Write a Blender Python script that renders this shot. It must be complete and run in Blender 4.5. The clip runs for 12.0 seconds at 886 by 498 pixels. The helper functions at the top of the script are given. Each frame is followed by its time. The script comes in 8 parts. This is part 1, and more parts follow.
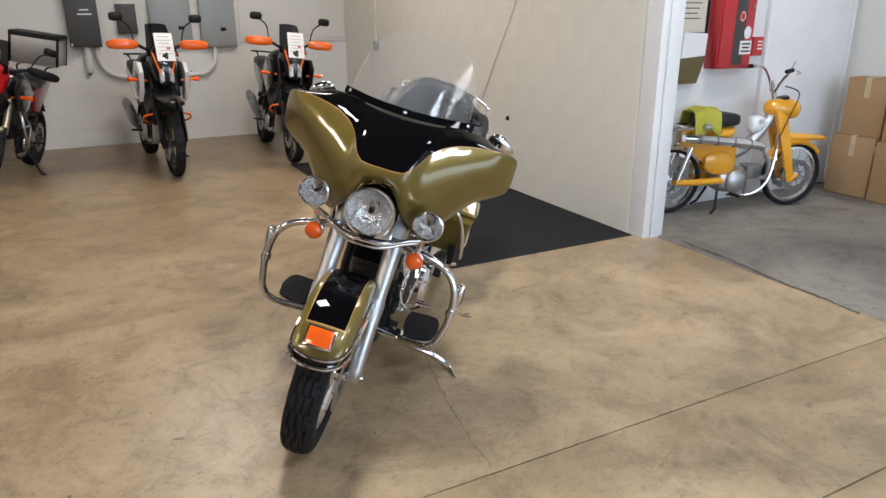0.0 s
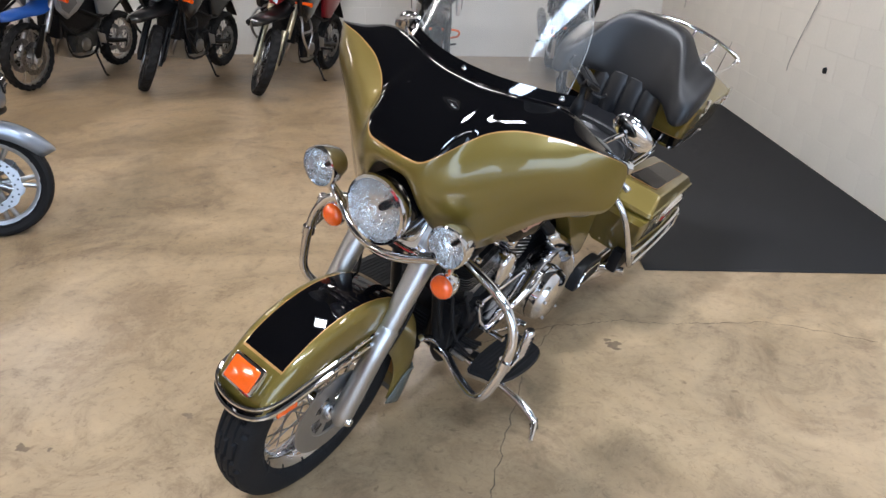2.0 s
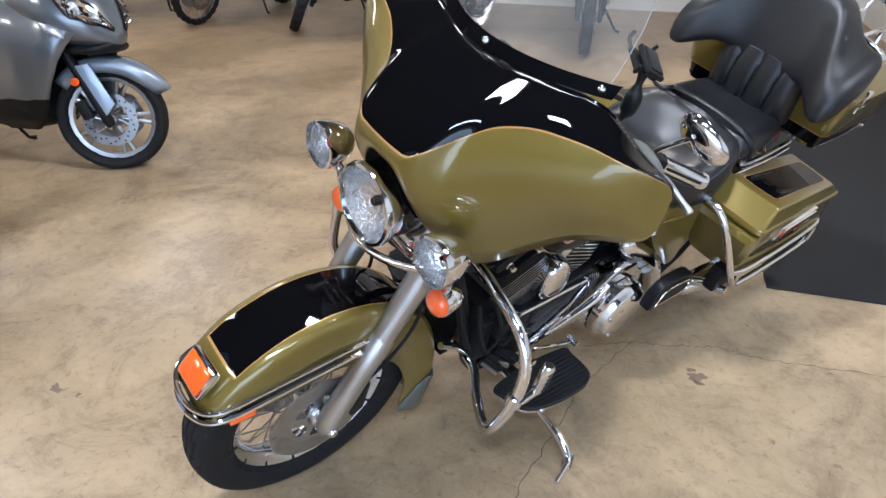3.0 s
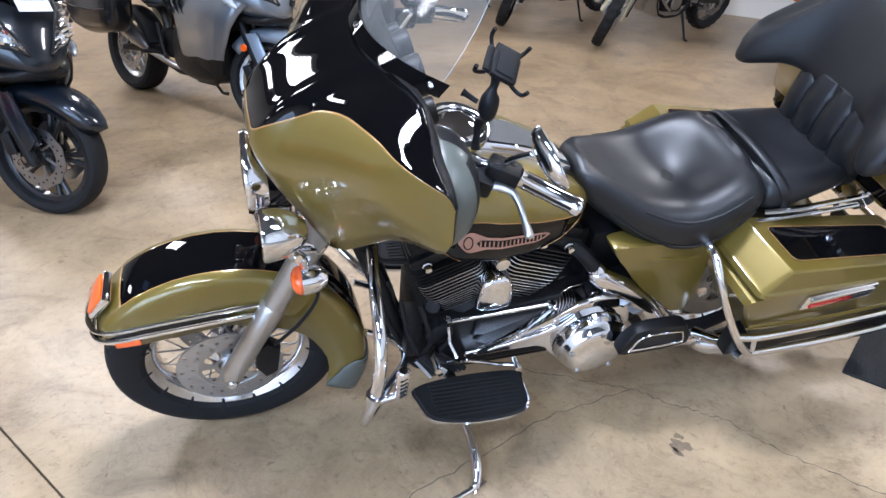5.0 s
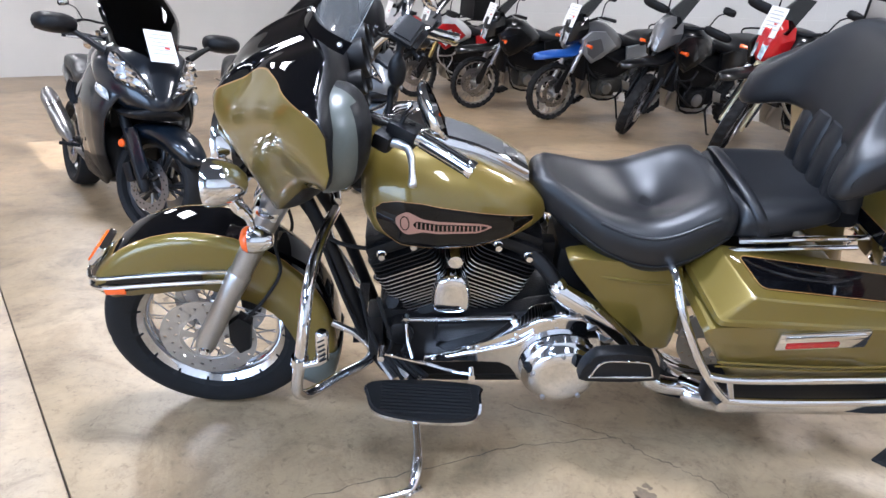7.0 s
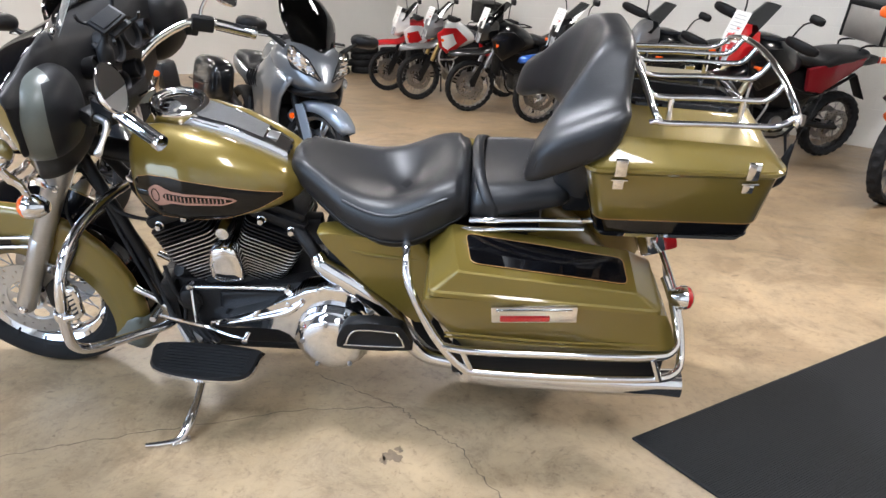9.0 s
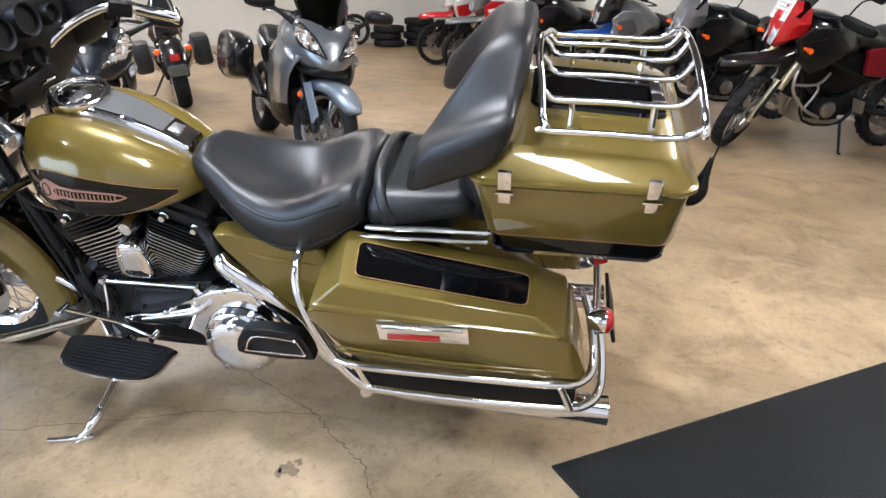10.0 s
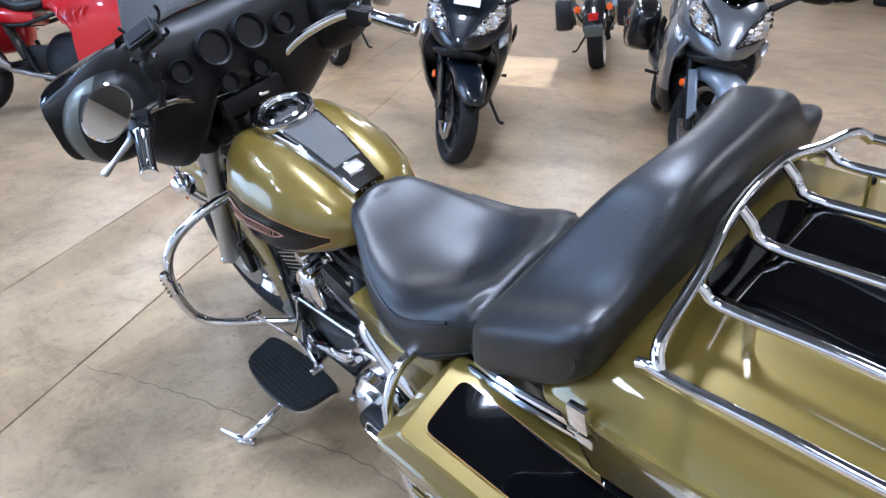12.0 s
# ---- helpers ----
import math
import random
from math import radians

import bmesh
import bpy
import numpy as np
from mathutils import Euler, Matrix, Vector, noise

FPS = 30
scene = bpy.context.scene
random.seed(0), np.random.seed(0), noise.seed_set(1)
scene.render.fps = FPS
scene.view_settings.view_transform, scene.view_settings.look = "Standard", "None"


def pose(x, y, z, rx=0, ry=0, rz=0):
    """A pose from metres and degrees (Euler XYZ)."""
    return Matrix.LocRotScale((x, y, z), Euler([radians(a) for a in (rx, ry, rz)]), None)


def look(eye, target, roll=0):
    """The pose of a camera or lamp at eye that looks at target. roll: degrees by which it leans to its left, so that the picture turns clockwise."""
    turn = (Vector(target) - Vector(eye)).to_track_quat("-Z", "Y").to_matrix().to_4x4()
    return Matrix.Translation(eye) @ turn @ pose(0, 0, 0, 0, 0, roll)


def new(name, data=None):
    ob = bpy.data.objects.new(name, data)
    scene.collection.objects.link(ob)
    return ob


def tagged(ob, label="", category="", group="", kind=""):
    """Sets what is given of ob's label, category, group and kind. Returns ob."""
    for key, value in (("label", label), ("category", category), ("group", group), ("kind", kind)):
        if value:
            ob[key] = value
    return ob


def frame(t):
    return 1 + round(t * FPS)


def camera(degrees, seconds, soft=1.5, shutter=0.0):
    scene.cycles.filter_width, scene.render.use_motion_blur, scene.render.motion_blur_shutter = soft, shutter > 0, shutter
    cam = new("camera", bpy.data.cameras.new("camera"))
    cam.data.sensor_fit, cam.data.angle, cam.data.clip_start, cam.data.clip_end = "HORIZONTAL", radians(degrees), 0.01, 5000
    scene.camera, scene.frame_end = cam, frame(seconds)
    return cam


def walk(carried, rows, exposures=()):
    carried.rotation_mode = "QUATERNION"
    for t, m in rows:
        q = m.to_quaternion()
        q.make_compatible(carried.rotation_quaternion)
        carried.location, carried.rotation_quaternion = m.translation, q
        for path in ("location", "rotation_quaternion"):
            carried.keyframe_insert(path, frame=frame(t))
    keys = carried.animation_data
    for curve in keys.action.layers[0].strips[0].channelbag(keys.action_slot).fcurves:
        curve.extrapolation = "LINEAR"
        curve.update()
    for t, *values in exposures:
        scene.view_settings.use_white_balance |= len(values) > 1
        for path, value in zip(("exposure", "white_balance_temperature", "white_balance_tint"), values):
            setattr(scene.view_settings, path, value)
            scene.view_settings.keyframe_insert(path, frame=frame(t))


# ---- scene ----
cam = camera(65.3, 12.0)
PATH = [
    (0, (0.283, 0.121, 1.633), (0.193, 2.013, 0.989), -0.1),
    (0.5, (0.53, 0.367, 1.638), (0.26, 2.226, 0.95), 0.1),
    (1, (0.737, 0.624, 1.636), (0.186, 2.394, 0.887), 0.2),
    (1.5, (0.826, 0.969, 1.635), (0.108, 2.657, 0.839), 0.4),
    (2, (0.933, 1.273, 1.61), (-0.026, 2.806, 0.756), 0.2),
    (2.5, (0.973, 1.524, 1.605), (-0.152, 2.923, 0.723), 0.2),
    (2.7, (0.983, 1.646, 1.601), (-0.204, 2.96, 0.67), 0.2),
    (4.3, (1.34, 2.232, 1.569), (-0.239, 2.977, 0.594), 0.3),
    (4.5, (1.365, 2.335, 1.562), (-0.234, 3.035, 0.585), 0.4),
    (5, (1.444, 2.526, 1.564), (-0.193, 3.125, 0.582), 0.4),
    (5.5, (1.595, 2.691, 1.55), (-0.086, 3.181, 0.583), 0.6),
    (6, (1.658, 2.796, 1.475), (-0.126, 3.147, 0.643), 0.7),
    (6.5, (1.678, 2.907, 1.382), (-0.159, 3.148, 0.629), 0.7),
    (6.7, (1.71, 2.937, 1.331), (-0.149, 3.158, 0.629), 1.0),
    (8.3, (1.933, 3.454, 1.22), (0.037, 3.635, 0.61), 1.5),
    (8.5, (1.938, 3.54, 1.226), (0.039, 3.705, 0.618), 1.5),
    (9, (2.001, 3.841, 1.266), (0.109, 3.889, 0.619), 1.4),
    (9.5, (1.967, 4.085, 1.297), (0.089, 4.022, 0.61), 1.4),
    (10, (1.81, 4.305, 1.321), (-0.047, 4.152, 0.595), 1.5),
    (10.5, (1.61, 4.498, 1.339), (-0.192, 4.2, 0.525), 1.7),
    (11, (1.399, 4.605, 1.385), (-0.261, 3.95, 0.484), 1.2),
    (11.5, (1.156, 4.612, 1.421), (-0.331, 3.634, 0.509), 0.8),
    (12, (0.965, 4.657, 1.502), (-0.341, 3.439, 0.602), 0.5),
]
EXPOSE = [(0, -0.40, 6750, 15), (1.5, -0.17, 6450, 16), (2.7, 0.02, 6100, 16), (4.5, 0.26, 5750, 17), (6.5, 0.38, 5630, 17), (9.5, 0.37, 6330, 15), (11, 0.28, 5950, 16), (12, 0.25, 5400, 16)]
walk(cam, [(t, look(eye, target, roll)) for t, eye, target, roll in PATH], EXPOSE)

# ---- light: daylight from an open roll-up door, ceiling fluorescents ----
world = bpy.data.worlds.new("World")
scene.world = world
world.use_nodes = True
wn = world.node_tree.nodes
sky = wn.new("ShaderNodeTexSky")
sky.sky_type, sky.sun_disc = "NISHITA", False
sky.sun_elevation, sky.sun_rotation = radians(55), radians(150)
wn["Background"].inputs["Strength"].default_value = 0.12
world.node_tree.links.new(sky.outputs["Color"], wn["Background"].inputs["Color"])

ROOM = pose(0, 0, 0, 0, 0, 30.5)          # u along the back wall, v towards it


def room(u, v, z=0.0):
    return ROOM @ Vector((u, v, z))


sun_data = bpy.data.lights.new("sun", "SUN")
sun_data.energy, sun_data.angle, sun_data.color = 5.0, radians(0.5), (1.0, 0.93, 0.82)
sun = new("sun", sun_data)
sun.matrix_world = look(room(-3.75, 2.65 - 7.0, 10.0), room(-3.75, 2.65, 0))

CEIL = 4.3
PANELS = [(u, v) for u in (-7.6, -3.4, 0.8) for v in (-1.4, 2.6, 6.8) if u < 0] + [(1.40, 2.75), (2.1, 6.8), (4.6, 2.6), (4.6, -1.4), (2.15, -0.95)]


def lamp_watts(u, v):
    if v == -0.95:
        return 215.0                          # the bluish tubes near the door
    return (95.0 if u > 3 else 156.0) if u > 0 and v < 5 else ((138.0 if u > 0 else 100.0) if v > 5 else 108.0)


def lamp_length(u, v):
    return 0.50 if v == 2.75 else 1.5             # a short fitting over the olive motorcycle


for u, v in PANELS:
    ld = bpy.data.lights.new("ceiling_lamp", "AREA")
    ld.shape, ld.size, ld.size_y, ld.energy, ld.color = "RECTANGLE", lamp_length(u, v), 0.62 if v != 2.75 else 0.50, lamp_watts(u, v), (0.62, 0.80, 1.0) if v == -0.95 else (0.92, 0.97, 1.0) if u > 0 and v < 5 else (1.0, 0.96, 0.87)
    lo = new("ceiling_lamp", ld)
    lo.matrix_world = ROOM @ pose(u, v, CEIL - 0.12)

# daylight of the sky in the open door
ld = bpy.data.lights.new("door_sky", "AREA")
ld.shape, ld.size, ld.size_y, ld.energy, ld.color = "RECTANGLE", 6.2, 2.9, 270.0, (0.56, 0.77, 1.0)
lo = new("door_sky", ld)
lo.matrix_world = ROOM @ pose(3.65, -4.55, 1.5, 90, 0, 0)


# ---- materials ----
def ramp(nt, fac, stops):
    r = nt.nodes.new("ShaderNodeValToRGB")
    while len(r.color_ramp.elements) < len(stops):
        r.color_ramp.elements.new(0.5)
    for e, (p, c) in zip(r.color_ramp.elements, stops):
        e.position, e.color = p, (*c, 1)
    nt.links.new(fac, r.inputs["Fac"])
    return r.outputs["Color"]


def noise_tex(nt, scale, detail=4.0, rough=0.55, distort=0.0, coords="Object"):
    tc = nt.nodes.new("ShaderNodeTexCoord")
    n = nt.nodes.new("ShaderNodeTexNoise")
    n.inputs["Scale"].default_value, n.inputs["Detail"].default_value = scale, detail
    n.inputs["Roughness"].default_value, n.inputs["Distortion"].default_value = rough, distort
    nt.links.new(tc.outputs[coords], n.inputs["Vector"])
    return n.outputs["Fac"]


def shade(c, k):
    return tuple(min(1.0, max(0.0, v * k)) for v in c)


def material(name, base, rough=0.5, metal=0.0, coat=0.0, var=0.12, scale=6.0, fine=90.0, bump=0.05, rvar=0.08, spec=0.5, depth=0.002):
    """Two scales of colour variation, a rougher and a smoother side, and a fine bump."""
    m = bpy.data.materials.new(name)
    m.use_nodes = True
    nt = m.node_tree
    b = nt.nodes["Principled BSDF"]
    b.inputs["Metallic"].default_value = metal
    b.inputs["Coat Weight"].default_value = coat
    b.inputs["Coat Roughness"].default_value = 0.03
    b.inputs["Specular IOR Level"].default_value = spec
    big, small = noise_tex(nt, scale), noise_tex(nt, fine, 3.0)
    mix = nt.nodes.new("ShaderNodeMath")
    mix.operation = "MULTIPLY_ADD"
    mix.inputs[1].default_value = 0.35
    nt.links.new(small, mix.inputs[0])
    half = nt.nodes.new("ShaderNodeMath")
    half.operation = "MULTIPLY"
    half.inputs[1].default_value = 0.65
    nt.links.new(big, half.inputs[0])
    nt.links.new(half.outputs[0], mix.inputs[2])
    nt.links.new(ramp(nt, mix.outputs[0], [(0.3, shade(base, 1 - var)), (0.7, shade(base, 1 + var))]), b.inputs["Base Color"])
    mr = nt.nodes.new("ShaderNodeMapRange")
    mr.inputs["To Min"].default_value, mr.inputs["To Max"].default_value = max(0.0, rough - rvar), min(1.0, rough + rvar)
    nt.links.new(big, mr.inputs["Value"])
    nt.links.new(mr.outputs["Result"], b.inputs["Roughness"])
    if bump:
        bn = nt.nodes.new("ShaderNodeBump")
        bn.inputs["Strength"].default_value, bn.inputs["Distance"].default_value = bump, depth
        nt.links.new(small, bn.inputs["Height"])
        nt.links.new(bn.outputs["Normal"], b.inputs["Normal"])
    return m


OLIVE = material("olive_paint", (0.163, 0.116, 0.022), 0.33, 0.30, 1.0, 0.06, 2.0, 1200.0, 0.02, 0.03, 0.3)
GOLD = material("gold_pinstripe", (0.42, 0.21, 0.065), 0.35, 0.2, 1.0, 0.05, 8.0, 300.0, 0.0)
BLACK = material("black_gloss_paint", (0.002, 0.002, 0.0025), 0.35, 0.0, 0.75, 0.2, 3.0, 600.0, 0.0, 0.03, 0.0)
CHROME = material("chrome", (0.78, 0.78, 0.80), 0.07, 1.0, 0.0, 0.04, 5.0, 40.0, 0.02, 0.04)
ALLOY = material("satin_alloy", (0.50, 0.50, 0.50), 0.36, 1.0, 0.0, 0.10, 9.0, 150.0, 0.06, 0.08)
STEEL = material("brushed_steel", (0.36, 0.36, 0.37), 0.30, 1.0, 0.0, 0.15, 12.0, 220.0, 0.06, 0.1)
RUBBER = material("tyre_rubber", (0.010, 0.010, 0.011), 0.72, 0.0, 0.0, 0.25, 9.0, 180.0, 0.25, 0.1, 0.25)
VINYL = material("black_vinyl", (0.0062, 0.0066, 0.0082), 0.41, 0.0, 0.0, 0.25, 7.0, 260.0, 0.40, 0.10, 0.50, 0.0012)
PLASTIC = material("black_plastic", (0.006, 0.006, 0.007), 0.46, 0.0, 0.0, 0.2, 10.0, 300.0, 0.15, 0.1, 0.25)
GREYP = material("grey_satin_plastic", (0.085, 0.092, 0.080), 0.34, 0.0, 0.0, 0.1, 6.0, 200.0, 0.08, 0.06)
ENGINE = material("black_wrinkle_engine", (0.007, 0.007, 0.008), 0.42, 0.0, 0.0, 0.25, 20.0, 500.0, 0.4, 0.1, 0.25)
DIRTY = material("grimy_metal", (0.10, 0.095, 0.085), 0.5, 0.7, 0.0, 0.4, 25.0, 160.0, 0.3, 0.15)
RED = material("red_lens", (0.42, 0.008, 0.010), 0.16, 0.0, 1.0, 0.15, 20.0, 200.0, 0.05, 0.03)
AMBER = material("amber_lens", (0.85, 0.11, 0.008), 0.15, 0.0, 1.0, 0.12, 20.0, 200.0, 0.05, 0.03)
REFLECT = material("lamp_reflector", (0.94, 0.95, 0.96), 0.16, 0.92, 0.0, 0.05, 30.0, 46.0, 0.85, 0.05, 0.5, 0.012)
MIRROR = material("mirror_glass", (0.9, 0.9, 0.9), 0.01, 1.0, 0.0, 0.01, 3.0, 10.0, 0.0, 0.0)
PINKISH = material("emblem_rose", (0.38, 0.20, 0.15), 0.4, 0.2, 0.5, 0.1, 30.0, 200.0, 0.05)
WHITEP = material("white_paper", (0.78, 0.78, 0.77), 0.7, 0.0, 0.0, 0.04, 8.0, 90.0, 0.05)
INK = material("dark_ink", (0.05, 0.05, 0.06), 0.7, 0.0, 0.0, 0.1)
REDINK = material("red_ink", (0.55, 0.04, 0.03), 0.7, 0.0, 0.0, 0.1)


def glass_material(name, tint=(1, 1, 1), clear=0.93, ior=1.45, rough=0.02, haze=0.0):
    """A thin clear sheet: transparent, with gloss by Fresnel; haze mixes in white as a painted milky reflection."""
    m = bpy.data.materials.new(name)
    m.use_nodes = True
    nt = m.node_tree
    nt.nodes.remove(nt.nodes["Principled BSDF"])
    tr, gl = nt.nodes.new("ShaderNodeBsdfTransparent"), nt.nodes.new("ShaderNodeBsdfGlossy")
    tr.inputs["Color"].default_value = (*shade(tint, clear), 1)
    gl.inputs["Roughness"].default_value = rough
    fr, mx = nt.nodes.new("ShaderNodeFresnel"), nt.nodes.new("ShaderNodeMixShader")
    fr.inputs["IOR"].default_value = ior
    nt.links.new(fr.outputs[0], mx.inputs[0])
    nt.links.new(tr.outputs[0], mx.inputs[1])
    nt.links.new(gl.outputs[0], mx.inputs[2])
    out = mx
    # white scatter mixed in to paint the pale reflections on the sheet
    if haze:
        df, tl, m1, m2 = nt.nodes.new("ShaderNodeBsdfDiffuse"), nt.nodes.new("ShaderNodeBsdfTranslucent"), nt.nodes.new("ShaderNodeMixShader"), nt.nodes.new("ShaderNodeMixShader")
        df.inputs["Color"].default_value = tl.inputs["Color"].default_value = (0.80, 0.82, 0.82, 1)
        nt.links.new(df.outputs[0], m1.inputs[1])
        nt.links.new(tl.outputs[0], m1.inputs[2])
        nt.links.new(ramp(nt, noise_tex(nt, 9.0, 6.0, 0.7, 1.0), [(0.3, (haze * 0.8,) * 3), (0.7, (haze * 1.2,) * 3)]), m2.inputs[0])
        nt.links.new(mx.outputs[0], m2.inputs[1])
        nt.links.new(m1.outputs[0], m2.inputs[2])
        out = m2
    nt.links.new(out.outputs[0], nt.nodes["Material Output"].inputs["Surface"])
    return m


CLEAR = glass_material("clear_polycarbonate", (0.97, 0.98, 0.98), 0.95)
SHIELD = glass_material("windshield_polycarbonate", (0.97, 0.98, 0.98), 0.95, 1.42, 0.02, 0.13)
RIMGLASS = material("polished_plastic_rim", (0.40, 0.42, 0.42), 0.25, 0.0, 0.3, 0.05)
LENS = glass_material("lamp_glass", (1, 1, 1), 0.97)
SMOKE = glass_material("smoked_screen", (0.16, 0.17, 0.18), 0.5)


MESHG = material("grey_woven_metal", (0.075, 0.075, 0.075), 0.5, 0.2, 0.0, 0.12, 8.0, 900.0, 0.5)


# ---- mesh helpers ----
def tidy(bm):
    bmesh.ops.recalc_face_normals(bm, faces=bm.faces[:])
    return bm


def mesh_of(name, bm, mats, smooth=True, angle=42.0):
    me = bpy.data.meshes.new(name)
    tidy(bm)
    bm.to_mesh(me)
    bm.free()
    for m in mats if isinstance(mats, (list, tuple)) else [mats]:
        me.materials.append(m)
    if smooth:
        me.shade_smooth()
        me.set_sharp_from_angle(angle=radians(angle))
    return me


def part(name, bm, mats, parent=None, label="", smooth=True, angle=42.0, m=None):
    ob = new(name, mesh_of(name, bm, mats, smooth, angle))
    ob.parent = parent
    if m is not None:
        ob.matrix_basis = m
    return tagged(ob, label) if label else ob


def empty(name, m, label, category, group="", kind=""):
    ob = new(name)
    ob.empty_display_size = 0.1
    ob.matrix_basis = m
    return tagged(ob, label, category, group, kind)


def spline(pts, n=6, closed=False):
    """Catmull-Rom through the points."""
    P = [np.array(p, float) for p in pts]
    N, out = len(P), []
    for i in range(N if closed else N - 1):
        p0, p1, p2, p3 = (P[(i + k) % N] if closed else P[min(max(i + k, 0), N - 1)] for k in (-1, 0, 1, 2))
        for j in range(n):
            t = j / n
            out.append(0.5 * (2 * p1 + (p2 - p0) * t + (2 * p0 - 5 * p1 + 4 * p2 - p3) * t * t + (3 * p1 - p0 - 3 * p2 + p3) * t ** 3))
    if not closed:
        out.append(P[-1])
    return out


def grid(bm, rows, close_u=False, close_v=False, cap=False, mat=None):
    """Quads between rows of points. mat: a function of (row, column) that gives the material index."""
    V = [[bm.verts.new(Vector(p)) for p in r] for r in rows]
    nr, nc = len(V), len(V[0])
    for i in range(nr if close_u else nr - 1):
        for j in range(nc if close_v else nc - 1):
            a, b, c, d = V[i][j], V[(i + 1) % nr][j], V[(i + 1) % nr][(j + 1) % nc], V[i][(j + 1) % nc]
            f = bm.faces.new((a, b, c, d))
            if mat:
                f.material_index = mat(i, j)
    if cap:
        bm.faces.new(V[0])
        bm.faces.new(V[-1][::-1])
    return V


def tube(bm, pts, r, seg=10, smooth=0, closed=False, mat=0):
    """A round bar along the points; r: one radius, or one for each point."""
    rr = [r] * len(pts) if not isinstance(r, (list, tuple)) else list(r)
    if smooth:
        q = spline([(*p, k) for p, k in zip(pts, rr)], smooth, closed)
        pts, rr = [a[:3] for a in q], [a[3] for a in q]
    P = [Vector(p) for p in pts]
    N, side, rings = len(P), None, []
    for i in range(N):
        d = (P[(i + 1) % N] - P[i - 1]) if closed else (P[min(i + 1, N - 1)] - P[max(i - 1, 0)])
        d.normalize()
        if side is None:
            side = d.orthogonal().normalized()
        side = (side - d * side.dot(d)).normalized()
        up = d.cross(side)
        rings.append([P[i] + (side * math.cos(a) + up * math.sin(a)) * rr[i] for a in (2 * math.pi * k / seg for k in range(seg))])
    grid(bm, rings, closed, True, not closed, (lambda i, j: mat) if mat else None)
    return bm


def lathe(bm, prof, m=None, seg=32, mat=None, cap=False):
    """Turns (radius, height) round the local z axis, and places it by m."""
    m = m or Matrix()
    rows = [[m @ Vector((r * math.cos(a), r * math.sin(a), h)) for a in (2 * math.pi * k / seg for k in range(seg))] for r, h in prof]
    V = grid(bm, rows, False, True, False, mat)
    for row, (r, h) in ((V[0], prof[0]), (V[-1], prof[-1])):
        if cap and r > 1e-5:
            bm.faces.new(row)
    bmesh.ops.remove_doubles(bm, verts=bm.verts[:], dist=1e-6)
    return bm


def rbox(bm, size, at=(0, 0, 0), bevel=0.006, m=None, seg=2):
    """A box with rounded edges."""
    m = m or Matrix()
    made = bmesh.ops.create_cube(bm, size=1.0, matrix=m @ Matrix.Translation(at) @ Matrix.Diagonal((*size, 1)))
    if bevel:
        es = list({e for v in made["verts"] for e in v.link_edges})
        bmesh.ops.bevel(bm, geom=es, offset=bevel, segments=seg, affect="EDGES", profile=0.6, clamp_overlap=True)
    return bm


def plate(bm, outline, y0, y1, bevel=0.006, m=None, seg=2):
    """An outline of (x, z), drawn out from y0 to y1, with rounded rims."""
    m = m or Matrix()
    a = [bm.verts.new(m @ Vector((x, y0, z))) for x, z in outline]
    b = [bm.verts.new(m @ Vector((x, y1, z))) for x, z in outline]
    n = len(outline)
    fs = [bm.faces.new(a), bm.faces.new(b[::-1])]
    for i in range(n):
        bm.faces.new((a[i], b[i], b[(i + 1) % n], a[(i + 1) % n]))
    if bevel:
        es = [e for f in fs for e in f.edges]
        bmesh.ops.bevel(bm, geom=es, offset=bevel, segments=seg, affect="EDGES", profile=0.6, clamp_overlap=True)
    return bm


def disc_at(p, axis):
    """The pose whose z axis points along axis, at p."""
    return Matrix.Translation(p) @ Vector(axis).to_track_quat("Z", "Y").to_matrix().to_4x4()


def rrect(x0, x1, hw, r, z, n=4, cy=0.0, rf=None):
    """A ring of a rounded rectangle, x0 to x1 long and 2 hw wide, at the height z."""
    out = []
    for cx, cyy, a0, rad in ((x1, hw, 0, r), (x0, hw, 90, rf or r), (x0, -hw, 180, rf or r), (x1, -hw, 270, r)):
        sx, sy = (-1 if cx == x1 else 1), (-1 if cyy > 0 else 1)
        for k in range(n + 1):
            a = radians(a0 + 90 * k / n)
            out.append((cx + sx * rad + rad * math.cos(a), cy + cyy + sy * rad + rad * math.sin(a), z))
    return out


def lerp(tab, x):
    xs, ys = zip(*tab)
    return float(np.interp(x, xs, ys))


B = bmesh.new


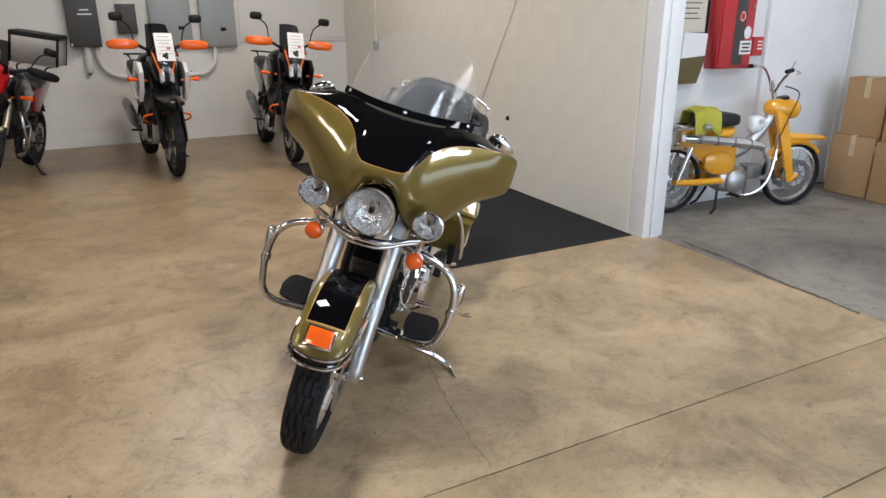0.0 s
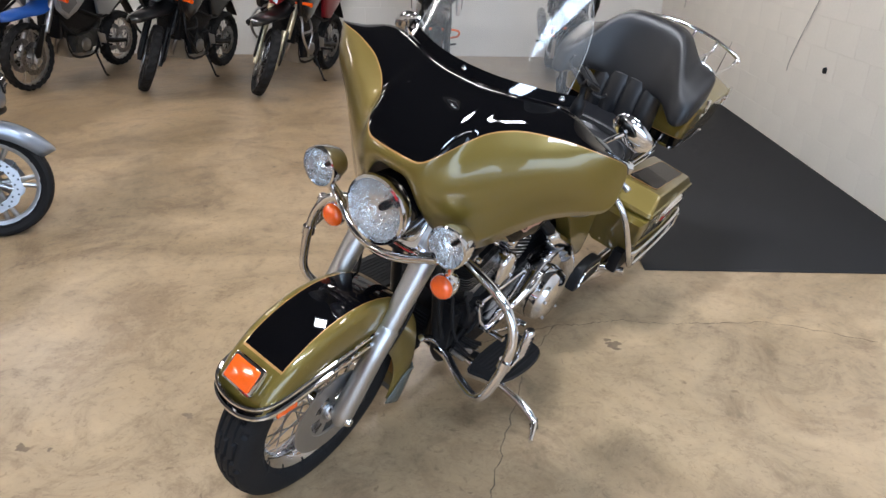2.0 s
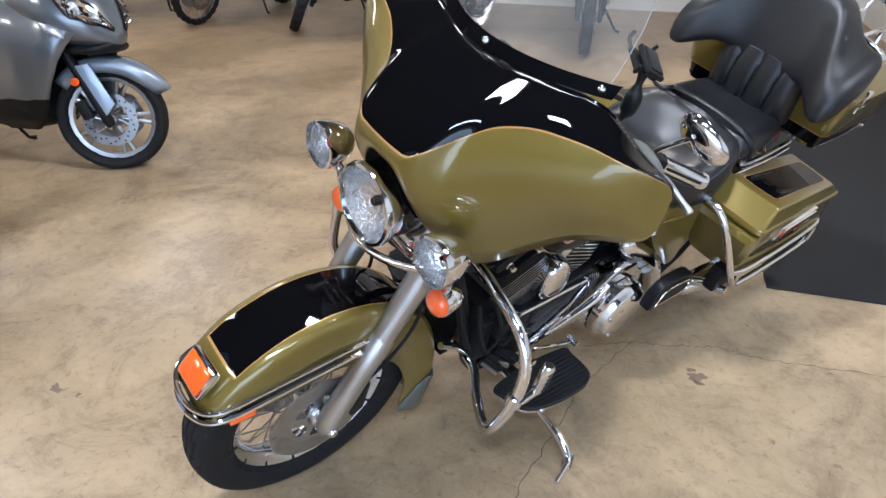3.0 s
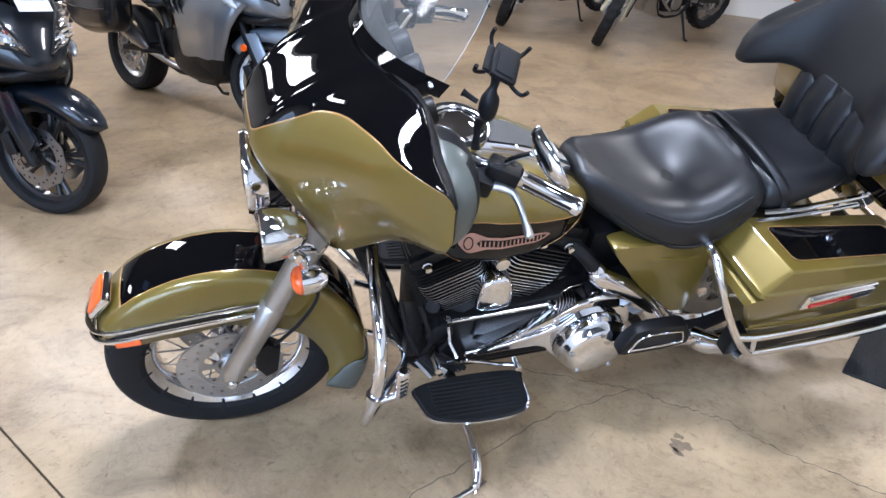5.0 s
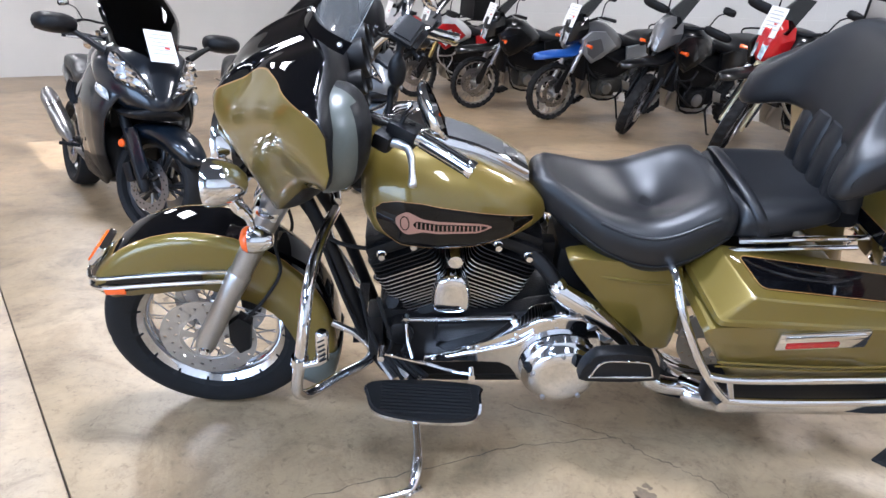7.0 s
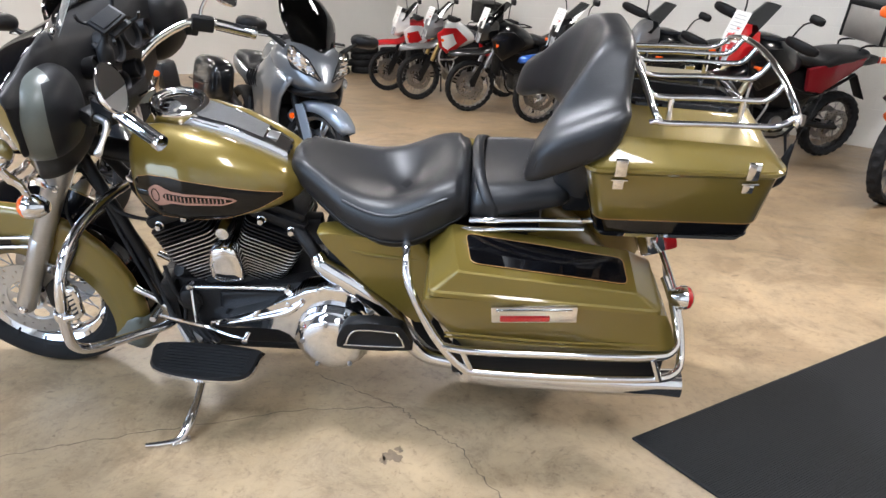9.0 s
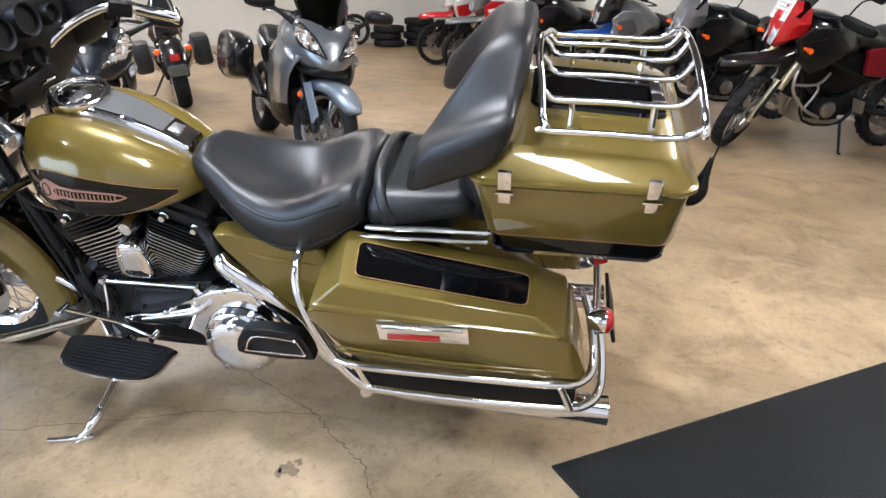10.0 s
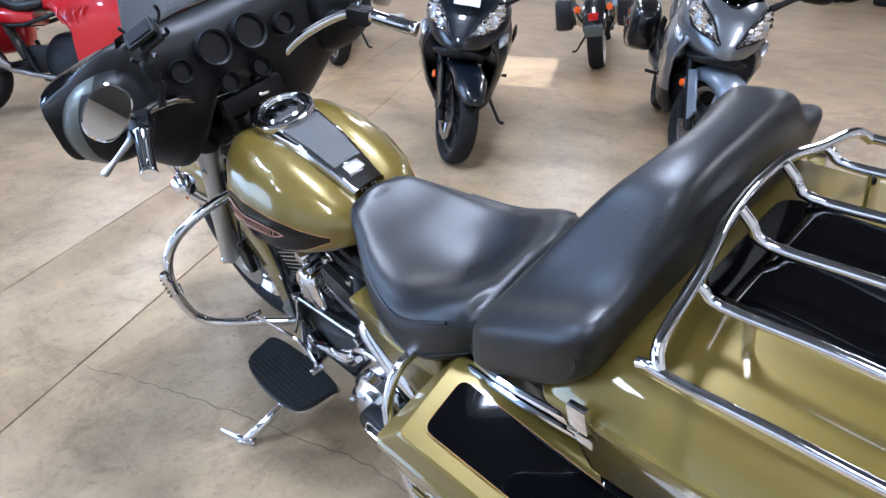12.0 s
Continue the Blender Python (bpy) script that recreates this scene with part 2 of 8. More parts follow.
# ---- the large structure ----
def floor_material(name, light, dark, warm, gloss):
    """Worn, sealed concrete: broad clouds, mottling, dark spots and fine grit."""
    m = bpy.data.materials.new(name)
    m.use_nodes = True
    nt = m.node_tree
    b = nt.nodes["Principled BSDF"]
    clouds, mottle, grit = noise_tex(nt, 0.6, 9.0, 0.64, 0.8), noise_tex(nt, 4.2, 12.0, 0.74, 0.7), noise_tex(nt, 150.0, 2.0)
    spots = noise_tex(nt, 7.5, 2.0, 0.4, 0.8)
    speck, streak = noise_tex(nt, 30.0, 8.0, 0.78, 0.6), noise_tex(nt, 1.7, 12.0, 0.70, 1.2)
    scuff, chip = noise_tex(nt, 2.6, 8.0, 0.62, 2.2), noise_tex(nt, 17.0, 3.0, 0.5, 0.5)
    base = ramp(nt, clouds, [(0.32, dark), (0.5, warm), (0.68, light)])
    mot = ramp(nt, mottle, [(0.34, (0.62, 0.60, 0.58)), (0.48, (0.97, 0.97, 0.97)), (0.56, (1.05, 1.04, 1.02)), (0.70, (1.12, 1.10, 1.06))])
    sp = ramp(nt, spots, [(0.0, (1, 1, 1)), (0.70, (1, 1, 1)), (0.80, (0.72, 0.70, 0.68))])
    fine = ramp(nt, speck, [(0.33, (0.62, 0.60, 0.57)), (0.46, (1, 1, 1)), (0.70, (1.05, 1.05, 1.03))])
    wear = ramp(nt, streak, [(0.38, (0.72, 0.69, 0.66)), (0.47, (0.97, 0.97, 0.97)), (0.56, (1.02, 1.02, 1.0)), (0.66, (1.10, 1.09, 1.06))])
    scf = ramp(nt, scuff, [(0.478, (1, 1, 1)), (0.50, (0.90, 0.88, 0.86)), (0.522, (1, 1, 1))])
    chp = ramp(nt, chip, [(0.70, (1, 1, 1)), (0.745, (0.55, 0.52, 0.49))])
    out = base
    for tint in (mot, sp, fine, wear, scf, chp):
        mx = nt.nodes.new("ShaderNodeMix")
        mx.data_type, mx.blend_type = "RGBA", "MULTIPLY"
        mx.inputs["Factor"].default_value = 0.85
        nt.links.new(out, mx.inputs["A"])
        nt.links.new(tint, mx.inputs["B"])
        out = mx.outputs["Result"]
    nt.links.new(out, b.inputs["Base Color"])
    mr = nt.nodes.new("ShaderNodeMapRange")
    mr.inputs["To Min"].default_value, mr.inputs["To Max"].default_value = gloss - 0.10, gloss + 0.14
    nt.links.new(mottle, mr.inputs["Value"])
    nt.links.new(mr.outputs["Result"], b.inputs["Roughness"])
    bn = nt.nodes.new("ShaderNodeBump")
    bn.inputs["Strength"].default_value, bn.inputs["Distance"].default_value = 0.25, 0.0015
    nt.links.new(grit, bn.inputs["Height"])
    nt.links.new(bn.outputs["Normal"], b.inputs["Normal"])
    return m


CONCRETE = floor_material("sealed_tan_concrete", (0.44, 0.325, 0.204), (0.195, 0.138, 0.078), (0.330, 0.239, 0.145), 0.34)
GREYFLOOR = floor_material("grey_worn_concrete", (0.27, 0.245, 0.215), (0.11, 0.098, 0.086), (0.19, 0.172, 0.15), 0.55)
JOINT = material("joint_dirt", (0.085, 0.068, 0.05), 0.9, 0, 0, 0.4, 12.0, 120.0, 0.4)
PAINTW = material("white_block_paint", (0.70, 0.69, 0.66), 0.55, 0, 0, 0.05, 1.3, 60.0, 0.30, 0.08, 0.5, 0.003)
PAINTR = material("warm_block_paint", (0.73, 0.70, 0.635), 0.5, 0, 0, 0.05, 1.1, 60.0, 0.30, 0.08, 0.5, 0.003)
TRIMW = material("white_gloss_trim", (0.76, 0.77, 0.78), 0.35, 0, 0, 0.05, 4.0, 80.0, 0.12)
CEILW = material("dark_ceiling_deck", (0.10, 0.10, 0.10), 0.8, 0, 0, 0.05, 2.0, 50.0, 0.3)
MATRUB = material("ribbed_rubber", (0.016, 0.0165, 0.018), 0.70, 0, 0, 0.2, 3.0, 140.0, 0.3, 0.08, 0.28)
ASPHALT = material("asphalt_yard", (0.055, 0.055, 0.055), 0.85, 0, 0, 0.25, 1.5, 80.0, 0.4)


def slab(name, u0, u1, v0, v1, z0, z1, mat, label, kind="structure", category="", bevel=0.0, parent=None):
    bm = B()
    rbox(bm, (u1 - u0, v1 - v0, z1 - z0), ((u0 + u1) / 2, (v0 + v1) / 2, (z0 + z1) / 2), bevel)
    ob = part(name, bm, mat, parent, "", True, 30)
    ob.matrix_basis = ROOM if parent is None else Matrix()
    return tagged(ob, label, category, "", kind)


UL, VB, UR, VF = -11.0, 10.05, 4.0, -4.6     # left wall, back wall, block wall, front wall
# concrete slabs, parted by open joints
floor = slab("floor", UL - 0.3, 4.13, VF - 0.3, VB + 0.3, -0.30, -0.012, JOINT, "dark earth and grout under the concrete slabs")
for i, (v0, v1) in enumerate(((VF - 0.3, 1.140), (1.140, 1.808), (1.808, VB + 0.3))):
    bm = B()
    rbox(bm, (4.128 - UL + 0.3, v1 - v0 - 0.006, 0.10), ((4.128 + UL - 0.3) / 2, (v0 + v1) / 2, -0.05), 0.003)
    part("concrete_slab", bm, CONCRETE, floor, "tan sealed concrete, stained and worn", True, 30)
floor["kind"] = "structure"
slab("floor_side_room", 4.137, 9.2, VF - 0.3, VB + 0.3, -0.30, -0.004, GREYFLOOR, "grey worn concrete floor of the side room")
slab("ground", -60, 60, -70, VF - 0.3, -0.5, -0.03, ASPHALT, "dark asphalt yard outside the open roll-up door")

slab("wall_back", UL - 0.3, 9.2, VB + 0.0035, VB + 0.25, -0.01, CEIL, PAINTW, "white painted concrete block wall")
slab("wall_right", UR + 0.0035, UR + 0.19, 3.88, VB + 0.0035, -0.01, CEIL, PAINTR, "off-white painted concrete block partition wall")
slab("wall_left", UL - 0.25, UL, VF - 0.3, VB, -0.01, CEIL, PAINTW, "white painted wall at the end of the shop")
slab("wall_side_room", UR + 0.19, 9.2, 4.30, 4.45, -0.01, CEIL, TRIMW, "white painted wall of the side room")
slab("wall_side_return", 7.06, 7.2, -2.0, 4.30, -0.01, CEIL, PAINTW, "white wall at the far end of the side room")
slab("wall_side_end", 9.2, 9.4, VF - 0.2, VB, -0.01, CEIL, PAINTW, "white wall")
slab("wall_front_a", UL, 0.5, VF - 0.2, VF, -0.01, CEIL, PAINTW, "white wall beside the roll-up door")
slab("wall_front_b", 6.8, 9.2, VF - 0.2, VF, -0.01, CEIL, PAINTW, "white wall beside the roll-up door")
slab("wall_front_lintel", 0.5, 6.8, VF - 0.2, VF, 3.0, CEIL, PAINTW, "white wall over the roll-up door")
SUN_HOLE = (-4.42, -3.10, -0.78, 0.08)            # unseen hole added in the deck to let the sun patch through
for u0, u1, v0, v1 in ((UL - 0.3, SUN_HOLE[0], VF - 0.3, VB + 0.3), (SUN_HOLE[1], 9.3, VF - 0.3, VB + 0.3), (SUN_HOLE[0], SUN_HOLE[1], VF - 0.3, SUN_HOLE[2]), (SUN_HOLE[0], SUN_HOLE[1], SUN_HOLE[3], VB + 0.3)):
    slab("ceiling", u0, u1, v0, v1, CEIL, CEIL + 0.2, CEILW, "dark unfinished ceiling deck")
# trim that covers the end of the block wall
jamb = slab("trim", UR + 0.012, UR + 0.215, 3.715, 3.876, -0.004, 2.25, TRIMW, "white painted steel door frame at the end of the block wall", bevel=0.008)
slab("door_stop", UR + 0.075, UR + 0.16, 3.697, 3.713, -0.004, 2.25, TRIMW, "white door stop", "", "", 0.004, jamb)

# ceiling lights
for u, v in PANELS:
    fx = empty("ceiling_light", ROOM @ pose(u, v, CEIL), "white fluorescent ceiling light with a louvred diffuser", "ceiling light", "ceiling lights of the shop")
    bm = B()
    hl = lamp_length(u, v) / 2 + 0.04
    for x, y, sx, sy in ((-hl, 0, 0.05, 0.72), (hl, 0, 0.05, 0.72), (0, 0.345, 2 * hl - 0.05, 0.05), (0, -0.345, 2 * hl - 0.05, 0.05)):
        rbox(bm, (sx, sy, 0.11), (x, y, -0.055), 0.004)
    part("frame", bm, TRIMW, fx)
    for k in range(int(hl * 9)):
        part("slat", rbox(B(), (0.012, 0.64, 0.03), (-hl + 0.19 + 0.2 * k, 0, -0.145), 0.002), TRIMW, fx)

# rubber mat with fine ribs
rub = empty("rubber_mat", ROOM @ pose(3.195, 5.75, 0), "black ribbed rubber floor mat lying along the block wall", "floor mat")
bm = B()
rbox(bm, (1.59, 3.88, 0.008), (0, 0, 0.004), 0.003)
part("backing", bm, MATRUB, rub)
bm = B()
for k in range(212):
    x = -0.784 + k * 1.568 / 211
    rows = [[(x - 0.0022, y, 0.0075), (x - 0.001, y, 0.0098), (x + 0.001, y, 0.0098), (x + 0.0022, y, 0.0075)] for y in (-1.93, 1.93)]
    grid(bm, rows)
tagged(part("ribs", bm, MATRUB, rub), "fine raised ribs", "", "", "stuff")


def crack(pts, w, name="floor_crack"):
    """A wandering hairline crack, lying on the slab."""
    rng = random.Random(7)
    q = spline([(x, y, 0) for x, y in pts], 12)
    bm, rows = B(), []
    for i, p in enumerate(q):
        d = Vector(q[min(i + 1, len(q) - 1)]) - Vector(q[max(i - 1, 0)])
        n = Vector((-d.y, d.x, 0)).normalized()
        c = Vector(p) + n * rng.uniform(-0.008, 0.008)
        ww = w * rng.uniform(0.35, 1.2)
        rows.append([(c + n * ww).to_tuple()[:2] + (0.0012,), (c - n * ww).to_tuple()[:2] + (0.0012,)])
    grid(bm, rows)
    return tagged(part(name, bm, JOINT), "dark hairline crack in the concrete floor", "crack", "floor cracks", "structure")


crack([(0.364, 2.332), (0.27, 2.55), (0.175, 2.81), (0.09, 3.08), (-0.014, 3.43), (-0.033, 3.76)], 0.0017)
crack([(-0.26, 3.45), (-0.15, 3.60), (-0.033, 3.76), (0.03, 3.805), (0.12, 3.89), (0.215, 3.968), (0.345, 4.02), (0.57, 4.165), (0.80, 4.30), (1.2, 4.37)], 0.0018)
crack([(1.86, 5.18), (2.1, 4.72), (2.23, 4.40), (2.4, 4.08), (2.5, 3.86)], 0.012)


def stain(x, y, r, seed, mat, z=0.0016):
    """A blot with a ragged rim."""
    rng = random.Random(seed)
    bm = B()
    c = bm.verts.new((x, y, z))
    n = 26
    ph = [rng.uniform(0, 6.28) for _ in range(4)]
    vs = []
    for k in range(n):
        a = 2 * math.pi * k / n
        rr = r * (1 + 0.28 * math.sin(2 * a + ph[0]) + 0.2 * math.sin(3 * a + ph[1]) + 0.16 * math.sin(7 * a + ph[2]) + rng.uniform(-0.12, 0.12))
        vs.append(bm.verts.new((x + rr * math.cos(a), y + rr * 0.8 * math.sin(a), z)))
    for k in range(n):
        bm.faces.new((c, vs[k], vs[(k + 1) % n]))
    return tagged(part("floor_stain", bm, mat), "small dark stain on the concrete floor", "stain", "floor stains", "structure")


STAIN = material("brown_stain", (0.17, 0.12, 0.075), 0.6, 0, 0, 0.3, 30.0, 160.0, 0.4)
for i, (x, y, r) in enumerate(((0.235, 3.747, 0.030), (0.255, 3.722, 0.016), (0.20, 3.767, 0.014), (-0.90, 2.478, 0.018), (-1.235, 2.064, 0.022), (-1.15, 2.11, 0.010))):
    stain(x, y, r, i, STAIN)


# ---- the touring motorcycle: x ahead, y to its left, z up along its leaning plane ----
def wheel(parent, name, at, R=0.322, w=0.062, rim_r=0.222, spokes=40, disc=True, hubmat=CHROME):
    """A laced wheel: rim, grooved tyre, hub, spokes and brake discs. The axle lies along y."""
    cx, cz = at
    axle = disc_at((cx, 0, cz), (0, 1, 0))
    rim = part(name, lathe(B(), [(rim_r - 0.022, -0.026), (rim_r - 0.010, -0.036), (rim_r + 0.004, -0.046), (rim_r + 0.008, -0.040), (rim_r - 0.004, -0.030),
                                 (rim_r - 0.022, -0.014), (rim_r - 0.024, 0.014), (rim_r - 0.004, 0.030), (rim_r + 0.008, 0.040), (rim_r + 0.004, 0.046),
                                 (rim_r - 0.010, 0.036), (rim_r - 0.022, 0.026), (rim_r - 0.030, 0.0), (rim_r - 0.022, -0.026)], axle, 64), CHROME, parent, "chrome laced wheel rim")
    bm, rows, seg = B(), [], 240
    side = [(-0.040, rim_r + 0.002), (-0.056, rim_r + 0.018), (-w, rim_r + 0.046), (-w + 0.001, R - 0.042), (-w + 0.004, R - 0.028), (-0.052, R - 0.017)]
    crown = [(y, R - 0.0007 - 4.9 * y * y) for y in np.linspace(-0.047, 0.047, 29)]
    prof = side + crown + [(-y, r) for y, r in side[::-1]]
    for k in range(seg):
        a, row = 2 * math.pi * k / seg, []
        step = 1 if (k % 16) < 8 else -1
        for y, r in prof:
            if abs(y) < 0.048:
                near = min(abs(y - c - step * 0.0052) for c in (-0.026, 0.0, 0.026))
                cross = k % 8 == 0 and min(abs(y - c) for c in (-0.026, 0.0, 0.026)) < 0.0085
                sipe = abs(y) > 0.036 and (k + (4 if y > 0 else 0)) % 16 < 2
                r -= 0.0075 if near < 0.0024 or cross or sipe else 0.0
            row.append((cx + r * math.cos(a), y, cz + r * math.sin(a)))
        rows.append(row)
    grid(bm, rows, True, False)
    part("tyre", bm, RUBBER, rim, "black road tyre with zigzag tread grooves", angle=30)
    part("hub", lathe(B(), [(0.012, -0.10), (0.026, -0.09), (0.030, -0.05), (0.052, -0.046), (0.052, -0.038), (0.030, -0.030), (0.030, 0.030), (0.052, 0.038), (0.052, 0.046),
                            (0.030, 0.05), (0.026, 0.09), (0.012, 0.10)], axle, 28), hubmat, rim)
    if spokes:
        me = None
        for k in range(spokes):
            side, lean = (1 if k % 2 else -1), (1 if (k // 2) % 2 else -1)
            if k < 4:
                a0 = lean * 0.95
                sp = tube(B(), [(0.046 * math.cos(a0), side * 0.041, 0.046 * math.sin(a0)), ((rim_r - 0.031), side * 0.010, 0.0)], 0.0024, 6)
                ob = part("spoke", sp, STEEL, rim)
                wheel_me.append(ob.data)
            else:
                ob = new("spoke", wheel_me[-4 + k % 4])
                ob.parent = rim
            ob.matrix_basis = Matrix.Translation((cx, 0, cz)) @ pose(0, 0, 0, 0, 360.0 * k / spokes, 0)
    if disc:
        for s in (1, -1):
            bm = B()
            S = []
            for y in (0.078, 0.083):                                      # drilled through
                V = [[bm.verts.new((cx + r * math.cos(2 * math.pi * k / 84), s * y, cz + r * math.sin(2 * math.pi * k / 84))) for k in range(84)] for r in (0.088, 0.096, 0.106, 0.112, 0.122, 0.128, 0.138, 0.146)]
                S.append(V)
                for i in range(7):
                    for k in range(84):
                        if i in (1, 3, 5) and (k + 2 * i) % 7 == 3:
                            continue
                        bm.faces.new((V[i][k], V[i][(k + 1) % 84], V[i + 1][(k + 1) % 84], V[i + 1][k]))
            for i in (0, 7):
                for k in range(84):
                    bm.faces.new((S[0][i][k], S[0][i][(k + 1) % 84], S[1][i][(k + 1) % 84], S[1][i][k]))
            cb = B()                                                       # star-shaped carrier
            V = [[cb.verts.new((cx + r * math.cos(2 * math.pi * k / 60), s * y, cz + r * math.sin(2 * math.pi * k / 60))) for k in range(60)] for r, y in ((0.026, 0.062), (0.034, 0.076), (0.046, 0.079), (0.080, 0.0795), (0.0895, 0.0805))]
            for i in range(4):
                for k in range(60):
                    if not (i == 2 and k % 12 > 3):
                        cb.faces.new((V[i][k], V[i][(k + 1) % 60], V[i + 1][(k + 1) % 60], V[i + 1][k]))
            part("disc_carrier", cb, ALLOY, rim)
            part("brake_disc", bm, ALLOY, rim, "drilled steel brake disc")
    return rim


wheel_me = []
bike = empty("touring_motorcycle", pose(-0.3685, 2.832, 0, -16.3, 0, -93.7), "olive and black touring motorcycle with chrome trim on its kickstand", "motorcycle")
FX, FZ = 0.328, 0.338
wheel(bike, "front_wheel", (FX, FZ), 0.330)
wheel(bike, "rear_wheel", (-1.285, FZ), 0.330, spokes=0)


# front fender: crown and skirts round the wheel
def fender_ring(th, R, d, hw, lip=0.0):
    c, s = math.cos(th), math.sin(th)
    sec = [(-hw, d), (-hw - 0.002, d * 0.5), (-hw, 0.028), (-hw * 0.95, 0.015), (-hw * 0.85, 0.007), (-hw * 0.725, 0.003), (-hw * 0.70, 0.0025), (-hw * 0.35, -0.001), (0, -0.002)]
    sec += [(-y, r) for y, r in sec[-2::-1]]
    return [(FX + (R - r) * c, y, FZ + (R - r) * s) for y, r in sec]


bm, rows = B(), []
TH = [34, 36, 38, 40, 42, 44, 48, 53, 54, 60, 68, 76, 84, 92, 100, 108, 116, 124, 132, 142, 152, 162, 172, 182, 192, 200, 206]
for th in TH:
    R = lerp([(34, 0.368), (40, 0.376), (60, 0.384), (90, 0.389), (130, 0.391), (170, 0.389), (206, 0.406)], th)
    d = lerp([(34, 0.075), (38, 0.095), (45, 0.125), (60, 0.165), (78, 0.185), (95, 0.180), (120, 0.19), (150, 0.15), (180, 0.125), (206, 0.11)], th)
    hw = lerp([(34, 0.086), (42, 0.095), (60, 0.100), (206, 0.098)], th)
    rows.append(fender_ring(radians(th), R, d, hw))


def fender_mat(i, j):
    inside = 5 < j < 10
    band = 5 <= j <= 10
    th = TH[i]
    if 54 <= th < 190 and inside:
        return 1
    if 53 <= th < 194 and band:
        return 2
    return 0


grid(bm, rows, mat=fender_mat)
fender = part("front_fender", bm, [OLIVE, BLACK, GOLD], bike, "olive front fender with a black crown and gold pinstripe")
mod = fender.modifiers.new("thick", "SOLIDIFY")
mod.thickness, mod.offset = 0.004, -1
bm, rows = B(), []
for th in (187, 191, 196, 201, 206, 209):
    rows.append(fender_ring(radians(th), lerp([(170, 0.393), (206, 0.410)], th), lerp([(187, 0.04), (191, 0.075), (206, 0.116), (209, 0.112)], th), 0.1015))
grid(bm, rows)
flap = part("fender_flap", bm, GREYP, fender, "dark rubber flap at the fender's tail")
mod = flap.modifiers.new("thick", "SOLIDIFY")
mod.thickness, mod.offset = 0.004, 1
# chrome rim and lower trims round the fender's nose
for dz, r, name in ((0.0, 0.0062, "fender_trim"), (-0.034, 0.0075, "fender_trim")):
    pts = [(0.220, 0.106, 0.615 + dz), (0.325, 0.108, 0.611 + dz), (0.485, 0.106, 0.596 + dz), (0.575, 0.100, 0.582 + dz), (0.622, 0.082, 0.572 + dz), (0.645, 0.045, 0.565 + dz), (0.652, 0, 0.563 + dz)]
    part(name, tube(B(), pts + [(x, -y, z) for x, y, z in pts[-2::-1]], r, 8, 4), CHROME, fender, "chrome bumper strip round the fender's nose")
bm, rows = B(), []
for x, y, _ in spline([(0.30, 0.105, 0), (0.455, 0.104, 0), (0.560, 0.098, 0), (0.615, 0.080, 0), (0.638, 0.042, 0), (0.644, 0, 0), (0.638, -0.042, 0), (0.615, -0.080, 0), (0.560, -0.098, 0), (0.455, -0.104, 0), (0.30, -0.105, 0)], 4):
    t = lerp([(0.455, 0.0), (0.644, 1.0)], x)
    z0 = lerp([(0.30, 0.609), (0.455, 0.597), (0.644, 0.563)], x)
    rows.append([(x, y, z0), (x + 0.003 * t, y * 1.02, z0 - 0.02), (x, y, z0 - 0.046)])
grid(bm, rows)
part("fender_band", bm, BLACK, fender, "black rubber band between the chrome strips")
lamp = part("fender_lamp", rbox(B(), (0.024, 0.104, 0.078), bevel=0.008), CHROME, fender, "chrome lamp bezel on the fender's tip", m=pose(0.607, 0, 0.621, 0, -38, 0))
part("lens", rbox(B(), (0.018, 0.090, 0.064), (0.009, 0, 0), 0.007), AMBER, lamp, "amber lens")
for s in (1, -1):
    part("reflector", rbox(B(), (0.062, 0.006, 0.020), bevel=0.002), AMBER, fender, "amber side reflector", m=pose(0.555, s * 0.106, 0.540, 0, 6, -s * 5))

# fork
for s in (1, -1):
    sl = part("fork_slider", tube(B(), [(0.337, s * 0.118, 0.322), (0.330, s * 0.118, 0.338), (0.321, s * 0.118, 0.360), (0.235, s * 0.116, 0.525), (0.190, s * 0.115, 0.612), (0.185, s * 0.115, 0.622)],
                                  [0.018, 0.029, 0.032, 0.0315, 0.035, 0.030], 20), ALLOY, bike, "satin aluminium fork leg")
    part("axle_cap", lathe(B(), [(0.0, 0.03), (0.010, 0.03), (0.015, 0.022), (0.016, 0.0)], disc_at((0.326, s * 0.126, 0.345), (0, s, 0)), 16), CHROME, sl)
    part("fork_tube", tube(B(), [(0.188, s * 0.115, 0.615), (0.085, s * 0.113, 0.81), (0.030, s * 0.112, 0.915)], [0.030, 0.036, 0.042], 20), ALLOY, bike, "satin fork cover")
    cal = B()
    plate(cal, [(0.185, 0.41), (0.22, 0.44), (0.255, 0.41), (0.26, 0.34), (0.235, 0.29), (0.20, 0.31)], s * 0.065, s * 0.105, 0.008)
    part("brake_caliper", cal, ENGINE, bike, "black brake caliper")
bm = B()
rbox(bm, (0.07, 0.30, 0.035), bevel=0.012, m=pose(0.085, 0, 0.835, 0, -28, 0))
rbox(bm, (0.10, 0.20, 0.15), bevel=0.02, m=pose(0.055, 0, 0.88, 0, -28, 0))
part("lower_triple_clamp", bm, CHROME, bike, "chrome fork clamp")
for s in (1, -1):
    part("brake_hose", tube(B(), [(0.05, s * 0.10, 0.82), (0.08, s * 0.108, 0.72), (0.075, s * 0.112, 0.62), (0.13, s * 0.112, 0.52), (0.20, s * 0.10, 0.43)], 0.005, 8, 5), RUBBER, bike)

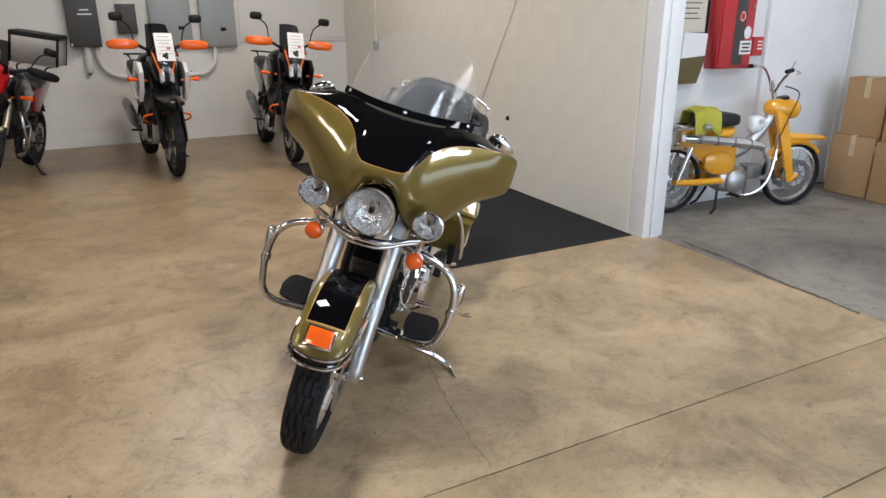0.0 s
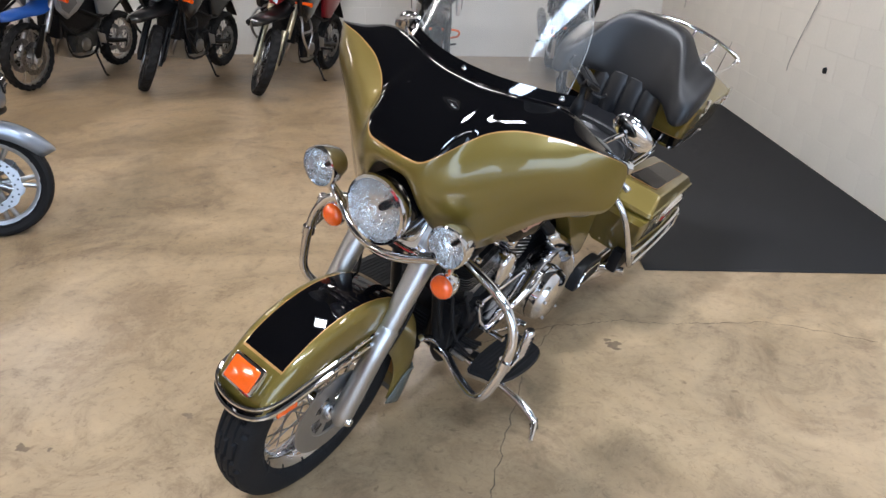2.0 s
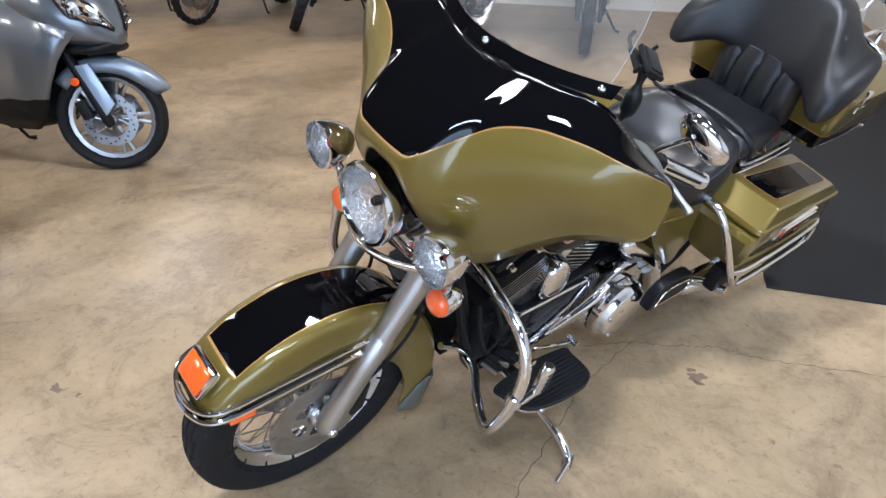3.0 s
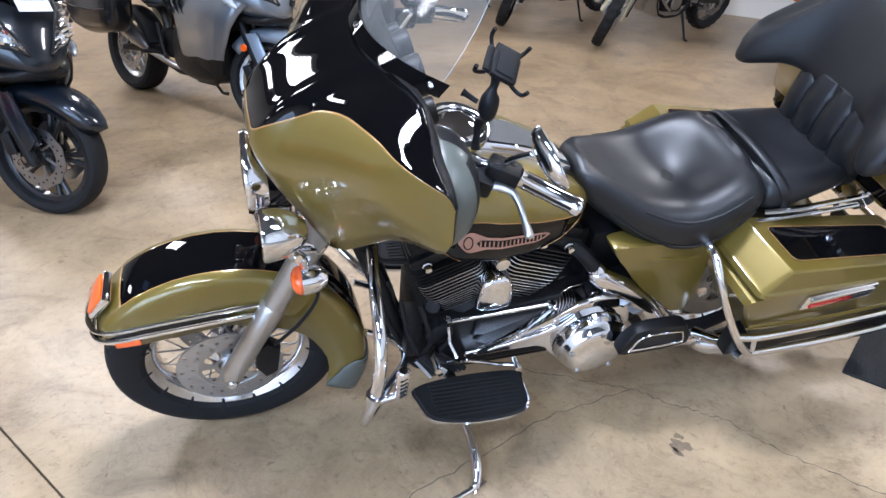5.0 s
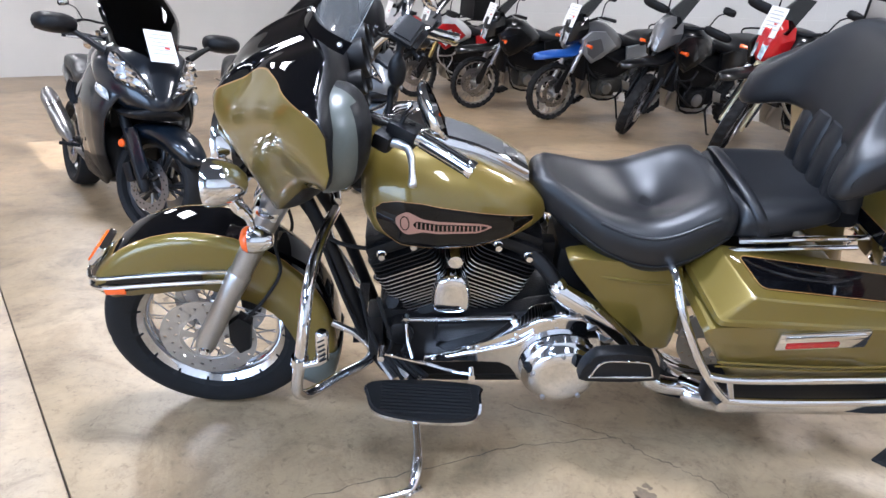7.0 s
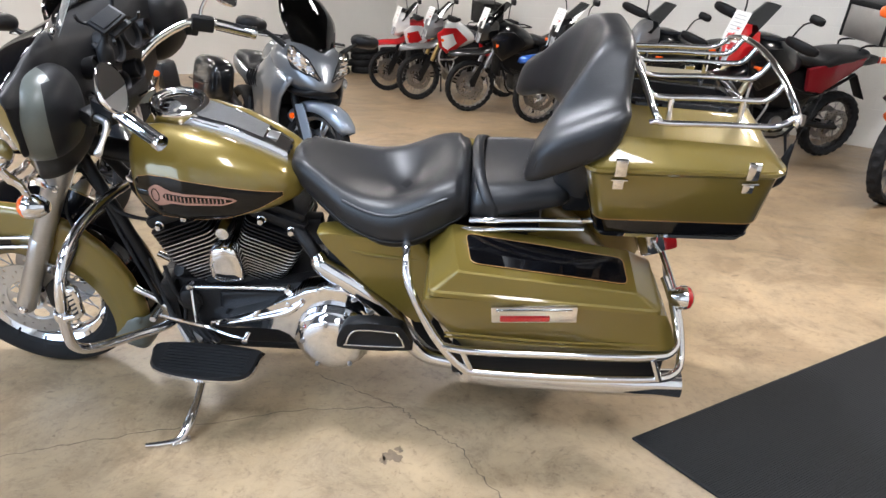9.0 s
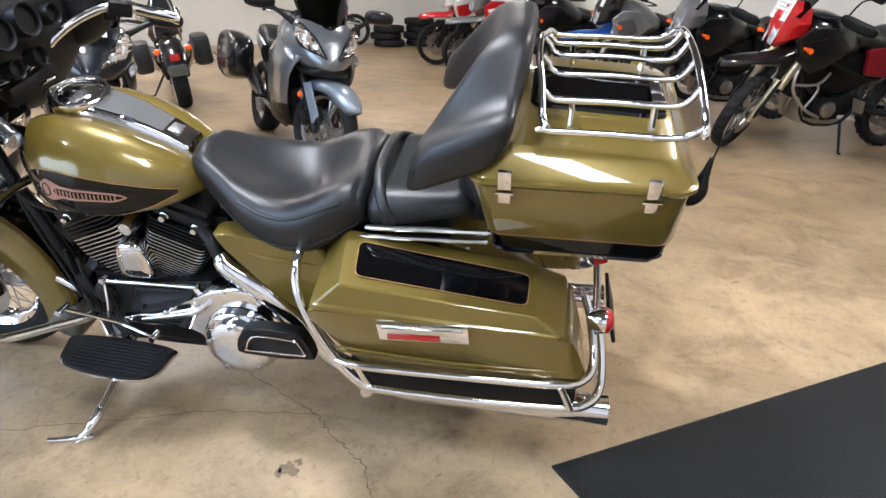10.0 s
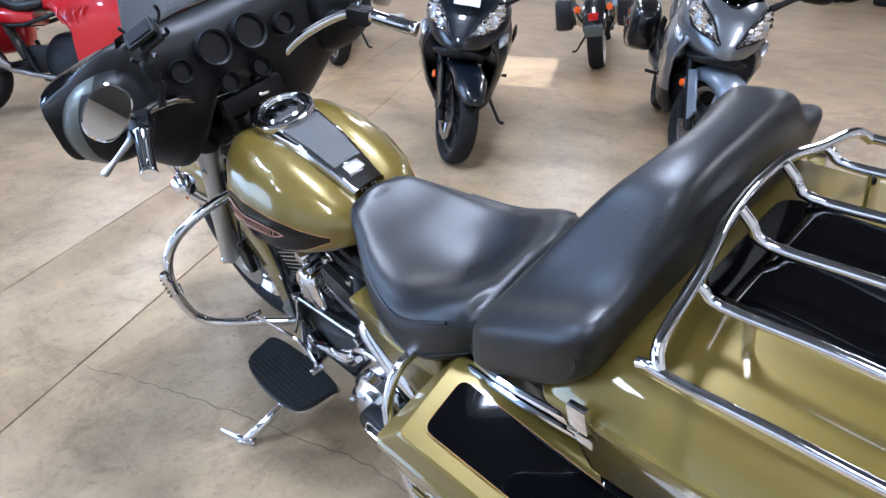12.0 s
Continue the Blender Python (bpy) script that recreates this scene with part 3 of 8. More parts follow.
# lamps
def round_lamp(name, at, r, parent, label, depth):
    fw = disc_at(at, (0.985, 0, 0.02))
    shell = part(name, lathe(B(), [(0.0, -depth), (r * 0.40, -depth * 0.93), (r * 0.75, -depth * 0.68), (r * 0.97, -depth * 0.30), (r * 1.03, -0.006), (r * 1.06, 0.004), (r * 1.03, 0.014),
                                   (r * 0.95, 0.016), (r * 0.92, 0.006)], fw, 44), CHROME, parent, label)
    bm = lathe(B(), [(r * 0.92, 0.004), (r * 0.80, -0.012), (r * 0.55, -0.030), (r * 0.25, -0.042), (0.0, -0.044)], fw, 44)
    part("reflector", bm, REFLECT, shell, "bright faceted lamp reflector")
    part("bulb_cap", lathe(B(), [(0.0, -0.018), (r * 0.10, -0.014), (r * 0.13, -0.022), (r * 0.13, -0.042)], fw, 16), PLASTIC, shell, "dark bulb cap")
    lens = part("lens", lathe(B(), [(r * 0.94, 0.008), (r * 0.7, 0.015), (r * 0.35, 0.019), (0.0, 0.020)], fw, 44), LENS, shell, "clear lens")
    lens.visible_shadow = False
    bm = B()
    for k in range(-3, 4):
        h = r * 0.9 * math.sqrt(max(0.05, 1 - (k / 4.6) ** 2))
        tube(bm, [fw @ Vector((k * r * 0.19, -h * 0.9, 0.004)), fw @ Vector((k * r * 0.19, h * 0.9, 0.004))], 0.0005, 5)
    part("lens_ribs", bm, LENS, shell, "moulded lens ribs")
    return shell


round_lamp("headlight", (0.200, 0, 0.966), 0.094, bike, "round chrome headlight with a clear lens", 0.10)
for s in (1, -1):
    round_lamp("passing_lamp", (0.180, s * 0.226, 0.974), 0.057, bike, "round chrome passing lamp", 0.085)
    sg = part("turn_signal", lathe(B(), [(0.0, -0.062), (0.018, -0.058), (0.032, -0.038), (0.037, -0.012), (0.037, 0.0), (0.033, 0.002)], disc_at((0.118, s * 0.208, 0.798), (1, 0, 0)), 28), CHROME, bike, "chrome turn signal")
    part("lens", lathe(B(), [(0.035, 0.0), (0.036, 0.006), (0.030, 0.017), (0.016, 0.024), (0.0, 0.026)], disc_at((0.118, s * 0.208, 0.798), (1, 0, 0)), 28), AMBER, sg, "amber lens")
    part("lamp_bracket", tube(B(), [(0.108, s * 0.208, 0.83), (0.112, s * 0.214, 0.87), (0.135, s * 0.220, 0.90), (0.145, s * 0.225, 0.93)], [0.010, 0.012, 0.014, 0.010], 10, 3), CHROME, bike)
bar = [(0.122, 0.235, 0.896), (0.150, 0.175, 0.886), (0.175, 0.11, 0.862), (0.195, 0.05, 0.850), (0.200, 0.0, 0.848)]
bm = B()
full = bar + [(x, -y, z) for x, y, z in bar[-2::-1]]
tube(bm, full, 0.010, 10, 4)
tube(bm, [(x - 0.02, y * 0.9, z - 0.026) for x, y, z in full], 0.008, 10, 4)
part("light_bar", bm, CHROME, bike, "swept chrome light bar under the headlight")
part("nacelle", lathe(B(), [(0.086, -0.01), (0.090, -0.03), (0.092, -0.06), (0.085, -0.12), (0.06, -0.16)], disc_at((0.188, 0, 0.966), (0.985, 0, 0.02)), 40), BLACK, bike)

# batwing fairing: rows run from its lower edge to the windshield's foot
#        y      lower edge      bulge           paint line       black          upper edge
STA = [(0.000, (0.176, 1.082), (0.194, 1.108), (0.189, 1.136), (0.116, 1.223), (-0.050, 1.306)),
       (0.050, (0.174, 1.077), (0.193, 1.106), (0.188, 1.137), (0.114, 1.224), (-0.052, 1.306)),
       (0.085, (0.156, 1.015), (0.191, 1.083), (0.184, 1.142), (0.106, 1.230), (-0.060, 1.307)),
       (0.115, (0.116, 0.950), (0.178, 1.068), (0.158, 1.168), (0.094, 1.241), (-0.069, 1.308)),
       (0.145, (0.086, 0.916), (0.160, 1.075), (0.091, 1.205), (0.046, 1.255), (-0.079, 1.308)),
       (0.175, (0.060, 0.886), (0.140, 1.092), (0.059, 1.234), (0.018, 1.270), (-0.087, 1.309)),
       (0.210, (0.040, 0.892), (0.114, 1.116), (0.036, 1.253), (-0.004, 1.283), (-0.096, 1.312)),
       (0.250, (0.016, 0.922), (0.086, 1.140), (0.014, 1.266), (-0.024, 1.293), (-0.106, 1.316)),
       (0.300, (-0.022, 0.980), (0.056, 1.164), (-0.006, 1.274), (-0.042, 1.296), (-0.118, 1.312)),
       (0.350, (-0.058, 1.034), (0.022, 1.180), (-0.026, 1.278), (-0.058, 1.292), (-0.117, 1.297)),
       (0.400, (-0.086, 1.066), (-0.014, 1.186), (-0.042, 1.278), (-0.076, 1.282), (-0.115, 1.277)),
       (0.440, (-0.106, 1.086), (-0.058, 1.184), (-0.066, 1.273), (-0.090, 1.272), (-0.116, 1.267)),
       (0.468, (-0.121, 1.101), (-0.094, 1.180), (-0.094, 1.264), (-0.105, 1.262), (-0.120, 1.258)),
       (0.482, (-0.128, 1.120), (-0.121, 1.176), (-0.118, 1.250), (-0.121, 1.251), (-0.124, 1.252)),
       (0.489, (-0.136, 1.148), (-0.134, 1.176), (-0.133, 1.222), (-0.134, 1.226), (-0.135, 1.230))]
half = [[(x, y, z) for x, z in cols] for y, *cols in STA]
stations = [[(x, -y, z) for x, y, z in c] for c in half[:0:-1]] + half
fine = [spline(c, 5) for c in stations]
for f in fine:                                                            # a narrow row for the pinstripe
    f[11] = f[10] + (f[11] - f[10]) * 0.28
cols = [spline([f[k] for f in fine], 5) for k in range(len(fine[0]))]
bm = B()
nline = 10
skin = np.array([[tuple(p) for p in c] for c in cols])
for _ in range(10):                                                       # ease the skin between edges and paint line
    t = skin.copy()
    t[1:-1, 1:-1] = 0.4 * skin[1:-1, 1:-1] + 0.15 * (skin[2:, 1:-1] + skin[:-2, 1:-1] + skin[1:-1, 2:] + skin[1:-1, :-2])
    for k in [i for i in range(1, len(cols) - 1) if i not in (nline, nline + 1)]:
        skin[k] = t[k]
cols = [[Vector(p) for p in c] for c in skin]
grid(bm, cols, mat=lambda i, j: 2 if i == nline else (1 if i > nline else 0))
fairing = part("outer_fairing", bm, [OLIVE, BLACK, GOLD], bike, "batwing fairing, olive wings and black centre with a gold pinstripe", angle=60)
mod = fairing.modifiers.new("thick", "SOLIDIFY")
mod.thickness, mod.offset = 0.005, -1
lower, upper = cols[0], cols[-1]
ring = list(lower) + [c[-1] for c in cols[1:-1]] + list(upper[::-1]) + [c[0] for c in cols[-2:0:-1]]


def inward(p, a):
    """A point on the instrument panel behind the rim point p; a from 0 at the rim to 90."""
    k, q = math.cos(radians(a)) ** 0.75, math.sin(radians(a))
    return (p[0] * (1 - q) - 0.150 * q, p[1] * (1 - 0.32 * (1 - k)), 1.185 + (p[2] - 1.185) * k)


bm = B()
shell = np.array([[inward(p, a) for p in ring] for a in (0, 6, 14, 24, 36, 48, 60, 72, 82, 90)])
for i in range(1, len(shell)):                        # round the corners off towards the back
    for _ in range(2 * i * i):
        shell[i] = 0.5 * shell[i] + 0.25 * (np.roll(shell[i], 1, 0) + np.roll(shell[i], -1, 0))
grid(bm, [[tuple(p) for p in r] for r in shell], False, True, False)
inner = part("inner_fairing", bm, PLASTIC, bike, "black instrument panel between two speaker pods", angle=180)
for s in (1, -1):
    bm, rows = B(), []
    for b in np.linspace(-88, 88, 23):
        cb, sb = math.cos(radians(b)), math.sin(radians(b))
        rows.append([(-0.122 - 0.090 * cb ** 0.8 * (math.cos(a) ** 0.85 if math.cos(a) > 0 else -0.02) - 0.012 * sb, s * (0.362 + 0.112 * cb ** 0.8 * math.copysign(abs(math.sin(a)) ** 0.85, math.sin(a)) - 0.02 * sb * sb), 1.160 + 0.112 * math.copysign(abs(sb) ** 0.9, sb)) for a in np.linspace(0, 2 * math.pi, 33)[:-1]])
    # grey on the outward faces paints a reflected sheen; the pod itself is dark
    grid(bm, rows, False, True, True, lambda i, j: 0 if 4 <= j <= 16 or i > 17 and 1 < j < 18 else 1)
    part("speaker_pod", bm, [GREYP, PLASTIC], inner, "rounded dark satin speaker pod with a pale sheen painted on its outer face", angle=180)
for y, z, r in ((-0.055, 1.225, 0.045), (0.055, 1.225, 0.045), (-0.16, 1.205, 0.028), (0.16, 1.205, 0.028), (-0.05, 1.125, 0.026), (0.05, 1.125, 0.026)):
    g = part("gauge", lathe(B(), [(r, -0.03), (r * 1.06, 0.004), (r, 0.010), (r * 0.88, 0.006), (r * 0.84, -0.006), (0.0, -0.006)], disc_at((-0.176, y, z), (-1, 0, 0.25)), 28), PLASTIC, inner, "round instrument in the panel")
part("radio", rbox(B(), (0.03, 0.19, 0.055), (-0.16, 0, 1.06), 0.006), PLASTIC, inner)

# windshield, its trim and screws
rows = []
for h in [0, 0.12, 0.25, 0.4, 0.55, 0.7, 0.82, 0.9, 0.96, 1.0]:
    w = lerp([(0, 0.250), (0.1, 0.250), (0.35, 0.243), (0.6, 0.224), (0.8, 0.190), (0.92, 0.145), (1.0, 0.090)], h)
    rows.append([(-0.060 - 0.195 * h - 1.55 * (u * w) ** 2, u * w, 1.310 + 0.300 * h + 0.05 * (u * w) ** 2) for u in np.linspace(-1, 1, 25)])
bm = B()
grid(bm, rows)
shield = part("windshield", bm, SHIELD, bike, "clear bent polycarbonate windshield", angle=60)
shield.visible_shadow = False
rim_line = [r[0] for r in rows] + rows[-1][1:-1] + [r[-1] for r in rows[::-1]]
part("windshield_edge", tube(B(), rim_line, 0.0007, 6), RIMGLASS, shield, "pale polished rim of the windshield")
bm, rows = B(), []
for u in np.linspace(-1, 1, 33):
    y = u * 0.275
    x, z = -0.052 - 1.50 * y * y, 1.306 + 0.06 * y * y
    rows.append([(x + 0.012, y, z), (x + 0.006, y, z + 0.008), (x - 0.008, y, z + 0.026), (x - 0.014, y, z + 0.022)])
grid(bm, rows)
strip = part("windshield_trim", bm, BLACK, bike, "black trim strip at the foot of the windshield")
for y in (-0.250, 0.0, 0.250):
    part("screw", lathe(B(), [(0.0, 0.006), (0.004, 0.005), (0.0075, 0.002), (0.008, -0.004)], disc_at((-0.052 - 1.50 * y * y + 0.002, y, 1.320 + 0.06 * y * y), (0.9, y * 1.6, 0.45)), 16), CHROME, strip)

# handlebar, levers, mirrors
for s in (1, -1):
    before = set(bike.children)
    part("handlebar", tube(B(), [(-0.10, 0, 1.07), (-0.10, s * 0.08, 1.085), (-0.15, s * 0.17, 1.14), (-0.22, s * 0.27, 1.168), (-0.285, s * 0.312, 1.158)], 0.0135, 12, 5), CHROME, bike)
    g0, g1 = Vector((-0.292, s * 0.315, 1.156)), Vector((-0.408, s * 0.372, 1.108))
    gr = part("grip", tube(B(), [g0, g0.lerp(g1, 0.05), g0.lerp(g1, 0.88), g0.lerp(g1, 0.92), g1], [0.020, 0.0175, 0.0175, 0.0205, 0.0200], 16), CHROME, bike, "chrome and rubber hand grip")
    gx = (g1 - g0).normalized()
    n1 = gx.cross(Vector((0, 0, 1))).normalized()
    n2 = gx.cross(n1)
    for k in range(5):
        a = 2 * math.pi * k / 5
        off = n1 * (0.0155 * math.cos(a)) + n2 * (0.0155 * math.sin(a))
        part("rubber_strip", tube(B(), [g0.lerp(g1, 0.08) + off, g0.lerp(g1, 0.87) + off], 0.0042, 6), RUBBER, gr)
    sw = part("switch_housing", rbox(B(), (0.070, 0.050, 0.046), bevel=0.010, m=pose(-0.262, s * 0.300, 1.160, 0, -14, -s * 26)), PLASTIC, bike, "black switch housing")
    part("clutch_bracket", rbox(B(), (0.042, 0.055, 0.040), bevel=0.010, m=pose(-0.222, s * 0.302, 1.145, 0, -14, -s * 26)), PLASTIC, sw)
    for k in range(3):
        part("switch_button", rbox(B(), (0.014, 0.016, 0.010), bevel=0.003, m=pose(-0.245 - 0.018 * k, s * 0.300, 1.184 - 0.004 * k, 0, -14, -s * 26)), ENGINE, sw)
    part("lever", tube(B(), [(-0.215, s * 0.312, 1.142), (-0.240, s * 0.322, 1.146), (-0.266, s * 0.338, 1.144), (-0.276, s * 0.362, 1.136), (-0.279, s * 0.400, 1.119), (-0.280, s * 0.428, 1.107), (-0.280, s * 0.434, 1.104)], [0.010, 0.010, 0.009, 0.0075, 0.0065, 0.0095, 0.006], 10, 4), ALLOY, bike, "polished hand lever")
    part("mirror_stem", tube(B(), [(-0.255, s * 0.305, 1.175), (-0.262, s * 0.318, 1.205), (-0.285, s * 0.355, 1.245)], 0.006, 8, 3), CHROME, bike)
    ax = Vector((-0.035, s * 0.103, -0.066)).normalized()
    sd = Vector((0.364, s * 1.04, 0.78))
    sd = (sd - ax * sd.dot(ax)).normalized()
    nm = ax.cross(sd).normalized()
    nm = nm if nm.x > 0 else -nm
    mp = Matrix.Translation((-0.318, s * 0.368, 1.240)) @ Matrix((sd, ax, nm)).transposed().to_4x4()
    bm, rows = B(), []
    for k, (sc, h) in enumerate(((0.05, 0.022), (0.5, 0.019), (0.85, 0.010), (1.0, -0.002), (0.99, -0.008), (0.93, -0.010))):
        rows.append([mp @ Vector((0.046 * sc * math.copysign(abs(math.cos(a)) ** 0.8, math.cos(a)), 0.066 * sc * math.copysign(abs(math.sin(a)) ** 0.85, math.sin(a)), h)) for a in np.linspace(0, 2 * math.pi, 33)[:-1]])
    grid(bm, rows, False, True)
    mi = part("mirror", bm, CHROME, bike, "chrome rear-view mirror")
    bm = B()
    bm.faces.new([bm.verts.new(mp @ Vector((0.043 * math.copysign(abs(math.cos(a)) ** 0.8, math.cos(a)), 0.062 * math.copysign(abs(math.sin(a)) ** 0.85, math.sin(a)), -0.0085))) for a in np.linspace(0, 2 * math.pi, 33)[:-1]])
    part("mirror_glass", bm, MIRROR, mi)
    for ob in set(bike.children) - before:            # as wide as the bar is bent
        ob.matrix_basis = Matrix.Translation((-0.018, s * 0.036, 0.008)) @ ob.matrix_basis
# telephone holder on the clutch side
holder = part("phone_holder", tube(B(), [(-0.245, 0.262, 1.175), (-0.248, 0.252, 1.205), (-0.252, 0.244, 1.222), (-0.258, 0.250, 1.236), (-0.262, 0.253, 1.252), (-0.264, 0.254, 1.285), (-0.266, 0.252, 1.300), (-0.270, 0.250, 1.312), (-0.274, 0.248, 1.335)], [0.010, 0.007, 0.011, 0.009, 0.018, 0.019, 0.012, 0.008, 0.012], 14, 3), PLASTIC, bike, "black telephone holder on a ball arm")
part("ball_knob", tube(B(), [(-0.245, 0.240, 1.272), (-0.226, 0.222, 1.280), (-0.220, 0.217, 1.282)], [0.005, 0.006, 0.009], 8), PLASTIC, holder)
hp = pose(-0.285, 0.245, 1.350, -26, 20, 62)
cr = part("cradle", rbox(B(), (0.076, 0.052, 0.013), (0, 0, 0.006), 0.005, hp), PLASTIC, holder, "black cradle plate")
part("cradle_pad", rbox(B(), (0.060, 0.038, 0.004), (0, 0, 0.014), 0.002, hp), RUBBER, cr)
part("cradle_clamp", rbox(B(), (0.060, 0.072, 0.012), (-0.010, 0, -0.012), 0.005, hp), PLASTIC, cr)
for dx, dy in ((-0.046, 0.030), (-0.046, -0.030), (0.030, 0.042), (0.030, -0.042)):
    part("cradle_claw", tube(B(), [hp @ Vector((dx * 0.7, dy * 0.7, -0.014)), hp @ Vector((dx, dy, -0.012)), hp @ Vector((dx * 1.25, dy * 1.25, -0.004)), hp @ Vector((dx * 1.32, dy * 1.32, 0.012))], 0.0042, 8, 3), PLASTIC, cr)


# fuel tank
TANK = [(-0.160, 0.085, 0.975, 0.835), (-0.172, 0.130, 0.998, 0.800), (-0.20, 0.182, 1.018, 0.772), (-0.27, 0.222, 1.030, 0.748), (-0.36, 0.232, 1.018, 0.742), (-0.46, 0.220, 0.988, 0.748),
        (-0.55, 0.190, 0.946, 0.762), (-0.61, 0.152, 0.912, 0.778), (-0.65, 0.108, 0.880, 0.792), (-0.668, 0.06, 0.855, 0.806)]
TX = [t[0] for t in TANK][::-1]
TY = 0.0


def tank_at(x, a, off=0.0):
    """The tank's skin at x; a: 0 at its left flank, 90 at the crown, -90 below."""
    w, zt, zb = (float(np.interp(x, TX, [t[k] for t in TANK][::-1])) for k in (1, 2, 3))
    zm = zb + 0.26 * (zt - zb)
    c, s = math.cos(radians(a)), math.sin(radians(a))
    e = 0.72
    y = (w + off) * math.copysign(abs(c) ** e, c)
    z = zm + ((zt - zm) if s > 0 else (zm - zb)) * math.copysign(abs(s) ** 0.85, s) + off * s
    if s > 0:
        z -= 0.042 * max(0.0, 1 - abs(y) / 0.105)
    return (x, TY + y, z)


def flank(h):
    """The angle for tank_at at the share h of the tank's height."""
    q = (h - 0.26) / 0.74 if h > 0.26 else (h - 0.26) / 0.26
    return math.degrees(math.asin(math.copysign(min(1.0, abs(q)) ** (1 / 0.85), q)))


bm, rows = B(), []
for x in [p[0] for p in spline([(t[0], 0, 0) for t in TANK], 3)]:
    rows.append([tank_at(x, a) for a in np.linspace(0, 360, 49)[:-1]])
grid(bm, rows, False, True, True)
tank = part("fuel_tank", bm, OLIVE, bike, "olive teardrop fuel tank", angle=50)
for s in (1, -1):
    bm, rows, rim = B(), [], []
    lo, hi = [], []
    for k, x in enumerate(np.linspace(-0.196, -0.616, 34)):
        f = k / 33
        a1 = flank(lerp([(0, 0.420), (0.06, 0.529), (0.16, 0.594), (0.3, 0.604), (0.6, 0.578), (0.85, 0.540), (1, 0.467)], f))
        a0 = flank(lerp([(0, 0.376), (0.05, 0.224), (0.15, 0.122), (0.4, 0.094), (0.7, 0.153), (0.9, 0.265), (1, 0.367)], f))
        row = [tank_at(x, a, 0.0014) for a in np.linspace(a0, a1, 9)]
        row = [(p[0], TY + s * (p[1] - TY), p[2]) for p in row]
        rows.append(row)
        lo.append(row[0])
        hi.append(row[-1])
    grid(bm, rows)
    pn = part("side_panel", bm, BLACK, tank, "black painted panel with a gold pinstripe", angle=60)
    part("pinstripe", tube(B(), lo + hi[::-1], 0.0009, 6, 0, True), GOLD, pn)
    bm, rows = B(), []
    for k, x in enumerate(np.linspace(-0.255, -0.500, 30)):
        f = k / 29
        h = lerp([(0, 0.028), (0.05, 0.081), (0.12, 0.114), (0.2, 0.091), (0.28, 0.064), (0.85, 0.056), (0.95, 0.033), (1, 0.006)], f)
        row = [tank_at(x, flank(0.405 + q), 0.0034) for q in np.linspace(-h, h, 5)]
        rows.append([(p[0], TY + s * (p[1] - TY), p[2]) for p in row])
    grid(bm, rows)
    part("emblem", bm, PINKISH, pn, "rose badge with dark bars")
    bm, rows = B(), []
    for k, x in enumerate(np.linspace(-0.300, -0.490, 24)):
        h = lerp([(0, 0.008), (0.04, 0.036), (0.85, 0.033), (0.95, 0.019), (1, 0.003)], k / 23)
        row = [tank_at(x, flank(0.405 + q), 0.0042) for q in np.linspace(-h, h, 4)]
        rows.append([(p[0], TY + s * (p[1] - TY), p[2]) for p in row])
    grid(bm, rows)
    part("badge_field", bm, BLACK, pn, "black lettering field")
    pts = [tank_at(-0.278 + 0.011 * math.cos(a), flank(0.405 + 0.065 * math.sin(a)), 0.0046) for a in np.linspace(0, 2 * math.pi, 17)[:-1]]
    part("badge_ring", tube(B(), [(p[0], TY + s * (p[1] - TY), p[2]) for p in pts], 0.0014, 5, 0, True), BLACK, pn)
    bm = B()
    for k in range(16):
        x = -0.309 - k * 0.0108
        p0, p1 = tank_at(x, flank(0.379), 0.0050), tank_at(x, flank(0.431), 0.0050)
        tube(bm, [(p[0], TY + s * (p[1] - TY), p[2]) for p in (p0, p1)], 0.0021, 5)
    part("badge_bars", bm, PINKISH, pn, "rose bars in place of lettering")
# console, cap and dash
CY = -0.008
bm, rows = B(), []
for x in np.linspace(-0.305, -0.612, 18):
    w = lerp([(-0.60, 0.044), (-0.45, 0.060), (-0.25, 0.074)], x)
    z = tank_at(x, 98)[2]
    rows.append([(x, CY + y, z + h) for y, h in ((-w - 0.006, -0.004), (-w - 0.003, 0.022), (-w + 0.004, 0.029), (0, 0.030), (w - 0.004, 0.029), (w + 0.003, 0.022), (w + 0.006, -0.004))])
grid(bm, rows, cap=False)
con = part("console", bm, CHROME, tank, "chrome tank console")
bm, rows = B(), []
for x in np.linspace(-0.368, -0.545, 10):
    w = lerp([(-0.60, 0.036), (-0.45, 0.050), (-0.25, 0.064)], x)
    z = tank_at(x, 98)[2] + 0.0325
    rows.append([(x, CY - w, z - 0.001), (x, CY, z + 0.001), (x, CY + w, z - 0.001)])
grid(bm, rows)
part("console_insert", bm, MESHG, con, "grey woven console insert")
part("console_plate", rbox(B(), (0.034, 0.046, 0.004), bevel=0.0015, m=pose(-0.565, CY, tank_at(-0.565, 98)[2] + 0.033, 0, -17, 0)), ALLOY, con, "pale metal plate")
for k in (-1, 1):
    part("console_bolt", lathe(B(), [(0.0, 0.014), (0.008, 0.013), (0.010, 0.008), (0.010, 0.0)], disc_at((-0.602, CY + k * 0.016, 0.895), (-0.3, 0, 1)), 12), CHROME, con)
zc = 1.0 - 0.008
cm = disc_at((-0.294, CY - 0.004, zc - 0.004), (-0.10, 0.12, 1)) @ Matrix.Diagonal((1.36, 1.36, 1, 1))
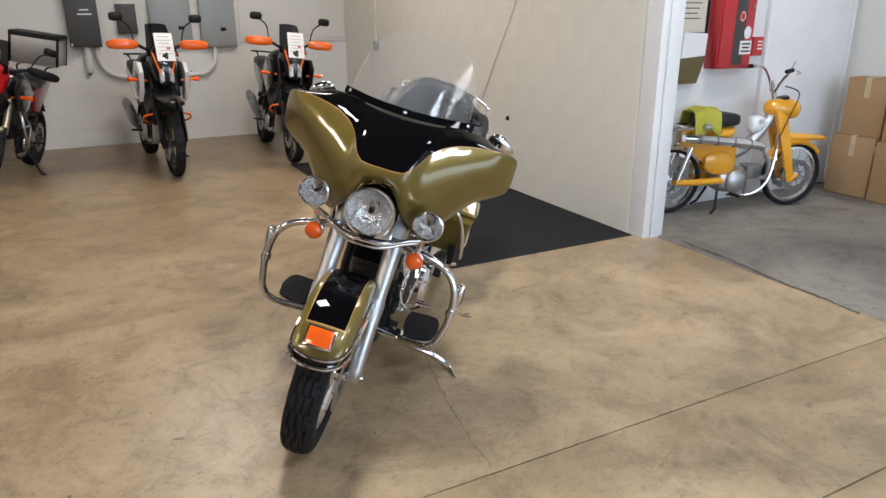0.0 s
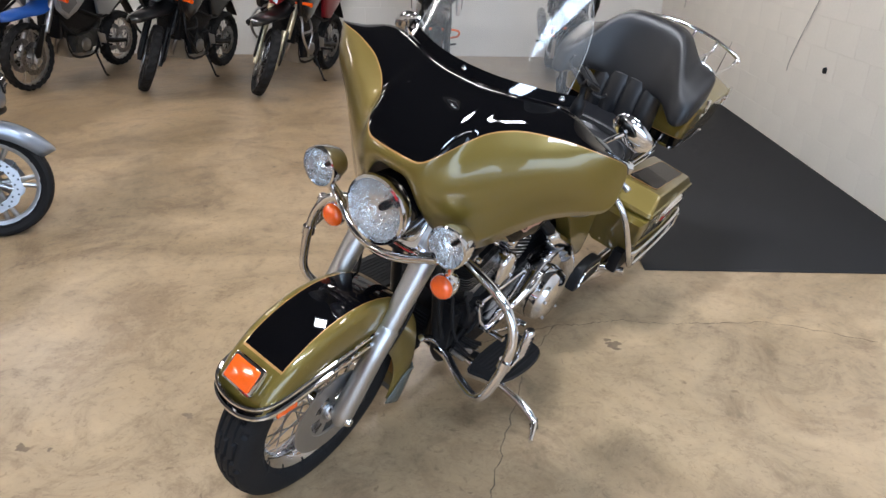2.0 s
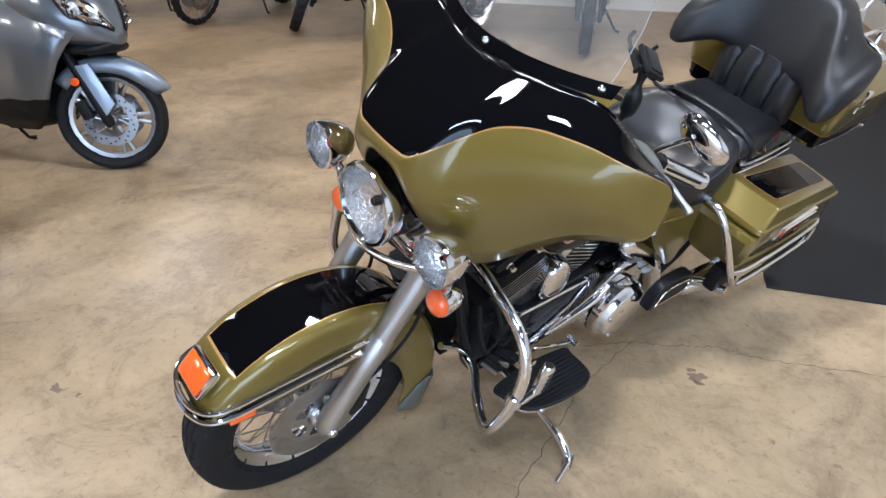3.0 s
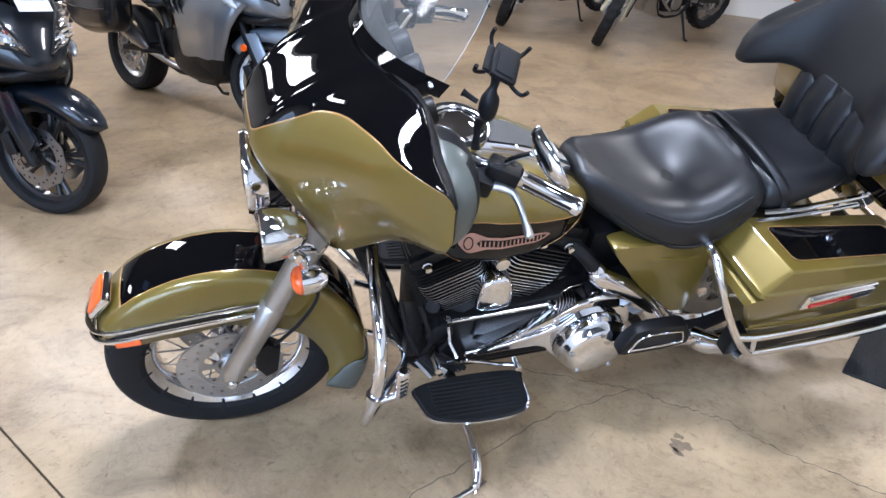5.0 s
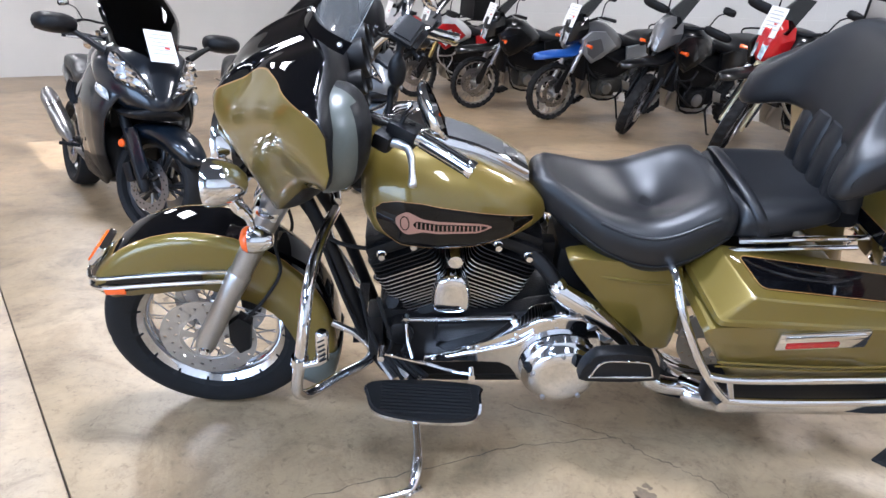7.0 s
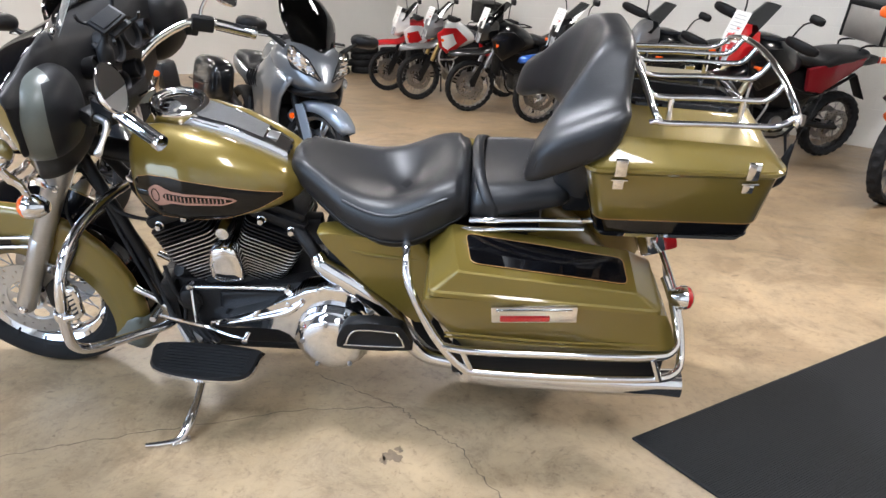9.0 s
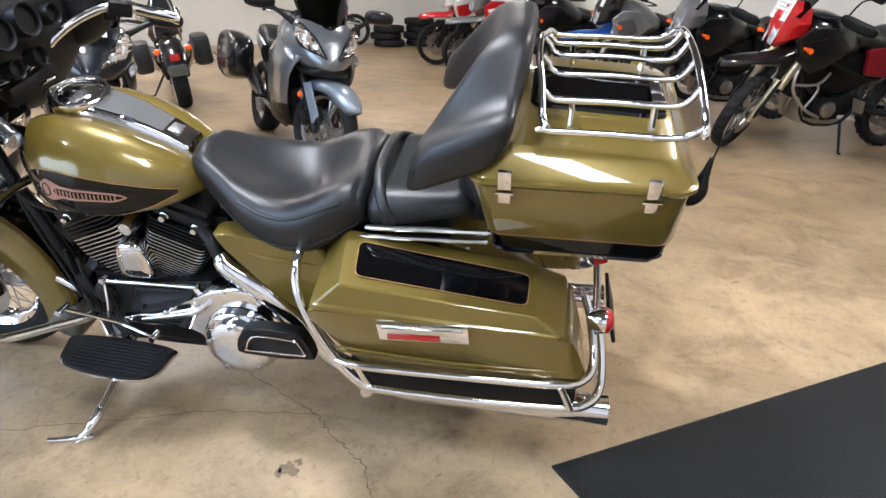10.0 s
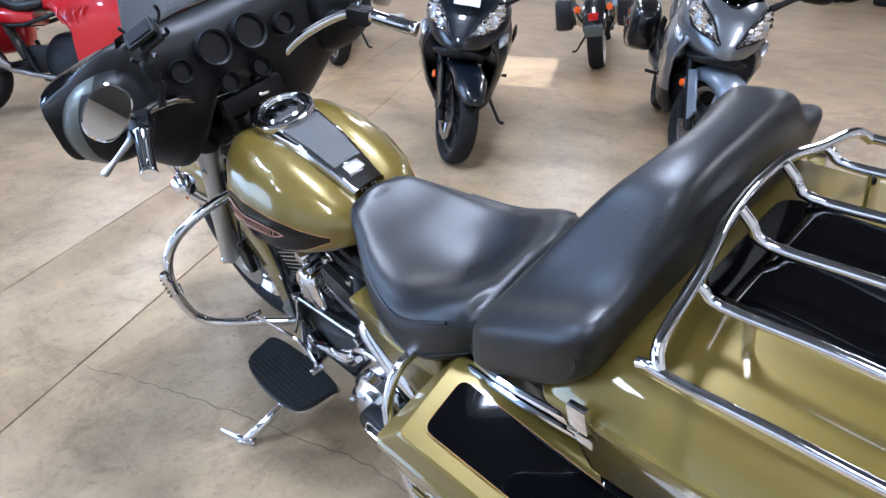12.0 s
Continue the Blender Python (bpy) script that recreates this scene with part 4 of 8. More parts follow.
cap = part("fuel_cap", lathe(B(), [(0.0465, 0.044), (0.0470, 0.056), (0.0500, 0.0605), (0.0560, 0.0615), (0.0610, 0.058), (0.0625, 0.048), (0.060, 0.034), (0.058, 0.012), (0.056, -0.02)], cm, 48), CHROME, tank, "round chrome filler cap with a key tab")
part("cap_groove", lathe(B(), [(0.040, 0.0475), (0.0475, 0.0475)], cm, 40), PLASTIC, cap, "black groove round the cap")
part("cap_face", lathe(B(), [(0.0, 0.0660), (0.016, 0.0645), (0.030, 0.0605), (0.041, 0.0560), (0.0440, 0.052), (0.0420, 0.046)], cm, 48), CHROME, cap, "polished domed cap face")
part("cap_tab", rbox(B(), (0.050, 0.028, 0.007), bevel=0.003, m=pose(-0.205, CY - 0.006, zc + 0.074, 0, 28, -20)), CHROME, cap)


# seats
def seat_loft(stations, n=56):
    rows = []
    for x, w, zt, ze, zb, d in stations:
        ring = []
        for k in range(n):
            a = 2 * math.pi * k / n
            c, s = math.cos(a), math.sin(a)
            y = w * math.copysign(abs(c) ** (0.80 if s >= 0 else 0.30), c)
            if s >= 0:
                q = abs(y) / w
                zl = zt - 0.14 * (zt - ze) if d > 0 else zt - 0.25 * (zt - ze)
                zc = zl - d if d > 0 else zt
                u = min(q / 0.66, 1.0)
                z = zc + (zl - zc) * u * u * (1.6 - 0.6 * u) if q < 0.66 else ze + (zl - ze) * math.sqrt(max(0.0, 1 - ((q - 0.66) / 0.34) ** 2.7))
            else:
                z = ze - (ze - zb) * abs(s) ** 0.6
            ring.append((x, TY + y, z))
        rows.append(ring)
    return rows


def seat_part(name, sta, label, parent):
    q = spline([tuple(s) for s in sta], 4)
    bm = B()
    grid(bm, seat_loft([tuple(v) for v in q]), False, True, True)
    return part(name, bm, VINYL, parent, label, angle=60)


seat_part("rider_seat", [(-0.622, 0.030, 0.885, 0.870, 0.860, 0.0), (-0.631, 0.070, 0.908, 0.872, 0.840, 0.0), (-0.659, 0.098, 0.918, 0.868, 0.815, 0.0), (-0.719, 0.136, 0.896, 0.840, 0.765, 0.006),
                          (-0.793, 0.184, 0.864, 0.800, 0.722, 0.014), (-0.866, 0.212, 0.846, 0.778, 0.694, 0.026), (-0.931, 0.228, 0.846, 0.774, 0.684, 0.042), (-0.991, 0.232, 0.867, 0.786, 0.690, 0.052),
                          (-1.046, 0.226, 0.893, 0.804, 0.715, 0.040), (-1.094, 0.213, 0.908, 0.820, 0.748, 0.012), (-1.131, 0.198, 0.910, 0.828, 0.775, 0.0), (-1.151, 0.185, 0.902, 0.830, 0.785, 0.0), (-1.158, 0.165, 0.880, 0.832, 0.80, 0.0)],
          "black vinyl rider's saddle, dished, with stitched seams", bike)
seat_part("passenger_seat", [(-1.158, 0.165, 0.870, 0.826, 0.798, 0.0), (-1.165, 0.185, 0.886, 0.828, 0.786, 0.0), (-1.20, 0.198, 0.896, 0.830, 0.788, 0.004), (-1.28, 0.196, 0.899, 0.838, 0.802, 0.008),
                              (-1.36, 0.186, 0.898, 0.846, 0.820, 0.006), (-1.42, 0.172, 0.898, 0.852, 0.832, 0.0), (-1.44, 0.15, 0.886, 0.856, 0.842, 0.0)], "black vinyl passenger seat", bike)
bm, rows = B(), []
for a in np.linspace(-8, 188, 41):
    c, q = math.cos(radians(a)), math.sin(radians(a))
    y, z = 0.203 * math.copysign(abs(c) ** 0.80, c), 0.833 + 0.084 * math.copysign(abs(q) ** 0.92, q) * (1 if q > 0 else 3.5)
    x = -1.178 - 0.045 * (1 - max(0.0, q))
    rows.append([(x + dx, TY + y * k, z + dz) for dx, k, dz in ((0.016, 0.985, -0.003), (0.013, 1.0, 0.002), (0.0, 1.01, 0.003), (-0.013, 1.0, 0.002), (-0.016, 0.985, -0.003))])
grid(bm, rows)
part("seat_strap", bm, VINYL, bike, "flat black grab strap", angle=60)
seamp = [(-0.719, 0.137, 0.806), (-0.793, 0.185, 0.764), (-0.866, 0.213, 0.738), (-0.931, 0.229, 0.732), (-0.991, 0.233, 0.742), (-1.046, 0.227, 0.766), (-1.094, 0.214, 0.788), (-1.135, 0.198, 0.805)]
ridge = [(x, w * 0.945, ze + (zt - 0.14 * (zt - ze) - ze) * 0.62) for x, w, zt, ze in ((-0.793, 0.184, 0.864, 0.800), (-0.866, 0.212, 0.846, 0.778), (-0.931, 0.228, 0.846, 0.774), (-0.991, 0.232, 0.867, 0.786), (-1.046, 0.226, 0.893, 0.804), (-1.094, 0.213, 0.908, 0.820))]
for s in (1, -1):
    part("seat_seam", tube(B(), [(x, TY + s * y, z) for x, y, z in ridge], 0.0045, 8, 4), VINYL, bike)
    part("seat_piping", tube(B(), [(x, TY + s * y * 0.995, z) for x, y, z in seamp], 0.0022, 6, 4), VINYL, bike)

# wrap-round backrest: a broad upper cushion whose ends run forward as arm lobes
#        y       x       z     half height  depth  tilt
WRAP = [(-0.328, -1.410, 1.085, 0.028, 0.095, 0.50), (-0.319, -1.410, 1.085, 0.052, 0.165, 0.50), (-0.296, -1.410, 1.085, 0.066, 0.205, 0.50), (-0.262, -1.413, 1.088, 0.073, 0.208, 0.45),
        (-0.225, -1.424, 1.106, 0.084, 0.186, 0.35), (-0.185, -1.440, 1.135, 0.106, 0.156, 0.20), (-0.145, -1.454, 1.155, 0.128, 0.130, 0.10), (-0.10, -1.464, 1.158, 0.142, 0.114, 0.04),
        (-0.05, -1.468, 1.155, 0.149, 0.106, 0.0), (0.0, -1.470, 1.153, 0.151, 0.104, 0.0)]
WRAP += [(-q[0], *q[1:]) for q in WRAP[-2::-1]]
bm, G = B(), []
for y, xc, zm, hz, th, tilt in spline(WRAP, 4):
    ring = []
    for k in range(28):
        a = 2 * math.pi * k / 28
        c, q = math.cos(a), math.sin(a)
        dx, dz = th * 0.5 * math.copysign(abs(c) ** 0.50, c), hz * math.copysign(abs(q) ** 0.50, q)
        z = zm + dz - tilt * dx
        ring.append((xc + dx - 0.24 * (z - 1.06), y, z))
    G.append(ring)
grid(bm, G, False, True, True)
br = part("backrest", bm, VINYL, bike, "black vinyl wrap-round passenger backrest", angle=60)
# pleated pad between the seat and the cushion
bm, G = B(), []
for y in np.linspace(-0.162, 0.162, 61):
    puff = 0.016 * abs(math.sin(math.pi * (y + 0.162) / 0.081)) ** 0.5
    e = math.sqrt(max(0.0, 1 - (abs(y) / 0.165) ** 6))
    G.append([(x + (puff if front else 0.0) * (1 if front else 0), y, z) for x, z, front in ((-1.475, 0.86, 0), (-1.47 + 0.045 * e, 0.862, 0), (-1.458 + 0.052 * e, 0.89, 1), (-1.462 + 0.056 * e, 0.95, 1), (-1.470 + 0.056 * e, 1.01, 1), (-1.480 + 0.052 * e, 1.06, 1), (-1.49 + 0.02 * e, 1.085, 0), (-1.52, 1.07, 0))])
grid(bm, G, False, True, True)
part("pleated_pad", bm, VINYL, br, "black vinyl pad with upright pleats", angle=50)
for s in (1, -1):
    ring = []
    for a in np.linspace(0, 2 * math.pi, 33)[:-1]:
        dx, dz = 0.088 * math.cos(a), 0.052 * math.sin(a)
        z = 1.085 + dz - 0.5 * dx
        ring.append((-1.41 + dx - 0.24 * (z - 1.06), s * 0.3145, z))
    part("piping", tube(B(), ring, 0.0028, 6, 0, True), VINYL, br)

# frame, engine
for s in (1, -1):
    part("frame_tube", tube(B(), [(0.03, s * 0.03, 0.90), (-0.02, s * 0.06, 0.80), (-0.09, s * 0.085, 0.62), (-0.16, s * 0.095, 0.38), (-0.20, s * 0.10, 0.26), (-0.30, s * 0.11, 0.215), (-0.80, s * 0.11, 0.21)], 0.019, 12, 4), PLASTIC, bike, "black frame downtube")
part("steering_head", tube(B(), [(0.085, 0, 0.80), (0.00, 0, 0.98)], 0.042, 16), PLASTIC, bike)
part("backbone", tube(B(), [(0.02, 0, 0.90), (-0.20, 0, 0.86), (-0.60, 0, 0.82), (-1.0, 0, 0.70), (-1.3, 0, 0.70)], 0.035, 12), PLASTIC, bike)
bm = B()
rbox(bm, (0.44, 0.24, 0.24), (-0.42, 0, 0.37), 0.04)
rbox(bm, (0.34, 0.22, 0.26), (-0.75, 0, 0.38), 0.04)
lathe(bm, [(0.0, 0.13), (0.10, 0.13), (0.12, 0.11), (0.12, -0.12), (0.0, -0.12)], disc_at((-0.40, 0, 0.40), (0, 1, 0)), 32)
part("crankcase", bm, ENGINE, bike, "black engine crankcase")
part("intake_body", rbox(B(), (0.30, 0.11, 0.16), (-0.42, -0.02, 0.665), 0.03), PLASTIC, bike, "black intake body between the cylinders")
part("battery_tray", rbox(B(), (0.30, 0.20, 0.24), (-0.86, 0, 0.58), 0.03), PLASTIC, bike)
part("ignition_coil", rbox(B(), (0.09, 0.05, 0.10), (-0.66, 0.06, 0.66), 0.012), PLASTIC, bike)
for name, lean, bx in (("front_cylinder", 22.5, -0.355), ("rear_cylinder", -22.5, -0.475)):
    base = pose(bx, 0.018, 0.470, 0, lean, 0)
    cyl = part(name, rbox(B(), (0.12, 0.17, 0.24), (0, 0, 0.11), 0.02, base), ENGINE, bike, "black finned engine cylinder with bright fin edges")
    for k in range(17):
        z = 0.022 + k * 0.0136
        g = 0.80 + 0.26 * min(1.0, k / 9)
        ring = rrect(-0.092 * g, 0.092 * g, 0.118 * min(g, 1.0), 0.03, 0, 3)
        bm = B()
        grid(bm, [[base @ Vector((p[0], p[1], dz)) for p in ring] for dz in (z, z + 0.0038)], False, True, True, (lambda i, j: 1) if k < 13 else None)
        part("fin", bm, [ENGINE, ALLOY], cyl)
    bm = B()
    rbox(bm, (0.175, 0.215, 0.040), (0, 0, 0.272), 0.014, base)
    rbox(bm, (0.150, 0.190, 0.030), (0, 0, 0.304), 0.012, base)
    part("rocker_box", bm, ENGINE, cyl, "black rocker cover")
    for dx in (-0.05, 0.045):
        part("bolt", lathe(B(), [(0.0, 0.016), (0.009, 0.015), (0.011, 0.010), (0.011, 0.0), (0.014, -0.002)], base @ disc_at((dx, 0.114, 0.262), (0, 1, 0)), 12), CHROME, cyl)
# horn cover
bm, rows = B(), []
for y, k in ((0.120, 1.0), (0.150, 1.0), (0.162, 0.94), (0.168, 0.82), (0.170, 0.4), (0.170, 0.05)):
    ring = [(-0.409 + p[0] * k, y + 0.006, 0.582 + p[1] * k) for p in spline([(-0.050, 0.020, 0), (-0.055, -0.024, 0), (-0.047, -0.061, 0), (0.0, -0.070, 0), (0.047, -0.061, 0), (0.055, -0.024, 0), (0.050, 0.020, 0), (0.036, 0.054, 0), (0, 0.068, 0), (-0.036, 0.054, 0)], 4, True)]
    rows.append(ring)
grid(bm, rows, False, True, True)
horn = part("horn_cover", bm, CHROME, bike, "chrome waterfall horn cover", angle=50)
part("horn_stud", lathe(B(), [(0.0, 0.05), (0.020, 0.046), (0.026, 0.03), (0.026, -0.03)], disc_at((-0.416, 0.115, 0.692), (0, 1, 0)), 20), CHROME, horn)

# primary cover, derby, inspection cover
bm = B()
plate(bm, [(-0.33, 0.355), (-0.335, 0.378), (-0.39, 0.396), (-0.52, 0.442), (-0.60, 0.484), (-0.66, 0.524), (-0.72, 0.538), (-0.79, 0.528), (-0.845, 0.47), (-0.868, 0.36), (-0.838, 0.262), (-0.77, 0.222), (-0.68, 0.232), (-0.615, 0.285), (-0.60, 0.350), (-0.56, 0.372), (-0.42, 0.352)], 0.13, 0.206, 0.020, None, 4)
prim = part("primary_cover", bm, CHROME, bike, "chrome primary chain cover", angle=50)
part("inner_case", plate(B(), [(-0.27, 0.30), (-0.27, 0.47), (-0.60, 0.50), (-0.90, 0.56), (-0.93, 0.34), (-0.80, 0.24), (-0.30, 0.24)], 0.08, 0.150, 0.015, None, 3), ENGINE, bike, "black inner engine case")
part("derby_cover", lathe(B(), [(0.0, 0.046), (0.066, 0.044), (0.092, 0.038), (0.101, 0.030), (0.105, 0.016), (0.116, 0.008), (0.120, -0.02)], disc_at((-0.735, 0.229, 0.350), (0, 1, 0)), 48), CHROME, prim, "round polished clutch cover")
for k in range(5):
    a = 2 * math.pi * (k + 0.2) / 5
    part("bolt", lathe(B(), [(0.0, 0.007), (0.006, 0.006), (0.0075, 0.0)], disc_at((-0.735 + 0.090 * math.cos(a), 0.267, 0.350 + 0.090 * math.sin(a)), (0, 1, 0)), 10), STEEL, prim)
part("cover_rib", tube(B(), [(-0.40, 0.204, 0.378), (-0.52, 0.208, 0.412), (-0.60, 0.210, 0.440), (-0.65, 0.210, 0.482)], [0.006, 0.010, 0.012, 0.008], 10, 3), CHROME, prim, "raised chrome rib")
part("lower_case", plate(B(), [(-0.27, 0.25), (-0.27, 0.35), (-0.42, 0.345), (-0.56, 0.365), (-0.60, 0.30), (-0.58, 0.25)], 0.09, 0.150, 0.012, None, 3), ENGINE, bike, "black lower engine case")
part("side_case", plate(B(), [(-0.36, 0.40), (-0.37, 0.468), (-0.62, 0.478), (-0.64, 0.455), (-0.52, 0.41), (-0.42, 0.385)], 0.12, 0.162, 0.016, None, 3), ENGINE, bike, "black engine side case", angle=50)
for x, z in ((-0.36, 0.374), (-0.49, 0.414), (-0.60, 0.462), (-0.70, 0.520), (-0.81, 0.490)):
    part("bolt", lathe(B(), [(0.0, 0.010), (0.008, 0.008), (0.009, 0.0)], disc_at((x, 0.203, z), (0, 1, 0.2)), 10), CHROME, prim)
bm = B()
tube(bm, [(-0.28, 0.162, 0.486), (-0.595, 0.162, 0.494)], 0.0065, 10)
for x in (-0.28, -0.595):
    lathe(bm, [(0.0, 0.014), (0.011, 0.012), (0.013, 0.0), (0.011, -0.012), (0.0, -0.014)], disc_at((x, 0.162, 0.490), (0, 1, 0)), 12)
part("shift_rod", bm, CHROME, bike, "chrome gear shift rod")
bm = B()
tube(bm, [(-0.28, 0.16, 0.486), (-0.285, 0.185, 0.42), (-0.30, 0.22, 0.388)], 0.005, 8)
tube(bm, [(-0.215, 0.285, 0.470), (-0.29, 0.245, 0.405), (-0.34, 0.23, 0.375), (-0.42, 0.245, 0.358), (-0.47, 0.265, 0.368)], 0.0055, 8, 3)
tube(bm, [(-0.215, 0.262, 0.470), (-0.213, 0.312, 0.474)], 0.010, 10)
tube(bm, [(-0.47, 0.245, 0.368), (-0.47, 0.285, 0.372)], 0.010, 10)
part("shift_lever", bm, CHROME, bike, "chrome heel-toe shift lever")
for k in range(8):
    part("fitting", tube(B(), [(-0.20 - 0.01 * k, 0.15, 0.31 + 0.012 * (k % 3)), (-0.24 - 0.015 * k, 0.19, 0.27 + 0.01 * (k % 2))], 0.009, 6), STEEL if k % 3 == 0 else ENGINE, bike)
bm = B()
lathe(bm, [(0.0, 0.05), (0.030, 0.049), (0.040, 0.042), (0.042, 0.0), (0.042, -0.05)], disc_at((-0.262, 0.115, 0.425), (0, 1, 0)), 24)
rbox(bm, (0.05, 0.09, 0.16), (-0.19, 0.10, 0.40), 0.015)
part("oil_filter_housing", bm, ENGINE, bike, "black oil filter housing")
for pts in ([(-0.20, 0.14, 0.55), (-0.22, 0.16, 0.48), (-0.24, 0.155, 0.40), (-0.22, 0.14, 0.32)], [(-0.15, 0.12, 0.56), (-0.17, 0.14, 0.44), (-0.20, 0.16, 0.36)], [(-0.27, 0.15, 0.47), (-0.29, 0.17, 0.42), (-0.27, 0.16, 0.36)],
            [(-0.02, 0.07, 0.78), (-0.06, 0.10, 0.66), (-0.10, 0.11, 0.52), (-0.15, 0.13, 0.38)], [(0.02, 0.06, 0.84), (-0.07, 0.09, 0.72), (-0.18, 0.11, 0.70)]):
    part("hose", tube(B(), pts, 0.0065, 8, 5), RUBBER, bike)
bm = B()
for k in range(12):
    rbox(bm, (0.03, 0.12, 0.003), (-0.125 - 0.002 * k, 0, 0.30 + 0.013 * k), 0.0)
part("oil_cooler", bm, ENGINE, bike, "black finned oil cooler")
part("breather_can", lathe(B(), [(0.0, 0.026), (0.020, 0.023), (0.026, 0.0), (0.023, -0.04), (0.0, -0.045)], disc_at((-0.245, 0.115, 0.515), (0.2, 0.6, 0.5)), 20), ENGINE, bike)

# exhaust on both sides
for s in (1, -1):
    part("head_pipe", tube(B(), [(-0.58, s * 0.08, 0.70), (-0.64, s * 0.12, 0.685), (-0.685, s * 0.155, 0.648), (-0.71, s * 0.17, 0.612)], 0.022, 12, 4), ENGINE, bike, "black exhaust head pipe")
    pp = [(-0.698, s * 0.160, 0.632), (-0.708, s * 0.166, 0.618), (-0.722, s * 0.175, 0.598), (-0.83, s * 0.190, 0.526), (-0.925, s * 0.195, 0.422), (-0.985, s * 0.20, 0.325), (-1.05, s * 0.21, 0.272), (-1.16, s * 0.215, 0.256)]
    part("exhaust_pipe", tube(B(), pp, [0.024, 0.028, 0.033, 0.034, 0.034, 0.033, 0.028, 0.026], 16, 4), CHROME, bike, "chrome exhaust pipe")
    bm = B()
    for t in (0.25, 0.5, 0.75):
        p, q = Vector(pp[2]).lerp(Vector(pp[4]), t), (Vector(pp[4]) - Vector(pp[2])).normalized()
        tube(bm, [p - q * 0.006, p + q * 0.006], 0.0365, 16)
    part("heat_shield_clamp", bm, STEEL, bike)
    part("muffler", tube(B(), [(-1.13, s * 0.225, 0.250), (-1.17, s * 0.235, 0.248), (-1.25, s * 0.245, 0.246), (-1.70, s * 0.25, 0.238), (-1.77, s * 0.25, 0.240), (-1.845, s * 0.25, 0.240), (-1.847, s * 0.25, 0.240), (-1.80, s * 0.25, 0.240)],
                         [0.026, 0.040, 0.046, 0.046, 0.044, 0.047, 0.040, 0.036], 20), CHROME, bike, "long chrome muffler")

# floorboards
for s in (1, -1):
    def board(k, z0, z1, mat, name, parent, lbl=""):
        out = spline([(-0.165, 0.225, 0), (-0.16, 0.28, 0), (-0.19, 0.345, 0), (-0.30, 0.372, 0), (-0.43, 0.368, 0), (-0.485, 0.335, 0), (-0.495, 0.25, 0), (-0.49, 0.215, 0), (-0.33, 0.205, 0)], 4, True)
        c = Vector((-0.33, 0.29, 0))
        ring = [c + (Vector(p) - c) * k for p in out]
        bm = B()
        tilt = lambda p, z: (p.x - 0.008, s * (p.y + 0.018), z + 0.022 + 0.08 * (p.x + 0.33) + 0.10 * (p.y - 0.29))
        grid(bm, [[tilt(p, z) for p in ring] for z in (z0, z1)], False, True, True)
        return part(name, bm, mat, parent, lbl)
    fb = board(1.0, 0.268, 0.279, CHROME, "floorboard", bike, "chrome-edged rider floorboard")
    board(0.955, 0.279, 0.290, RUBBER, "rubber_pad", fb, "black ribbed rubber pad")
    bm = B()
    for k in range(9):
        y = 0.235 + 0.014 * k
        tube(bm, [(-0.21, s * (y + 0.018), 0.324 + 0.10 * (y - 0.29)), (-0.47, s * (y + 0.018), 0.303 + 0.10 * (y - 0.29))], 0.003, 5)
    part("rib", bm, RUBBER, fb)
    part("floorboard_bracket", tube(B(), [(-0.30, s * 0.10, 0.24), (-0.30, s * 0.22, 0.265)], 0.016, 10), PLASTIC, fb)
    # passenger footboards
    out = [(-0.770, 0.415), (-0.790, 0.475), (-0.830, 0.498), (-0.950, 0.492), (-0.977, 0.472), (-0.997, 0.415), (-0.980, 0.392), (-0.790, 0.395)]
    pf = part("passenger_footboard", plate(B(), [(p[0], p[1]) for p in spline([(x, z, 0) for x, z in out], 3, True)], s * 0.278, s * 0.318, 0.010), PLASTIC, bike, "black folded passenger footboard")
    inn = [(-0.800, 0.420), (-0.815, 0.458), (-0.845, 0.475), (-0.940, 0.470), (-0.960, 0.460), (-0.973, 0.422), (-0.960, 0.413), (-0.805, 0.414)]
    part("footboard_trim", tube(B(), [(x, s * 0.321, z) for x, z in inn], 0.0034, 8, 3, True), CHROME, pf, "chrome outline trim")

# engine guard
gd = [(-0.080, 0.02, 0.770), (-0.066, 0.12, 0.780), (-0.050, 0.24, 0.770), (-0.040, 0.345, 0.732), (-0.032, 0.398, 0.665), (-0.018, 0.412, 0.575), (-0.002, 0.405, 0.490), (0.004, 0.388, 0.425), (-0.02, 0.345, 0.378), (-0.09, 0.245, 0.340), (-0.165, 0.15, 0.312), (-0.18, 0.05, 0.305)]
for s in (1, -1):
    gu = part("engine_guard", tube(B(), [(x, s * y, z) for x, y, z in gd], 0.0155, 14, 5), CHROME, bike, "chrome tubular engine guard")
    part("peg_clamp", tube(B(), [(-0.014, s * 0.411, 0.555), (-0.018, s * 0.412, 0.582)], 0.022, 14), CHROME, gu)
    pg = part("highway_peg", tube(B(), [(-0.030, s * 0.424, 0.565), (-0.066, s * 0.424, 0.575), (-0.076, s * 0.425, 0.590), (-0.081, s * 0.427, 0.675), (-0.081, s * 0.427, 0.682)], [0.009, 0.010, 0.0165, 0.0165, 0.011], 14), CHROME, gu, "chrome highway peg")
    for k in range(5):
        part("peg_ring", rbox(B(), (0.020, 0.004, 0.004), bevel=0.001, m=pose(-0.079, s * 0.4425, 0.600 + 0.016 * k, 0, 30, 0)), RUBBER, pg)
    part("fork_guard_strut", tube(B(), [(-0.055, s * 0.10, 0.42), (-0.12, s * 0.10, 0.38), (-0.17, s * 0.11, 0.33)], 0.011, 10), CHROME, gu)
